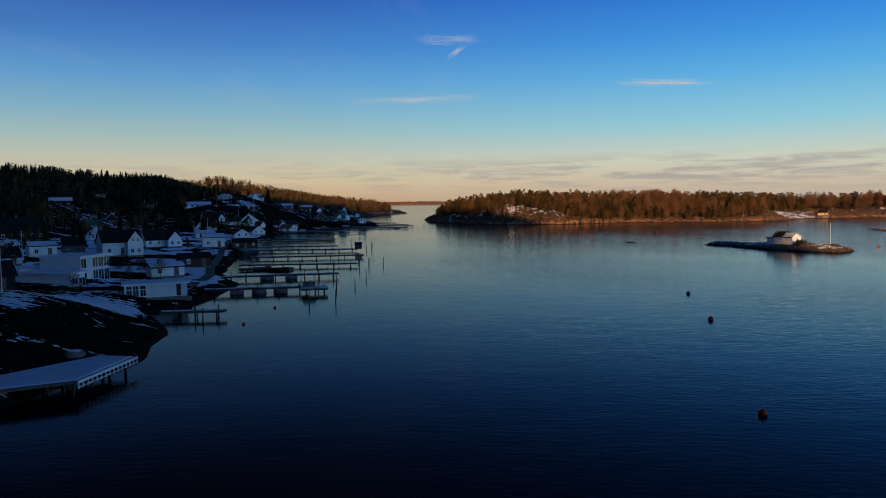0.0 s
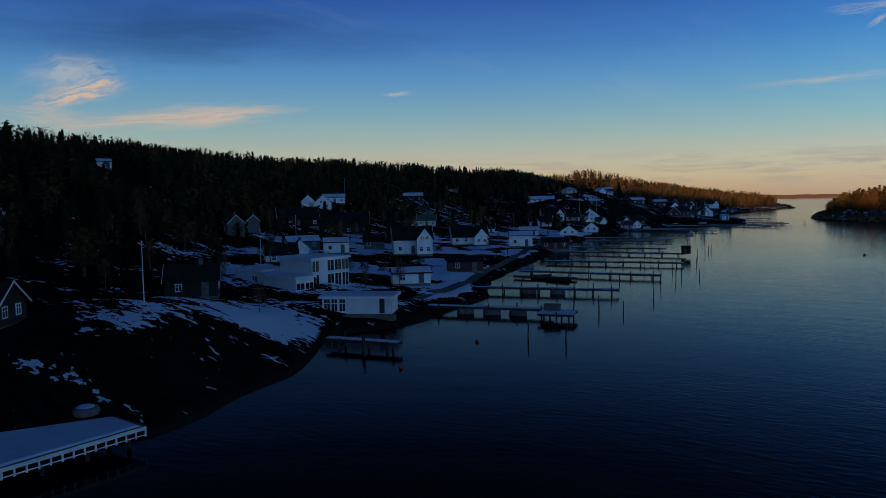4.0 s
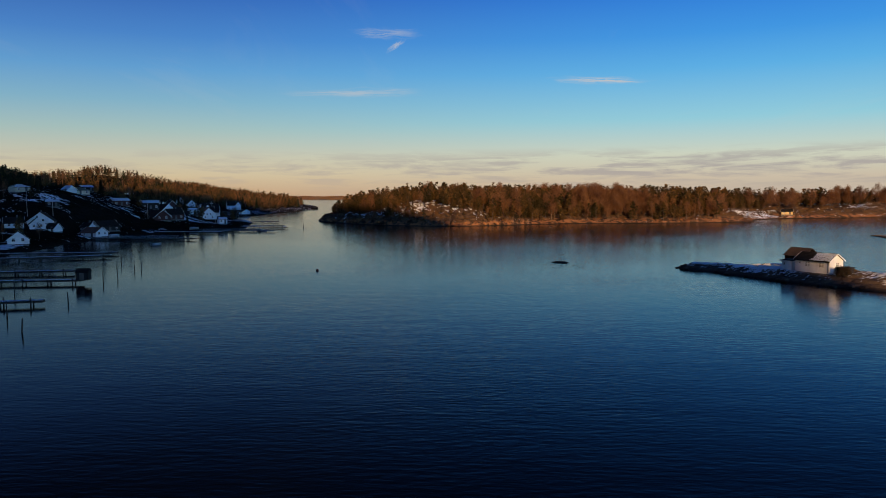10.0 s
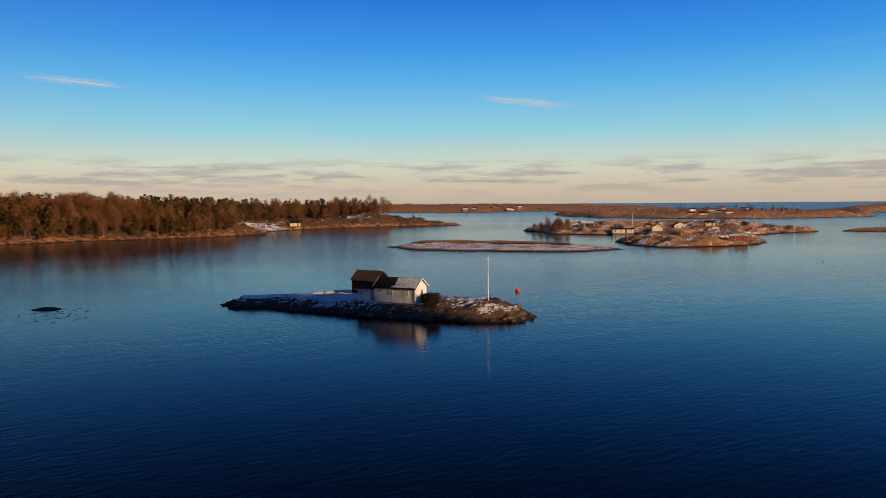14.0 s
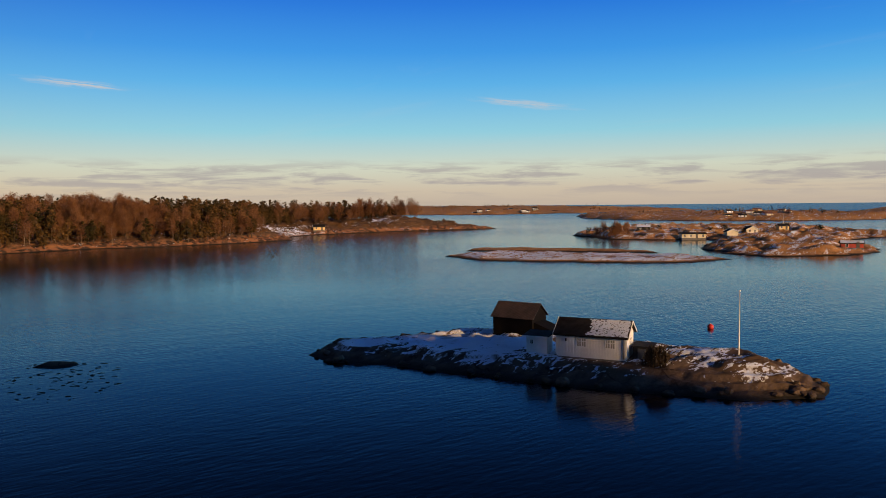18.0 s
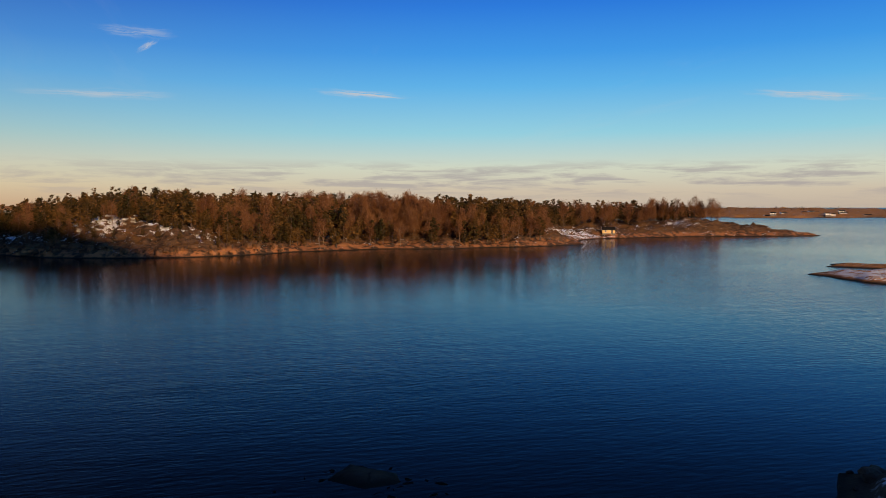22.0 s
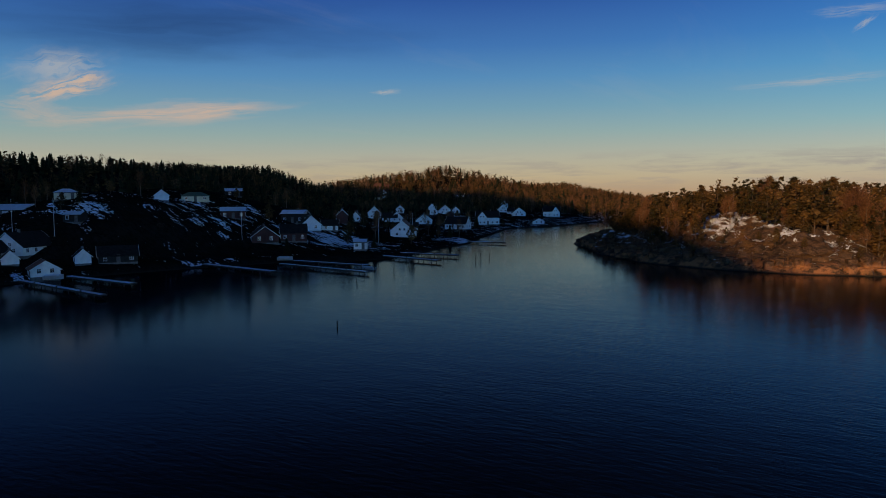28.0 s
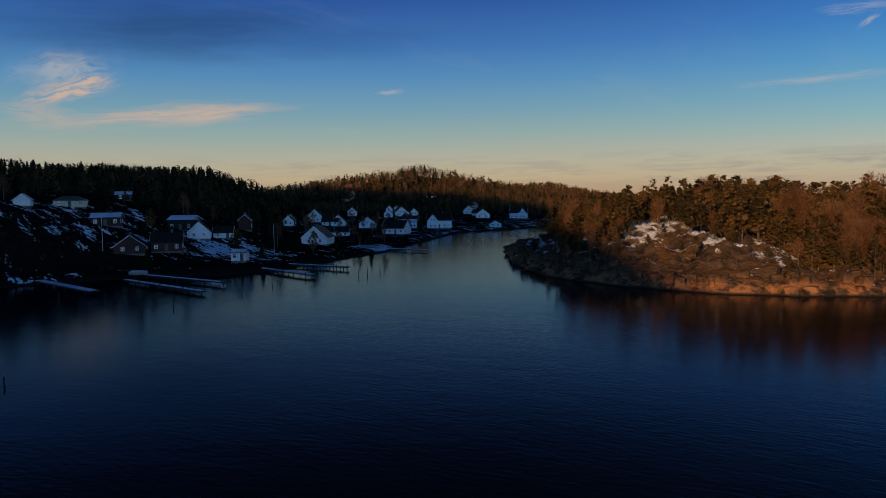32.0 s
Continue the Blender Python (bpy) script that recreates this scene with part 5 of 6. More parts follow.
house(-159.2, 376.5, 36, 11.0, 7.9, 3.3, 2.7, "white", "tile", "white two-part house with a dark roof", storeys=2, wing=1)
house(-149.3, 380.4, 32, 6.6, 4.7, 2.4, 1.7, "white", "tile", "small white house with a dark roof")
house(-146.0, 394.0, -67, 11.9, 9.5, 2.9, 2.9, "white", "tile", "tall white gabled house with a dark roof", storeys=2)
house(-143.0, 385.0, -57, 6.9, 5.5, 2.3, 2.1, "white", "tile", "white gabled house with a long wing")
house(-115.8, 304.5, -62, 8.3, 6.6, 1.9, 1.8, "white", "tile", "white gabled boathouse at the waterfront", chimney=False)
house(-119.0, 333.0, -60, 7.4, 5.9, 1.9, 1.9, "white", "tile", "white gabled boathouse at the waterfront", chimney=False)
house(-181.8, 407.9, 24, 14.9, 8.5, 2.1, 1.6, "white", "tile", "wide white bungalow with snow on the roof", snow=1)
house(-229.8, 352.8, 34, 10.3, 7.4, 3.1, 1.5, "brown", "tile", "brown timber cabin with a snowy flat-pitched roof", snow=1)
house(-150.3, 608.5, 12, 11.2, 8.1, 3.4, 2.8, "white", "tile", "white house in the far village")
house(-121.0, 386.0, -21, 7.6, 6.1, 1.9, 1.9, "white", "redtile", "white boathouse with a red tiled roof at the waterline", chimney=False, name="boathouse")
house(-137.0, 386.0, -22, 4.8, 3.8, 1.9, 1.5, "white", "tile", "small white house behind the boathouse")
house(-131.0, 401.0, -24, 4.7, 3.8, 2.4, 1.4, "white", "tile", "white gable with tall dark windows")
house(-128.0, 409.0, 61, 9.5, 6.8, 2.3, 1.9, "brown", "tile", "long low brown house behind the white boathouse", chimney=False)
house(-169.5, 418.5, 60, 6.8, 4.9, 2.3, 1.0, "cream", "tile", "pale hip-roofed bungalow on the knoll", snow=1, hip=2.2, chimney=False)
house(-163.0, 447.0, -34, 5.6, 4.5, 1.9, 1.7, "white", "tile", "small white cabin on the knoll with snow on the roof", snow=1, chimney=False)
house(-168.0, 464.0, 55, 9.3, 6.7, 2.3, 1.3, "cream", "greentin", "cream house with a green hipped roof on the knoll", hip=2.5, chimney=False)
house(-176.0, 488.0, 56, 6.7, 4.9, 2.1, 1.0, "brown", "tile", "brown cabin with a snow-white roof", snow=1)
house(-146.8, 463.3, 49, 8.1, 5.8, 2.7, 1.2, "red", "tile", "red-brown cabin with a snowy shallow roof", snow=1)
house(-125.9, 457.7, -36, 10.4, 8.3, 2.5, 2.5, "red", "tile", "dark red gabled house with white window frames")
house(-121.0, 466.0, 48, 8.2, 5.9, 3.4, 2.1, "red", "tile", "long dark red house with white gables")
house(-133.7, 486.5, -40, 8.7, 7.0, 2.6, 2.6, "white", "tile", "white gabled house on the rocks")
house(-130.8, 493.6, 43, 5.9, 4.2, 2.4, 1.5, "white", "tile", "low white wing with dark windows", chimney=False)
house(-140.0, 510.3, -45, 5.3, 4.2, 4.1, 1.6, "red", "tile", "dark red gabled house with white trim")
house(-205.1, 594.2, -52, 5.2, 4.1, 3.8, 1.6, "red", "tile", "small dark red house on the slope")
house(-217.8, 623.7, -50, 9.3, 7.4, 4.0, 2.8, "white", "tile", "white two-storey house in the far village", storeys=2)
house(-206.3, 623.6, 34, 8.6, 6.2, 2.9, 2.2, "white", "tile", "low white house in the far village")
house(-127.3, 533.0, -59, 11.7, 9.3, 3.2, 3.2, "white", "redtile", "large white gabled house above the curved quay", storeys=2)
house(-98.8, 473.3, 33, 4.0, 3.6, 2.5, 0.7, "white", "tile", "small white boat shed at the shore", chimney=False, snow=1, name="boathouse")
house(-192.7, 637.6, -51, 11.1, 8.9, 2.7, 2.7, "white", "tile", "white gabled house by the inlet")
house(-234.1, 706.7, -56, 6.6, 5.3, 3.0, 2.0, "white", "tile", "white gabled house in the far village")
house(-179.7, 657.1, 39, 8.0, 5.8, 3.5, 1.2, "white", "tile", "low white house by the inlet", snow=1)
house(-175.5, 679.8, 36, 13.8, 8.5, 5.1, 3.1, "white", "tile", "white waterfront house with a bay wing", storeys=2, wing=-1)
house(-196.9, 812.6, 24, 12.5, 8.5, 4.8, 3.1, "white", "tile", "large white villa with a gabled tower wing", storeys=2, wing=1)
house(-156.0, 709.0, -56, 8.5, 6.8, 1.9, 1.9, "white", "tile", "white boathouse at the head of the inlet", chimney=False, name="boathouse")
house(-237.3, 725.1, -54, 11.4, 9.1, 3.0, 3.0, "white", "tile", "white gabled house in the far village")
house(-210.3, 783.8, -57, 12.1, 9.7, 3.0, 3.0, "white", "tile", "white gabled house in the far village")
house(-445.9, 911.0, 38, 16.4, 8.5, 4.2, 3.1, "red", "redtile", "red house catching the last sun on the hill")
house(-203.5, 590.8, -48, 6.3, 5.1, 3.0, 1.9, "white", "tile", "white gabled house behind the rocks")
house(-160.3, 579.1, 38, 10.3, 7.4, 2.1, 1.7, "white", "tile", "low white waterfront house")
house(-205.3, 628.6, -52, 9.3, 7.4, 2.7, 2.7, "white", "redtile", "white gabled house with a red roof")
house(-253.5, 731.7, -50, 5.3, 4.3, 2.6, 1.6, "white", "tile", "narrow white house on the slope")
house(-292.1, 789.2, -58, 5.6, 4.5, 3.2, 1.7, "white", "tile", "narrow white house on the slope")
house(-217.3, 702.7, -60, 5.3, 4.2, 3.7, 1.6, "red", "tile", "dark red house among white ones")
house(-236.5, 736.8, -48, 7.0, 5.6, 2.4, 2.1, "white", "tile", "white gabled house on the slope")
house(-223.8, 799.4, 25, 8.3, 5.9, 2.3, 1.9, "white", "tile", "long white house by the inlet")
house(-410.9, 861.9, 41, 8.2, 5.9, 3.3, 2.1, "cream", "tile", "cream house at the wood edge")
house(-413.7, 874.7, -49, 9.4, 7.5, 5.6, 2.9, "white", "tile", "white house at the wood edge")
house(-271.6, 870.5, -56, 7.2, 5.8, 4.1, 2.2, "white", "tile", "white house high above the inlet")
house(-204.1, 164.2, 66, 4.0, 3.6, 2.3, 0.7, "white", "tile", "white flat-pitched house under the ridge", snow=1)
house(-141.1, 486.4, 27, 8.4, 6.0, 3.5, 1.2, "brown", "tile", "brown house with a snowy roof", snow=1)
house(-150.9, 410.7, 30, 5.2, 3.8, 2.2, 0.8, "brown", "tile", "brown cabin with a snowy roof", snow=1)
house(-212.4, 411.6, 35, 5.7, 4.1, 2.1, 1.5, "brown", "tile", "small brown cabin under the ridge")
house(-241.6, 408.2, 39, 5.9, 4.3, 2.1, 1.4, "grey", "tile", "grey cabin under the ridge")
house(-251.5, 691.6, -52, 7.0, 5.6, 3.2, 2.1, "white", "tile", "white gabled house in the far village")
house(-237.6, 807.4, -53, 9.3, 7.4, 3.5, 2.8, "white", "tile", "white gabled house in the far village")
house(-340.1, 902.8, 29, 8.5, 6.1, 2.1, 1.5, "white", "tile", "small pale house high on the northern hill")
house(-74.5, 167.8, 41, 7.2, 4.2, 2.4, 1.0, "red", "tile", "dark red shed with two white windows beside the road", chimney=False, name="shed")
house(-68.5, 141.5, 46, 6.6, 3.4, 2.1, 0.7, "white", "tile", "small white garage with a snowy roof", chimney=False, snow=1, name="garage")
house(-90.0, 241.0, 30, 8.2, 4.0, 2.3, 1.2, "red", "tile", "red boathouse with a white end wall on the shore", z=0.9, chimney=False, name="boathouse")
house(-68.0, 71.0, 38, 8.5, 5.5, 2.6, 1.7, "brown", "tile", "dark brown cottage with white window frames above the cliff", chimney=False)
house(-79.0, 104.5, 50, 7.0, 5.5, 3.0, 1.6, "brown", "tile", "dark green-brown house with white windows")
# modern villa: two storeys and a lower terrace block, with the flat-roofed boathouse in front
flat_house(-80.5, 130.0, -6, 8.6, 8.0, 5.5, "plaster", "white modern villa with tall windows and a flat snowy roof", z=1.7, bands=((0.5, 2.3), (3.2, 1.9)), front=False)
flat_house(-80.6, 123.3, -6, 10.5, 3.6, 2.9, "plaster", "low white terrace block of the modern villa", z=1.7, bands=((0.8, 1.1),), front=False)
boat_store = flat_house(-57.2, 115.6, 29, 9.6, 4.6, 2.45, "plaster", "white flat-roofed boathouse by the water", z=1.25, bands=(), over=0.45)
for px in (-4.1, -3.1, -2.0):
    add_window(boat_store, px, -2.305, 0.25, 0.95, 2.0)
block("door", (3.1, 3.8, -2.36, -2.30, 0.2, 2.3), M["post"], boat_store, "tall dark door", 0.02)
block("terrace", (-4.8, 5.4, -3.9, -2.31, -0.6, 0.05), M["plank"], boat_store, "timber terrace", 0.02)
villa = flat_house(-91.5, 128.0, -6, 8.0, 6.0, 3.0, "plaster", "low white rear wing of the modern villa", z=1.9, bands=(), over=0.3)
add_window(villa, 2.0, -3.005, 1.0, 1.6, 1.0)

# ---- western shore: jetties ----
pier(-48.5, 100.3, -39.6, 102.2, 1.5, 1.1, "short snowy jetty under the cliff", 3, tall=0.6)
pier(-58.0, 125.8, -36.0, 132.0, 1.6, 1.05, "long jetty on stone cribs and piles", 6, cribs=(10.0, 14.0, 17.8), tall=0.5)
pier(-36.5, 129.0, -31.8, 130.4, 4.6, 1.05, "square bathing platform at the end of the jetty", 3, tall=0.25, name="platform")
pier(-60.0, 149.6, -36.4, 157.4, 1.5, 1.0, "jetty with round cribs and bathing ladders", 8, cribs=(9.5, 14.5), ladders=3, tall=0.7)
pier(-68.0, 180.0, -38.2, 184.2, 1.5, 0.85, "long straight jetty with snow on the planks", 7, tall=0.5)
pier(-65.0, 172.0, -52.0, 174.3, 1.4, 0.6, "short low jetty beside the boats", 4, snow=False)
pier(-74.5, 205.0, -42.5, 213.0, 1.5, 0.85, "long jetty with many piles", 8, tall=0.5)
pier(-86.0, 236.0, -50.5, 240.5, 1.6, 0.85, "long jetty ending at a small hut", 8, tall=0.4)
pier(-90.0, 253.6, -61.5, 257.7, 1.5, 0.85, "snowy plank jetty on dark piles", 6, tall=0.4)
pier(-101.0, 288.0, -72.5, 298.0, 1.5, 0.85, "snowy plank jetty on dark piles", 6, tall=0.4)
pier(-109.0, 305.2, -75.5, 308.0, 1.5, 0.85, "snowy plank jetty on dark piles", 6, tall=0.4)
pier(-117.0, 379.0, -77.0, 374.5, 1.5, 0.85, "snowy jetty off the steep shore", 7, tall=0.3)
pier(-116.0, 389.4, -89.0, 388.4, 2.0, 0.9, "snow-covered jetty beside the white boathouse", 5)
pier(-115.0, 426.5, -82.0, 421.5, 2.4, 0.9, "wide snow-covered jetty below the cabins", 6)
pier(-104.0, 446.5, -72.0, 445.5, 1.6, 0.9, "narrow jetty with a rowing boat", 6)
pier(-97.0, 474.5, -64.0, 466.5, 2.0, 0.9, "broad jetty with a lower float", 6, tall=0.4)
pier(-92.0, 485.0, -70.0, 485.5, 1.6, 0.9, "jetty on close-set piles", 9, tall=0.7)
pier(-104.5, 546.0, -88.0, 546.9, 1.8, 0.9, "small jetty by the curved quay", 4)
pier(-97.0, 438.0, -62.0, 433.0, 1.6, 0.8, "long jetty with a raised end", 7, tall=0.5)
block_hut = new("jetty_hut")
block_hut.matrix_world = pose(-50.0, 239.5, 0.85, 0, 0, 8)
part("wall", gable_prism(bmesh.new(), 2.2, 1.9, 0, 1.5, 2.1), M["brown"], block_hut)
for side in (-1, 1):
    part("roof", roof_side(2.2, 1.9, 1.5, 2.1, side, 0.12, 0.07), M["tile"], block_hut)
block("door", (-0.4, 0.4, -0.99, -0.93, 0.05, 1.4), M["grey"], block_hut)
tagged(block_hut, "small dark hut at the end of a jetty", "hut")
crate = new("storage_box")
crate.matrix_world = pose(-35.4, 130.6, 1.12, 0, 0, 16)
block("body", (-1.1, 1.1, -0.6, 0.6, 0, 0.75), M["grey"], crate, "", 0.03)
block("lid", (-1.15, 1.15, -0.65, 0.65, 0.755, 0.84), M["plank"], crate, "boarded lid", 0.02)
tagged(crate, "grey wooden storage box on the bathing platform", "box")
POLES = ((-31.1, 115.7), (-27.1, 117.5), (-35.9, 138.5), (-32.6, 140), (-28.9, 140), (-30, 156), (-35, 183.3), (-36.3, 191), (-32.7, 191), (-40.4, 216), (-48, 243), (-47, 247), (-50, 261.4), (-50.4, 265.6), (-43.9, 176.5),
         (-36.3, 178), (-46, 196), (-42, 203), (-55, 226), (-58, 270), (-62, 281), (-66, 315), (-58, 476), (-58.7, 480.3), (-58.5, 485), (-66, 455), (-74, 410), (-41.5, 98.5), (-55, 421), (-61, 442))
for px, py in POLES:
    mooring_pole(px, py, 1.5 + 0.9 * house_rng.random())
mooring_pole(-19.0, 375.4, 0.9)
boat(-81.0, 348.1, 70, 4.6, "white motorboat moored off the jetties")
boat(-70.5, 443.2, 175, 4.6, "white rowing boat tied to a narrow jetty")
boat(-103.0, 445.0, 40, 4.4, "covered boat hauled up on the shore", cover=True, z=1.1)
boat(-60.0, 174.8, 12, 4.2, "dark wooden boat beside a low jetty", mat="post")
boat(-55.0, 172.3, 5, 4.6, "dark wooden boat beside a low jetty", mat="post")
boat(-112.0, 383.5, 60, 4.2, "covered boat on the slip by the boathouse", cover=True, z=1.1)

# the broad quay in front, with its white edge frame
quay = new("quay")
quay.matrix_world = pose(-35.0, 58.6, 0, 0, 0, 90.5)
bm = bmesh.new()
pts = [(0, 0), (10.1, 0.0), (10.3, 3.9), (1.4, 8.6), (-6, 12), (-7, 10)]
low = [bm.verts.new((p[0], p[1], 1.22)) for p in pts]
top = [bm.verts.new((p[0], p[1], 1.45)) for p in pts]
bm.faces.new(low[::-1])
bm.faces.new(top)
for i in range(6):
    bm.faces.new((low[i], low[(i + 1) % 6], top[(i + 1) % 6], top[i]))
part("deck", bm, M["plank"], quay)
bm = bmesh.new()
inner = [(0.25, 0.22), (9.9, 0.22), (10.1, 3.8), (1.5, 8.3), (-5.8, 11.6), (-6.4, 10)]
low = [bm.verts.new((p[0], p[1], 1.455)) for p in inner]
mid = [bm.verts.new((p[0] * 0.97 + 0.1, p[1] * 0.95 + 0.2, 1.56)) for p in inner]
bm.faces.new(mid)
for i in range(6):
    bm.faces.new((low[i], low[(i + 1) % 6], mid[(i + 1) % 6], mid[i]))
part("snow_cover", bm, M["snow"], quay, "smooth unbroken snow on the quay")
block("edge_beam", (0, 10.1, -0.09, -0.01, 1.22, 1.46), M["white"], quay, "white edge beam")
block("edge_beam", (0, 10.1, -0.11, -0.102, 0.86, 0.94), M["white"], quay, "white lower rail")
for k in range(15):
    block("post", (0.05 + 0.71 * k, 0.15 + 0.71 * k, -0.10, -0.02, 0.76, 1.22), M["white"], quay)
for k in range(4):
    for j in range(3):
        shared("post", PILE["pile"], quay, pose(0.6 + 2.9 * k, 0.8 + 2.4 * j, 0) @ Matrix.Diagonal((1.2, 1.2, 1.2, 1)))
tagged(quay, "broad quay deck under smooth snow with a white railed edge", "quay")
tub = new("stone_planter")
tub.matrix_world = pose(-41.0, 67.8, 1.55)
v, f = tube([(0, 0, 0), (0, 0, 0.3), (0, 0, 0.55)], [0.85, 0.95, 0.8], 14)
f.append(tuple(range(28, 42)))
ob = new("tub", raw_mesh("tub", v, f, M["stone"]))
ob.parent = tub
v, f = tube([(0, 0, 0.555), (0, 0, 0.66)], [0.62, 0.5], 12)
f.append(tuple(range(12, 24)))
ob = new("snow_cap", raw_mesh("snow_cap", v, f, M["snow"]))
ob.parent = tub
tagged(tub, "round dark tub with a cap of snow on the quay", "tub")

# shore road, laid on the ground
bm = bmesh.new()
ROAD_Y = np.arange(128, 262, 3.0)
rows = []
for yy in ROAD_Y:
    xx = float(np.interp(yy, [128, 146, 169, 201, 229, 246, 262], [-57, -61, -71, -82, -93, -99, -105]))
    rows.append([bm.verts.new((xx + o, yy, max(west_ground(xx + o, yy), west_ground(xx, yy) - 0.1) + 0.10)) for o in (-1.1, -0.4, 0.4, 1.1)])
for p, q in zip(rows, rows[1:]):
    for i in range(3):
        bm.faces.new((p[i], p[i + 1], q[i + 1], q[i]))
me = mesh_of(bm, "road", M["asphalt"])
tagged(new("road", me), "narrow wet shore road between snowy verges", "road", kind="structure")

for x, y, h in ((-125, 168, 9), (-98.5, 231, 10), (-213, 281, 10), (-62.5, 86.3, 7), (-86, 123, 9), (-146, 402, 10), (-127, 450, 10), (-152, 394, 10), (-137, 552, 9), (-110, 496, 9), (-150, 610, 11)):
    flagpole(x, y, west_ground(x, y), h)

# ---- the islet with the white cottage ----
root = new("cottage")
root.matrix_world = pose(88.1, 240.5, 1.0, 0, 0, -62.5)
L, W = 6.9, 3.9
block("foundation", (-L / 2, L / 2, -W / 2, W / 2, -0.9, 0.52), M["stone"], root, "rough grey stone foundation", 0.03)
part("wall", gable_prism(bmesh.new(), L, W, 0.53, 2.85, 4.05), M["white"], root)
bm = bmesh.new()
for k in range(46):
    px = -L / 2 + L * (k + 0.5) / 46
    box_bm(bm, px - 0.02, px + 0.02, -W / 2 - 0.025, -W / 2 - 0.002, 0.55, 2.82)
part("cladding", bm, M["white"], root, "upright white cover strips")
front = part("roof", roof_side(L, W, 2.85, 4.05, -1, 0.28, 0.12), M["tile"], root, "dark slate roof, snow clinging to one half")
part("roof", roof_side(L, W, 2.85, 4.05, 1, 0.28, 0.12), M["tile"], root)
rng2 = random.Random(9)
bm = bmesh.new()
slope = 1.2 / (W / 2)
for k in range(1500):
    px = -0.8 + 4.4 * (rng2.random() ** 0.75)
    py = -rng2.uniform(0.08, W / 2 + 0.2)
    if px < -0.2 + 0.9 * noise.noise(Vector((0, py * 1.7, 0))):
        continue
    r = rng2.uniform(0.035, 0.105)
    zc = 4.05 + slope * py + 0.155
    ring = [bm.verts.new((px + r * math.cos(a) * rng2.uniform(0.8, 1.3), py + r * math.sin(a) * rng2.uniform(0.5, 1.0), zc)) for a in (0, 1.05, 2.1, 3.14, 4.2, 5.25)]
    for v in ring:
        v.co.z = 4.05 + slope * v.co.y + 0.156
    c0 = bm.verts.new((px, py, zc + 0.018))
    for i in range(6):
        bm.faces.new((ring[i], ring[(i + 1) % 6], c0))
part("snow_cover", bm, M["snow"], front, "broken snow clinging to the slates")
for px in (-0.9, 1.95):
    for o in (-0.24, 0.24):
        add_window(root, px + o, -W / 2 - 0.028, 1.58, 0.46, 0.95, glass="curtain")
    block("sill", (px - 0.55, px + 0.55, -W / 2 - 0.12, -W / 2 - 0.03, 1.54, 1.60), M["white"], root)
add_window(root, L / 2 + 0.005, 0.3, 1.6, 0.8, 0.95, 90)
block("lamp_box", (-2.55, -2.40, -W / 2 - 0.14, -W / 2 - 0.03, 2.1, 2.38), M["post"], root, "small dark wall lamp", 0.02)
for sx in (-1, 1):
    block("corner_board", (sx * L / 2 - 0.09, sx * L / 2 + 0.09, -W / 2 - 0.04, -W / 2 + 0.05, 0.78, 2.80), M["white"], root)
v, f = tube([(L / 2 - 0.18, -W / 2 - 0.09, 0.7), (L / 2 - 0.18, -W / 2 - 0.09, 2.72)], [0.04, 0.04], 6)
ob = new("downpipe", raw_mesh("downpipe", v, f, M["grey"]))
ob.parent = root
block("gutter", (-L / 2 - 0.25, L / 2 + 0.25, -W / 2 - 0.40, -W / 2 - 0.29, 2.66, 2.75), M["tile"], root, "dark eaves gutter", 0.02)
for sx in (-1, 1):
    bm = bmesh.new()
    px = sx * (L / 2 + 0.30)
    for k in (-1, 1):
        pts = [(px, k * (W / 2 + 0.28), 2.68), (px, 0, 4.07), (px, 0, 4.24), (px, k * (W / 2 + 0.28), 2.85)]
        va = [bm.verts.new(p) for p in pts] + [bm.verts.new((p[0] + sx * 0.04, p[1], p[2])) for p in pts]
        bm.faces.new(va[:4])
        bm.faces.new(va[4:])
        for i in range(4):
            bm.faces.new((va[i], va[(i + 1) % 4], va[4 + (i + 1) % 4], va[4 + i]))
    bmesh.ops.recalc_face_normals(bm, faces=bm.faces)
    part("bargeboard", bm, M["white"], root)
tagged(root, "white wooden cottage on stone footings with a half-snowy slate roof", "cottage")

annex = new("privy")
annex.matrix_world = pose(84.9, 245.2, 1.25, 0, 0, -62.5)
block("wall", (-1.1, 1.1, -1.0, 1.0, 0.2, 2.1), M["white"], annex, "", 0.02)
block("foundation", (-1.15, 1.15, -1.05, 1.05, -0.8, 0.2), M["stone"], annex)
bm = bmesh.new()
box_bm(bm, -1.4, 1.35, -1.35, 1.3, 2.1, 2.24)
bmesh.ops.rotate(bm, verts=bm.verts, cent=(0, 0, 2.1), matrix=Matrix.Rotation(radians(4), 3, "X"))
part("roof", bm, M["tile"], annex, "flat felt roof with white edge", 0.02)
block("fascia", (-1.42, 1.37, -1.42, -1.36, 1.98, 2.12), M["white"], annex)
add_window(annex, -0.5, -1.005, 1.2, 0.36, 0.5)
block("step", (-0.2, 1.4, -1.6, -1.05, -0.5, 0.1), M["plank"], annex, "wooden step", 0.02)
tagged(annex, "small flat-roofed white annex beside the cottage", "outbuilding")

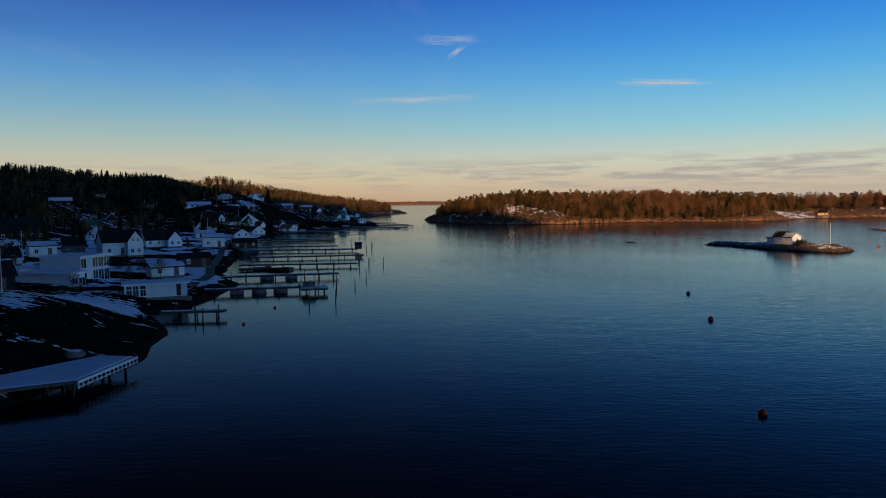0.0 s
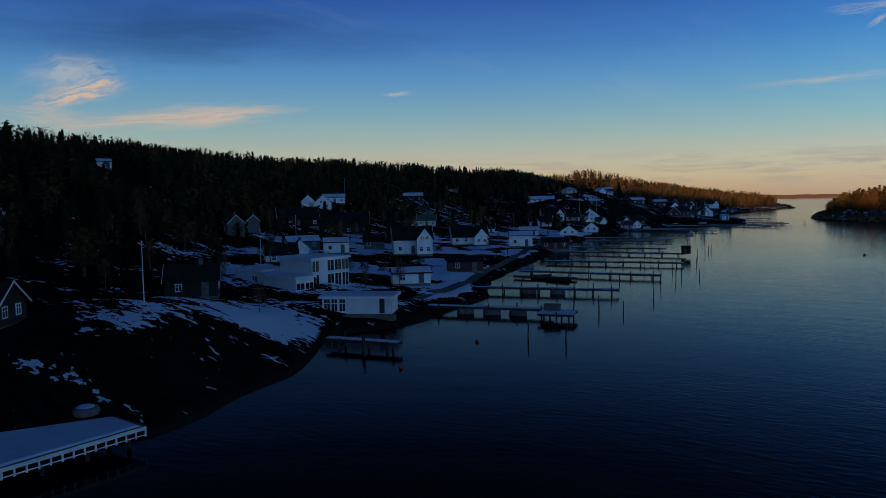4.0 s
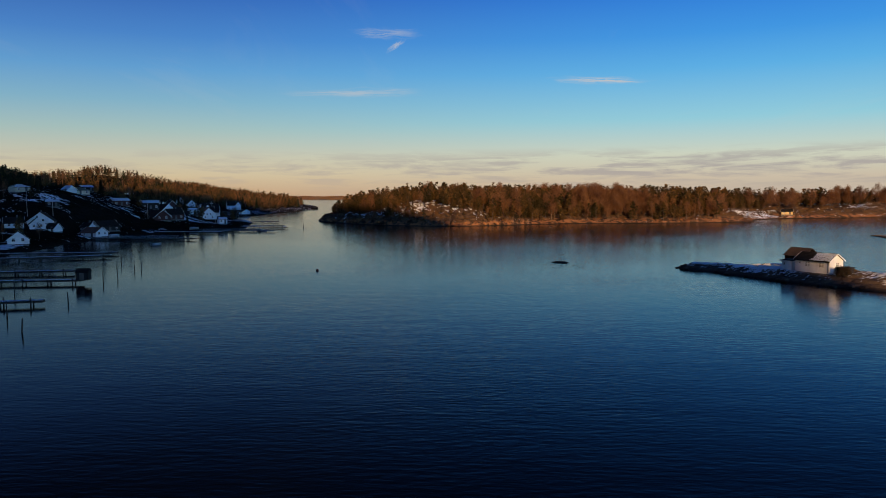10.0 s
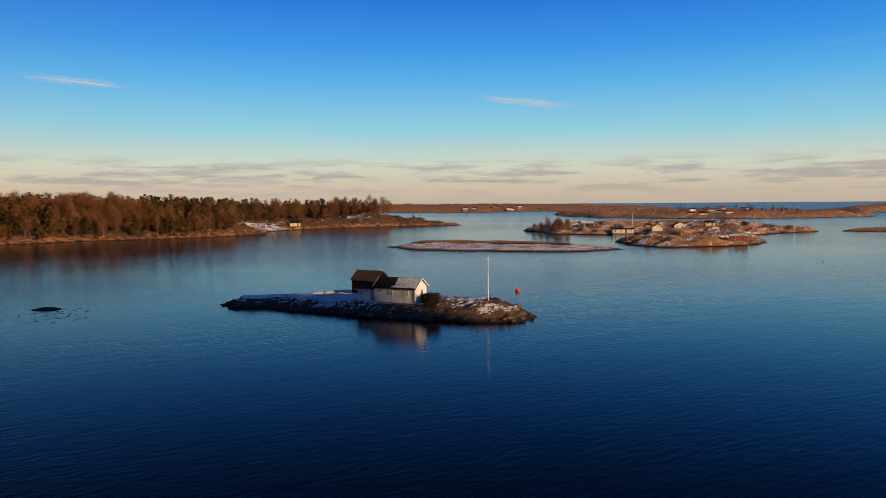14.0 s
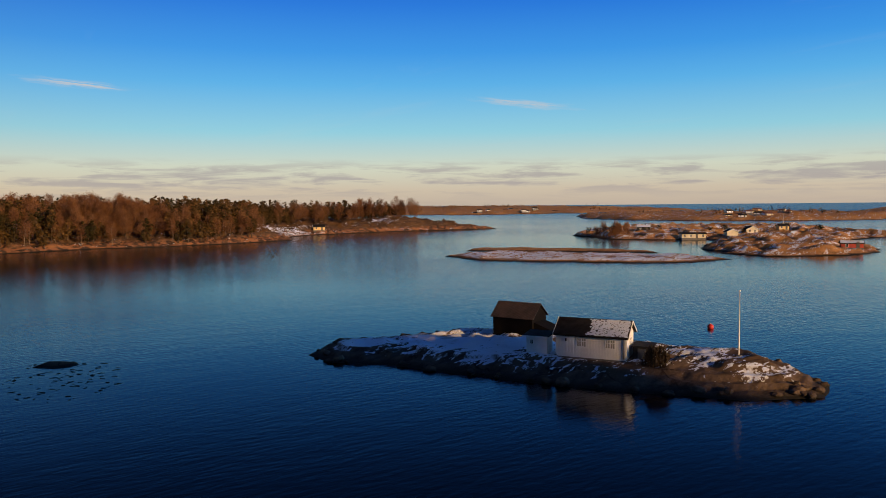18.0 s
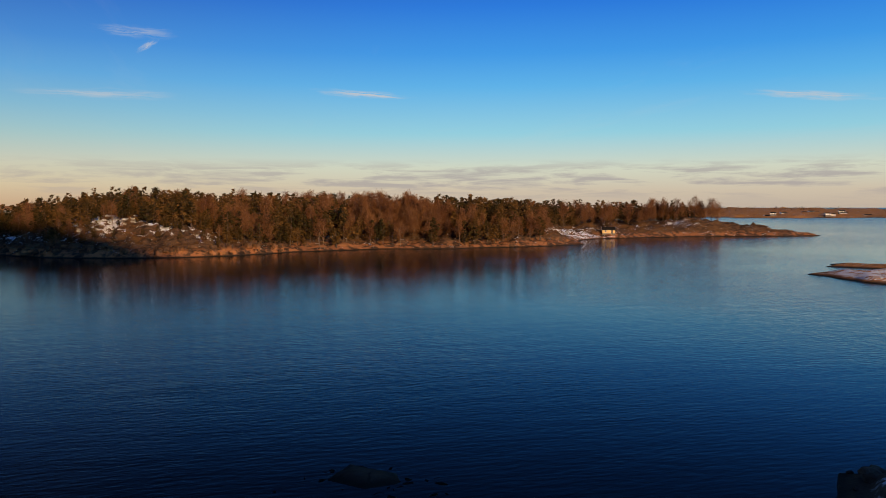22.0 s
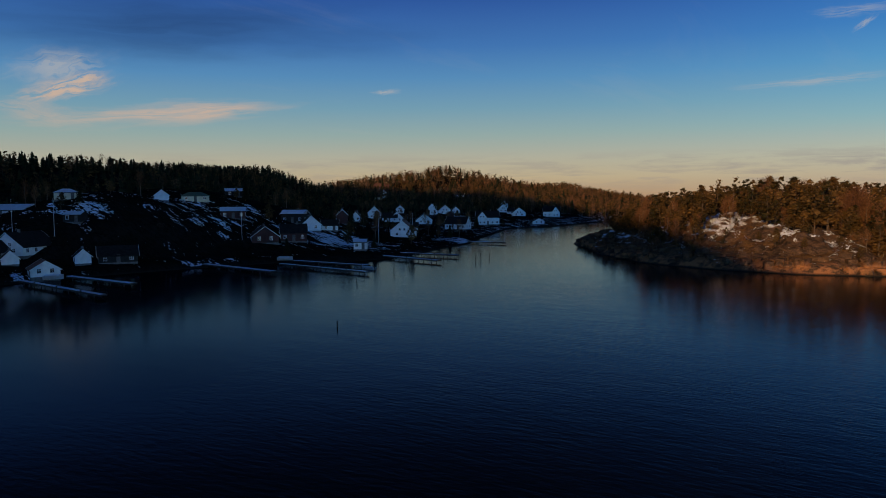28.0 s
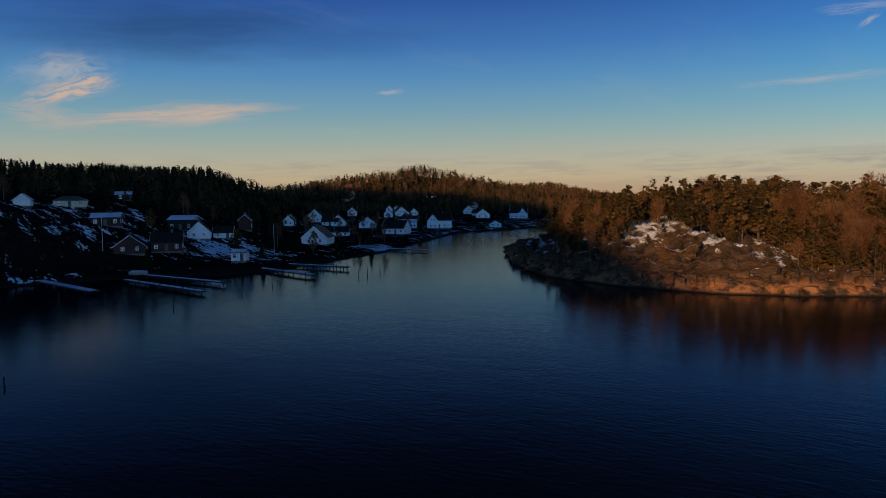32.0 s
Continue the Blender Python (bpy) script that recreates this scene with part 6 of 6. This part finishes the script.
barn = new("boathouse")
barn.matrix_world = pose(92.0, 255.7, 0.9, 0, 0, -70)
block("foundation", (-2.6, 2.6, -1.9, 1.9, -1.4, 0.15), M["stone"], barn)
M["tar"] = material("black_tarred_boards", (0.007, 0.006, 0.006), 0.9, vary=0.3, scale=1.0, fine=16, specular=0.1)
part("wall", gable_prism(bmesh.new(), 5.2, 3.8, 0.1, 2.55, 4.0), M["tar"], barn)
bm = bmesh.new()
for k in range(40):
    px = -2.6 + 5.2 * (k + 0.5) / 40
    box_bm(bm, px - 0.025, px + 0.025, -1.925, -1.902, 0.12, 2.5)
part("cladding", bm, M["tar"], barn, "upright tarred boards")
for side in (-1, 1):
    r = part("roof", roof_side(5.2, 3.8, 2.55, 4.0, side, 0.25, 0.06), M["tin"], barn, "rust-brown corrugated sheet roof")
    bm = bmesh.new()
    for k in range(34):
        px = -2.8 + 5.6 * (k + 0.5) / 34
        va = [bm.verts.new(p) for p in ((px - 0.05, side * 2.13, 2.455), (px, side * 2.13, 2.495), (px + 0.05, side * 2.13, 2.455), (px - 0.05, 0, 4.095), (px, 0, 4.135), (px + 0.05, 0, 4.095))]
        bm.faces.new((va[0], va[1], va[4], va[3]))
        bm.faces.new((va[1], va[2], va[5], va[4]))
    bmesh.ops.recalc_face_normals(bm, faces=bm.faces)
    part("corrugation", bm, M["tin"], r)
lean = bmesh.new()
va = [lean.verts.new(p) for p in ((2.6, -1.5, 0.1), (5.6, -1.5, 0.1), (5.6, 1.4, 0.1), (2.6, 1.4, 0.1), (2.6, -1.5, 2.0), (5.6, -1.5, 1.0), (5.6, 1.4, 1.0), (2.6, 1.4, 2.0))]
for q in ((0, 1, 5, 4), (1, 2, 6, 5), (2, 3, 7, 6), (3, 0, 4, 7), (4, 5, 6, 7), (0, 3, 2, 1)):
    lean.faces.new([va[i] for i in q])
part("lean_to", lean, M["tar"], barn, "low boarded lean-to")
tagged(barn, "tar-brown boathouse with a rusty corrugated roof at the water", "boathouse")

shed = new("woodshed")
shed.matrix_world = pose(91.0, 236.7, 1.2, 0, 0, -62.5)
block("wall", (-0.9, 0.9, -1.2, 1.2, -0.5, 1.5), M["brown"], shed, "", 0.02)
block("roof", (-1.05, 1.05, -1.35, 1.35, 1.504, 1.60), M["tile"], shed, "", 0.02)
block("door", (-0.4, 0.4, -1.26, -1.205, 0.0, 1.35), M["grey"], shed)
tagged(shed, "low brown woodshed at the cottage gable", "shed")
flagpole(96.7, 229.9, float(isle_z(np.array([96.7]), np.array([229.9]))[0]), 6.3, "tall white flagpole on the rock of the islet")


def bush(x, y, z, r, h, label, mat="bush", group="", leaves=420):
    v, f = crown_shape("bush", 1.0, tree_rng, leaves)
    ob = new("bush", tri_mesh("bush", v * (r / 0.55, r / 0.55, h), f, M[mat], False))
    ob.matrix_world = pose(x, y, z - 0.1)
    return tagged(ob, label, "bush", group)


bush(89.3, 233.9, 1.0, 1.5, 2.2, "dark leafless bush beside the woodshed", leaves=1300)

# boulders along the islet's edge
BOULDER = []
for k in range(5):
    bm = bmesh.new()
    bmesh.ops.create_icosphere(bm, subdivisions=2, radius=1.0)
    for v in bm.verts:
        v.co *= 1 + 0.35 * noise.noise(v.co * 1.3 + Vector((k * 9, 0, 0)))
        v.co.z *= 0.7
    BOULDER.append(mesh_of(bm, "boulder", M["rock"]))
b_rng = random.Random(21)


def boulders(spots, ground, label, lo, hi, group, mat=None):
    for x, y in spots:
        ob = new("boulder", (mat or BOULDER)[b_rng.randrange(5)])
        s = b_rng.uniform(lo, hi)
        ob.matrix_world = pose(x, y, float(ground(np.array([x]), np.array([y]))[0]) + s * 0.15, 0, 0, b_rng.uniform(0, 360)) @ Matrix.Diagonal((s, s * b_rng.uniform(0.6, 1), s * b_rng.uniform(0.6, 1), 1))
        tagged(ob, label, "boulder", group)


edge = []
for (ax, ay), (bx, by) in zip(HOUSE_ISLE, HOUSE_ISLE[1:] + HOUSE_ISLE[:1]):
    for k in range(5):
        u = b_rng.random()
        edge.append((ax + (bx - ax) * u + (85.5 - ax) * 0.10 * b_rng.random(), ay + (by - ay) * u + (245 - ay) * 0.10 * b_rng.random()))
boulders(edge, isle_z, "rounded granite boulder at the waterline", 0.2, 0.75, "boulders round the islet")
edge = [(x, y) for x, y in ((b_rng.uniform(-66, 60), b_rng.uniform(482, 560)) for _ in range(1500)) if 0.3 < float(inside_distance(HEADLAND, np.array([x]), np.array([y]))[0]) < 6.5][:210]
HEAD_BLOCK = []
for k in range(5):
    bm = bmesh.new()
    bmesh.ops.create_icosphere(bm, subdivisions=2, radius=1.0)
    for v in bm.verts:
        q = v.co + 0.5 * noise.noise_vector(v.co * 0.9 + Vector((k * 7, 2, 0)))
        v.co = Vector((max(-0.75, min(0.75, q.x)), max(-0.6, min(0.6, q.y)), max(-0.5, min(0.55, q.z))))
    HEAD_BLOCK.append(mesh_of(bm, "boulder", M["head"]))
boulders(edge, head_z, "angular granite block on the headland shore", 0.6, 2.3, "boulders along the headland", HEAD_BLOCK)

# ---- buoys ----
buoy(21.4, 57.0, 0.36, "buoyred", "large dull red mooring buoy")
buoy(28.9, 101.3, 0.38, "buoyred", "red mooring buoy on calm water")
buoy(32.2, 128.9, 0.34, "buoydark", "dark mooring buoy on calm water")
buoy(-35.3, 111.1, 0.22, "buoyred", "small red buoy near the jetties")
buoy(-34.6, 96.0, 0.22, "buoyred", "small red buoy near the jetties")
buoy(118.5, 246.8, 0.42, "buoyred", "bright red buoy beyond the islet")
buoy(95.7, 166.5, 0.13, "buoyred", "small red buoy on open water")
buoy(225.9, 241.2, 0.25, "hull", "pale buoy in the sound")
buoy(-10.0, 262.0, 0.3, "buoydark", "dark mooring buoy off the jetties")

# ---- sunlit islands ----
def island_house(which, x, y, yaw, L, W, wall, rise, paint, roof, label, name="cabin", **more):
    g = which(np.array([x]), np.array([y]))
    return house(x, y, yaw, L, W, wall, rise, paint, roof, label, z=max(0.6, float(g[0])), name=name, **more)


cot = ISLE_Z["cottage_island"]
island_house(head_z, 229.0, 567.5, -25, 6.4, 4.4, 2.1, 1.3, "yellow", "tile", "bright yellow boathouse by the bay", chimney=False)
island_house(cot, 316.0, 381.5, -40, 10.5, 4.2, 2.0, 0.5, "cream", "tile", "long cream waterfront cabin mirrored in the cove", chimney=False)
island_house(cot, 326.0, 369.0, -132, 5.0, 4.6, 2.0, 1.1, "cream", "tile", "white gabled boathouse on the island", chimney=False)
island_house(cot, 345.0, 430.0, -48, 6.5, 4.4, 2.2, 1.1, "brown", "tile", "brown cabin with a snowy roof", snow=1)
island_house(cot, 356.0, 377.0, -130, 4.8, 5.4, 2.2, 1.3, "cream", "tile", "ochre cottage on the island")
island_house(cot, 376.0, 372.0, -40, 4.6, 3.6, 2.0, 0.9, "yellow", "tile", "small ochre cabin on the rocky island")
island_house(cot, 284.0, 300.5, -57, 6.5, 3.2, 1.7, 0.6, "brightred", "tile", "low red boat shed with a snowy roof", chimney=False, snow=1)
flagpole(337.0, 392.0, float(cot(np.array([337.0]), np.array([392.0]))[0]), 8)
flagpole(392.0, 380.0, float(cot(np.array([392.0]), np.array([380.0]))[0]), 8)
island_house(ISLE_Z["cabin_rock"], 146.6, 175.8, -62, 3.6, 2.8, 2.1, 0.2, "brightred", "tile", "red cabin with a shallow roof on a bare rock", chimney=False)
for k in range(14):
    bx, by = 303 + 11 * b_rng.random(), 412 + 22 * b_rng.random()
    bush(bx, by, float(cot(np.array([bx]), np.array([by]))[0]), 2.2, 4.2 + 2 * b_rng.random(), "leafless brown thicket on the island", "twig", "island thicket", 300)
for k in range(10):
    bx, by = 330 + 110 * b_rng.random(), 360 + 80 * b_rng.random()
    bush(bx, by, float(cot(np.array([bx]), np.array([by]))[0]), 2.0, 2.6, "low dark juniper on the island", "spruce", "island junipers", 300)
oi = ISLE_Z["outer_island"]
for k in range(16):
    hx_, hy_ = 615 + 120 * b_rng.random(), 530 + 60 * b_rng.random()
    island_house(oi, hx_, hy_, -50 + b_rng.uniform(-30, 30), b_rng.uniform(5.5, 8.5), 5, 1.8, 1.0, b_rng.choice(("white", "cream", "yellow")), b_rng.choice(("tile", "redtile")), "distant island cottage in the evening sun", chimney=False)
for k in range(18):
    hx_, hy_ = 690 + 250 * b_rng.random(), 1030 + 45 * b_rng.random()
    island_house(far_base, hx_, hy_, -30 + b_rng.uniform(-30, 30), b_rng.uniform(7, 9), 5, 2.0, 1.2, b_rng.choice(("white", "white", "cream")), "tile", "distant white house on the far coast", chimney=False)

# ---- shrubs and trees between the houses ----
GARDEN_SHRUBS = ((-86.2, 155.0, 1.1, 1.7), (-80.6, 155.2, 1.5, 2.3), (-76.8, 153.6, 1.0, 1.4), (-90.7, 154.4, 1.3, 1.9), (-101.0, 177.0, 1.2, 1.2), (-97.0, 177.3, 1.4, 1.2), (-93.0, 177.0, 1.3, 1.3), (-88.5, 197.0, 1.2, 1.1), (-112.0, 206.5, 1.5, 1.6), (-108.5, 206.0, 1.4, 1.5))
GARDEN_TREES = ((-67.0, 136.6, 4.6), (-92.5, 145.7, 3.8), (-83.6, 142.6, 3.6), (-71.5, 133.0, 3.2))
SWING = (-86.5, 203.5)
v_rng = np.random.default_rng(33)
gx, gy = scatter(1500, -235, -55, 95, 700, v_rng)
gd = shore_x(gy) - gx
count = 0
for x, y, d in zip(gx, gy, gd):
    if not 8 < d < 95 or count >= 260:
        continue
    if v_rng.random() > (0.22 if (d < 45 and y < 330) else 0.35 if y > 370 else 0.8):
        continue
    near_house = False
    for ob in HOUSE_SPOTS:
        if (ob[0] - x) ** 2 + (ob[1] - y) ** 2 < 64:
            near_house = True
            break
    if near_house:
        continue
    z = west_ground(x, y)
    r = v_rng.random()
    count += 1
    if y < 330 and d < 48:
        if r < 0.35:
            plant_tree("birch", x, y, z, v_rng.uniform(2.5, 4.5), "garden fruit trees")
        else:
            bush(x, y, z, v_rng.uniform(0.9, 1.8), v_rng.uniform(1.2, 2.0), "dark leafless garden bush", "bush", "garden bushes", 160)
        continue
    if r < 0.45:
        plant_tree("spruce" if v_rng.random() < 0.6 else "pine", x, y, z, v_rng.uniform(4, 8.5), "trees among the houses")
    elif r < 0.70:
        plant_tree("birch", x, y, z, v_rng.uniform(4, 8), "trees among the houses")
    else:
        bush(x, y, z, v_rng.uniform(0.9, 1.8), v_rng.uniform(1.2, 2.2), "dark leafless garden bush", "bush", "garden bushes", 160)
# clipped shrubs, fruit trees and a swing frame in the snowy gardens by the road
for x, y, r, h in GARDEN_SHRUBS:
    bush(x, y, west_ground(x, y), r, h, "rounded leafless garden shrub standing in snow", "bush", "garden bushes", 420)
for x, y, h in GARDEN_TREES:
    plant_tree("birch", x, y, west_ground(x, y), h, "garden fruit trees")
swing = new("swing_frame")
sx, sy = SWING
swing.matrix_world = pose(sx, sy, west_ground(sx, sy), 0, 0, 40)
for end in (-1.5, 1.5):
    for lean_y in (-0.9, 0.9):
        v, f = tube([(end, lean_y, -0.2), (end, lean_y * 0.05, 2.2)], [0.05, 0.045], 6)
        ob = new("leg", raw_mesh("leg", v, f, M["post"]))
        ob.parent = swing
block("crossbar", (-1.7, 1.7, -0.06, 0.06, 2.16, 2.28), M["post"], swing, "", 0.01)
for k in (-0.5, 0.5):
    block("seat", (k - 0.25, k + 0.25, -0.1, 0.1, 0.5, 0.54), M["plank"], swing)
    for o in (-0.2, 0.2):
        block("rope", (k + o - 0.012, k + o + 0.012, -0.012, 0.012, 0.54, 2.16), M["post"], swing)
tagged(swing, "wooden swing frame in a snowy garden", "swing")
# the forest edge on the headland, tree by tree
x, y = scatter(2600, -70, 200, 488, 600, v_rng)
d = inside_distance(HEADLAND, x, y)
bare = np.interp(x, [-80, -55, -35, -20, -10, -4, 8, 15, 30, 37, 43, 50, 170, 180, 200], [6, 10, 13, 14, 20, 34, 30, 24, 22, 15, 8, 2, 2, 22, 22])
ok = (d > bare) & (d < bare + 30) & (v_rng.random(len(x)) < 0.5)
for a, b_, dd in list(zip(x[ok], y[ok], d[ok]))[:230]:
    kind = "birch" if v_rng.random() < (0.55 if a > 32 else 0.12) else "pine"
    plant_tree(kind, a, b_, float(head_z(np.array([a]), np.array([b_]))[0]) - 0.2, v_rng.uniform(5.5, 10.5), "trees at the headland's edge")
for x, y, h in ((5, 560, 13), (13, 556, 14), (26, 545, 13.5), (48, 530, 13), (60, 528, 12.5)):
    plant_tree("pine", x, y, float(head_z(np.array([x * 1.0]), np.array([y * 1.0]))[0]) - 0.2, h, "trees at the headland's edge")
# scrub and young pines on the bare rock
for a, b_ in zip(v_rng.uniform(-62, 50, 460), v_rng.uniform(486, 556, 460)):
    dd = float(inside_distance(HEADLAND, np.array([a]), np.array([b_]))[0])
    if dd < 5 or v_rng.random() > 0.42:
        continue
    zz = float(head_z(np.array([a]), np.array([b_]))[0])
    if v_rng.random() < 0.35:
        plant_tree("pine", a, b_, zz - 0.1, v_rng.uniform(2.2, 5.0), "young pines on the rock")
    else:
        bush(a, b_, zz, v_rng.uniform(0.9, 2.2), v_rng.uniform(1.0, 2.6), "dark scrub in a rock cleft", "twig" if v_rng.random() < 0.5 else "spruce", "scrub on the headland", 150)
# thicket on the western flank of the headland
for a, b_ in zip(v_rng.uniform(-30, -6, 26), v_rng.uniform(504, 522, 26)):
    dd = float(inside_distance(HEADLAND, np.array([a]), np.array([b_]))[0])
    if dd > 6:
        plant_tree("pine" if v_rng.random() < 0.6 else "birch", a, b_, float(head_z(np.array([a]), np.array([b_]))[0]) - 0.1, v_rng.uniform(3.5, 6.5), "young pines on the rock")
# weedy stones just awash round the skerry
weed = material("wet_bladder_weed", (0.012, 0.010, 0.007), 0.9, vary=0.4, scale=3, fine=12, specular=0.05)
WEED_STONE = []
for k in range(3):
    bm = bmesh.new()
    bmesh.ops.create_icosphere(bm, subdivisions=2, radius=1.0)
    for v in bm.verts:
        v.co *= 1 + 0.5 * noise.noise(v.co * 1.7 + Vector((k * 5, 3, 0)))
        v.co.z *= 0.22
    WEED_STONE.append(mesh_of(bm, "awash_stone", weed))
for k in range(190):
    a, r = b_rng.uniform(0, 6.283), b_rng.random() ** 0.7
    ob = new("awash_stone", WEED_STONE[k % 3])
    s_ = b_rng.uniform(0.08, 0.28)
    ob.matrix_world = pose(44.5 + 6.5 * r * math.cos(a), 271.0 + 10.0 * r * math.sin(a), -0.02, 0, 0, b_rng.uniform(0, 360)) @ Matrix.Diagonal((s_ * 1.6, s_, s_ * 0.7, 1))
    tagged(ob, "weed-covered stone just breaking the surface", "stone", "awash stones round the skerry")


# ---- woods ----
wood_rng = np.random.default_rng(12)
# western ridge
x, y = scatter(33000, -420, -110, -60, 1040, wood_rng)
d = shore_x(y) - x
dens = sstep(d, 68, 125) * (1 - sstep(d, 200, 240)) * (0.55 + 0.9 * (fbm(x, y, 45, 3, 14) + 0.5))
dens = np.where((y > 620) & (y < 860), dens * 0.45, dens)
keep = wood_rng.random(len(x)) < dens * 0.72
for hx_, hy_ in HOUSE_SPOTS:
    tx, ty = (20 - hx_, 150 - hy_) if hy_ < 370 else (55 - hx_, 320 - hy_)
    tl = math.hypot(tx, ty)
    u, w = ((x - hx_) * tx + (y - hy_) * ty) / tl, ((x - hx_) * ty - (y - hy_) * tx) / tl
    keep &= ~((u > -7) & (u < 30) & (np.abs(w) < 9))
x, y = x[keep], y[keep]
z = west_z(x, y)
spots = [(("spruce", "pine", "birch")[int(wood_rng.choice(3, p=(0.50, 0.40, 0.10)))], a, b_, c - 0.4, wood_rng.uniform(4.2, 7.0)) for a, b_, c in zip(x, y, z)]
woodland("western_woods", spots, "dark mixed wood on the shaded western ridge", 60, 0.05, 7)
# hill to the north-west
x, y = scatter(7600, -640, -150, 840, 1330, wood_rng)
keep = (shore_x(y) - x > 20) & (wood_rng.random(len(x)) < 0.75)
x, y = x[keep], y[keep]
z = west_z(x, y)
spots = [(("spruce", "pine", "birch")[int(wood_rng.choice(3, p=(0.15, 0.45, 0.40)))], a, b_, c, wood_rng.uniform(8, 13)) for a, b_, c in zip(x, y, z)]
woodland("northern_hill_woods", spots, "mixed wood on a round hill, lit on top", 36, 0.06, 7)
# headland forest, behind its front edge
x, y = scatter(11000, -80, 330, 488, 700, wood_rng)
d = inside_distance(HEADLAND, x, y)
bare = np.interp(x, [-80, -55, -35, -20, -10, -4, 8, 15, 30, 37, 43, 50, 170, 180, 200], [6, 10, 13, 14, 20, 34, 30, 24, 22, 15, 8, 2, 2, 22, 22])
dens = sstep(d - bare, 0, 8) * (1 - sstep(x, 335, 360)) * np.clip(1 - bump_at(x, y, 205, 542, 20, 1.3) - bump_at(x, y, 262, 575, 16, 1.2) - bump_at(x, y, 320, 565, 20, 1.2), 0, 1) * (0.5 + sstep(fbm(x, y, 30, 3, 19), -0.25, 0.15))
dens = np.where(y > 620, dens * 0.4, dens) * (1 - 0.5 * sstep(d - bare, 25, 60))
keep = wood_rng.random(len(x)) < dens * 0.80
x, y, d = x[keep], y[keep], d[keep]
z = head_z(x, y)
mixed = fbm(x, y, 38, 3, 23) + 0.22 * (1 - sstep(d, 10, 50)) + 0.10 * sstep(x, 20, 60)
spots = []
for a, b_, c, dd, mx in zip(x, y, z, d, mixed):
    kind = "birch" if mx + wood_rng.normal(0, 0.10) > 0.40 else "pine"
    h = wood_rng.choice((5.5, 7.2, 8.6, 10.0, 12.5)) * wood_rng.uniform(0.92, 1.08) * (0.80 if dd < 14 else 0.98)
    spots.append((kind, a, b_, c - 0.2, h))
woodland("headland_forest", spots, "sunlit pine forest with bare birches at its edge", 330, 0.018, 20)
# thin woods on the far coasts
x, y = scatter(5200, 560, 2300, 980, 1700, wood_rng)
keep = (inside_distance(FAR_COAST, x, y) > 40) & (fbm(x, y, 160, 3, 61) > 0.06)
x, y = x[keep], y[keep]
z = far_base(x, y)
woodland("far_coast_woods", [("pine", a, b_, c - 1, wood_rng.uniform(3, 4.5)) for a, b_, c in zip(x, y, z)][:900], "distant dark woods on the low coast", 24, 0.10, 6)
x, y = scatter(500, 620, 900, 500, 740, wood_rng)
keep = (inside_distance(ISLES["outer_island"][0], x, y) > 60) & (fbm(x, y, 70, 3, 63) > 0.05)
x, y = x[keep], y[keep]
z = ISLE_Z["outer_island"](x, y)
woodland("outer_island_grove", [("pine", a, b_, c - 0.5, wood_rng.uniform(3, 6)) for a, b_, c in zip(x, y, z)][:90], "low grove on the outer island", 30, 0.08, 8)
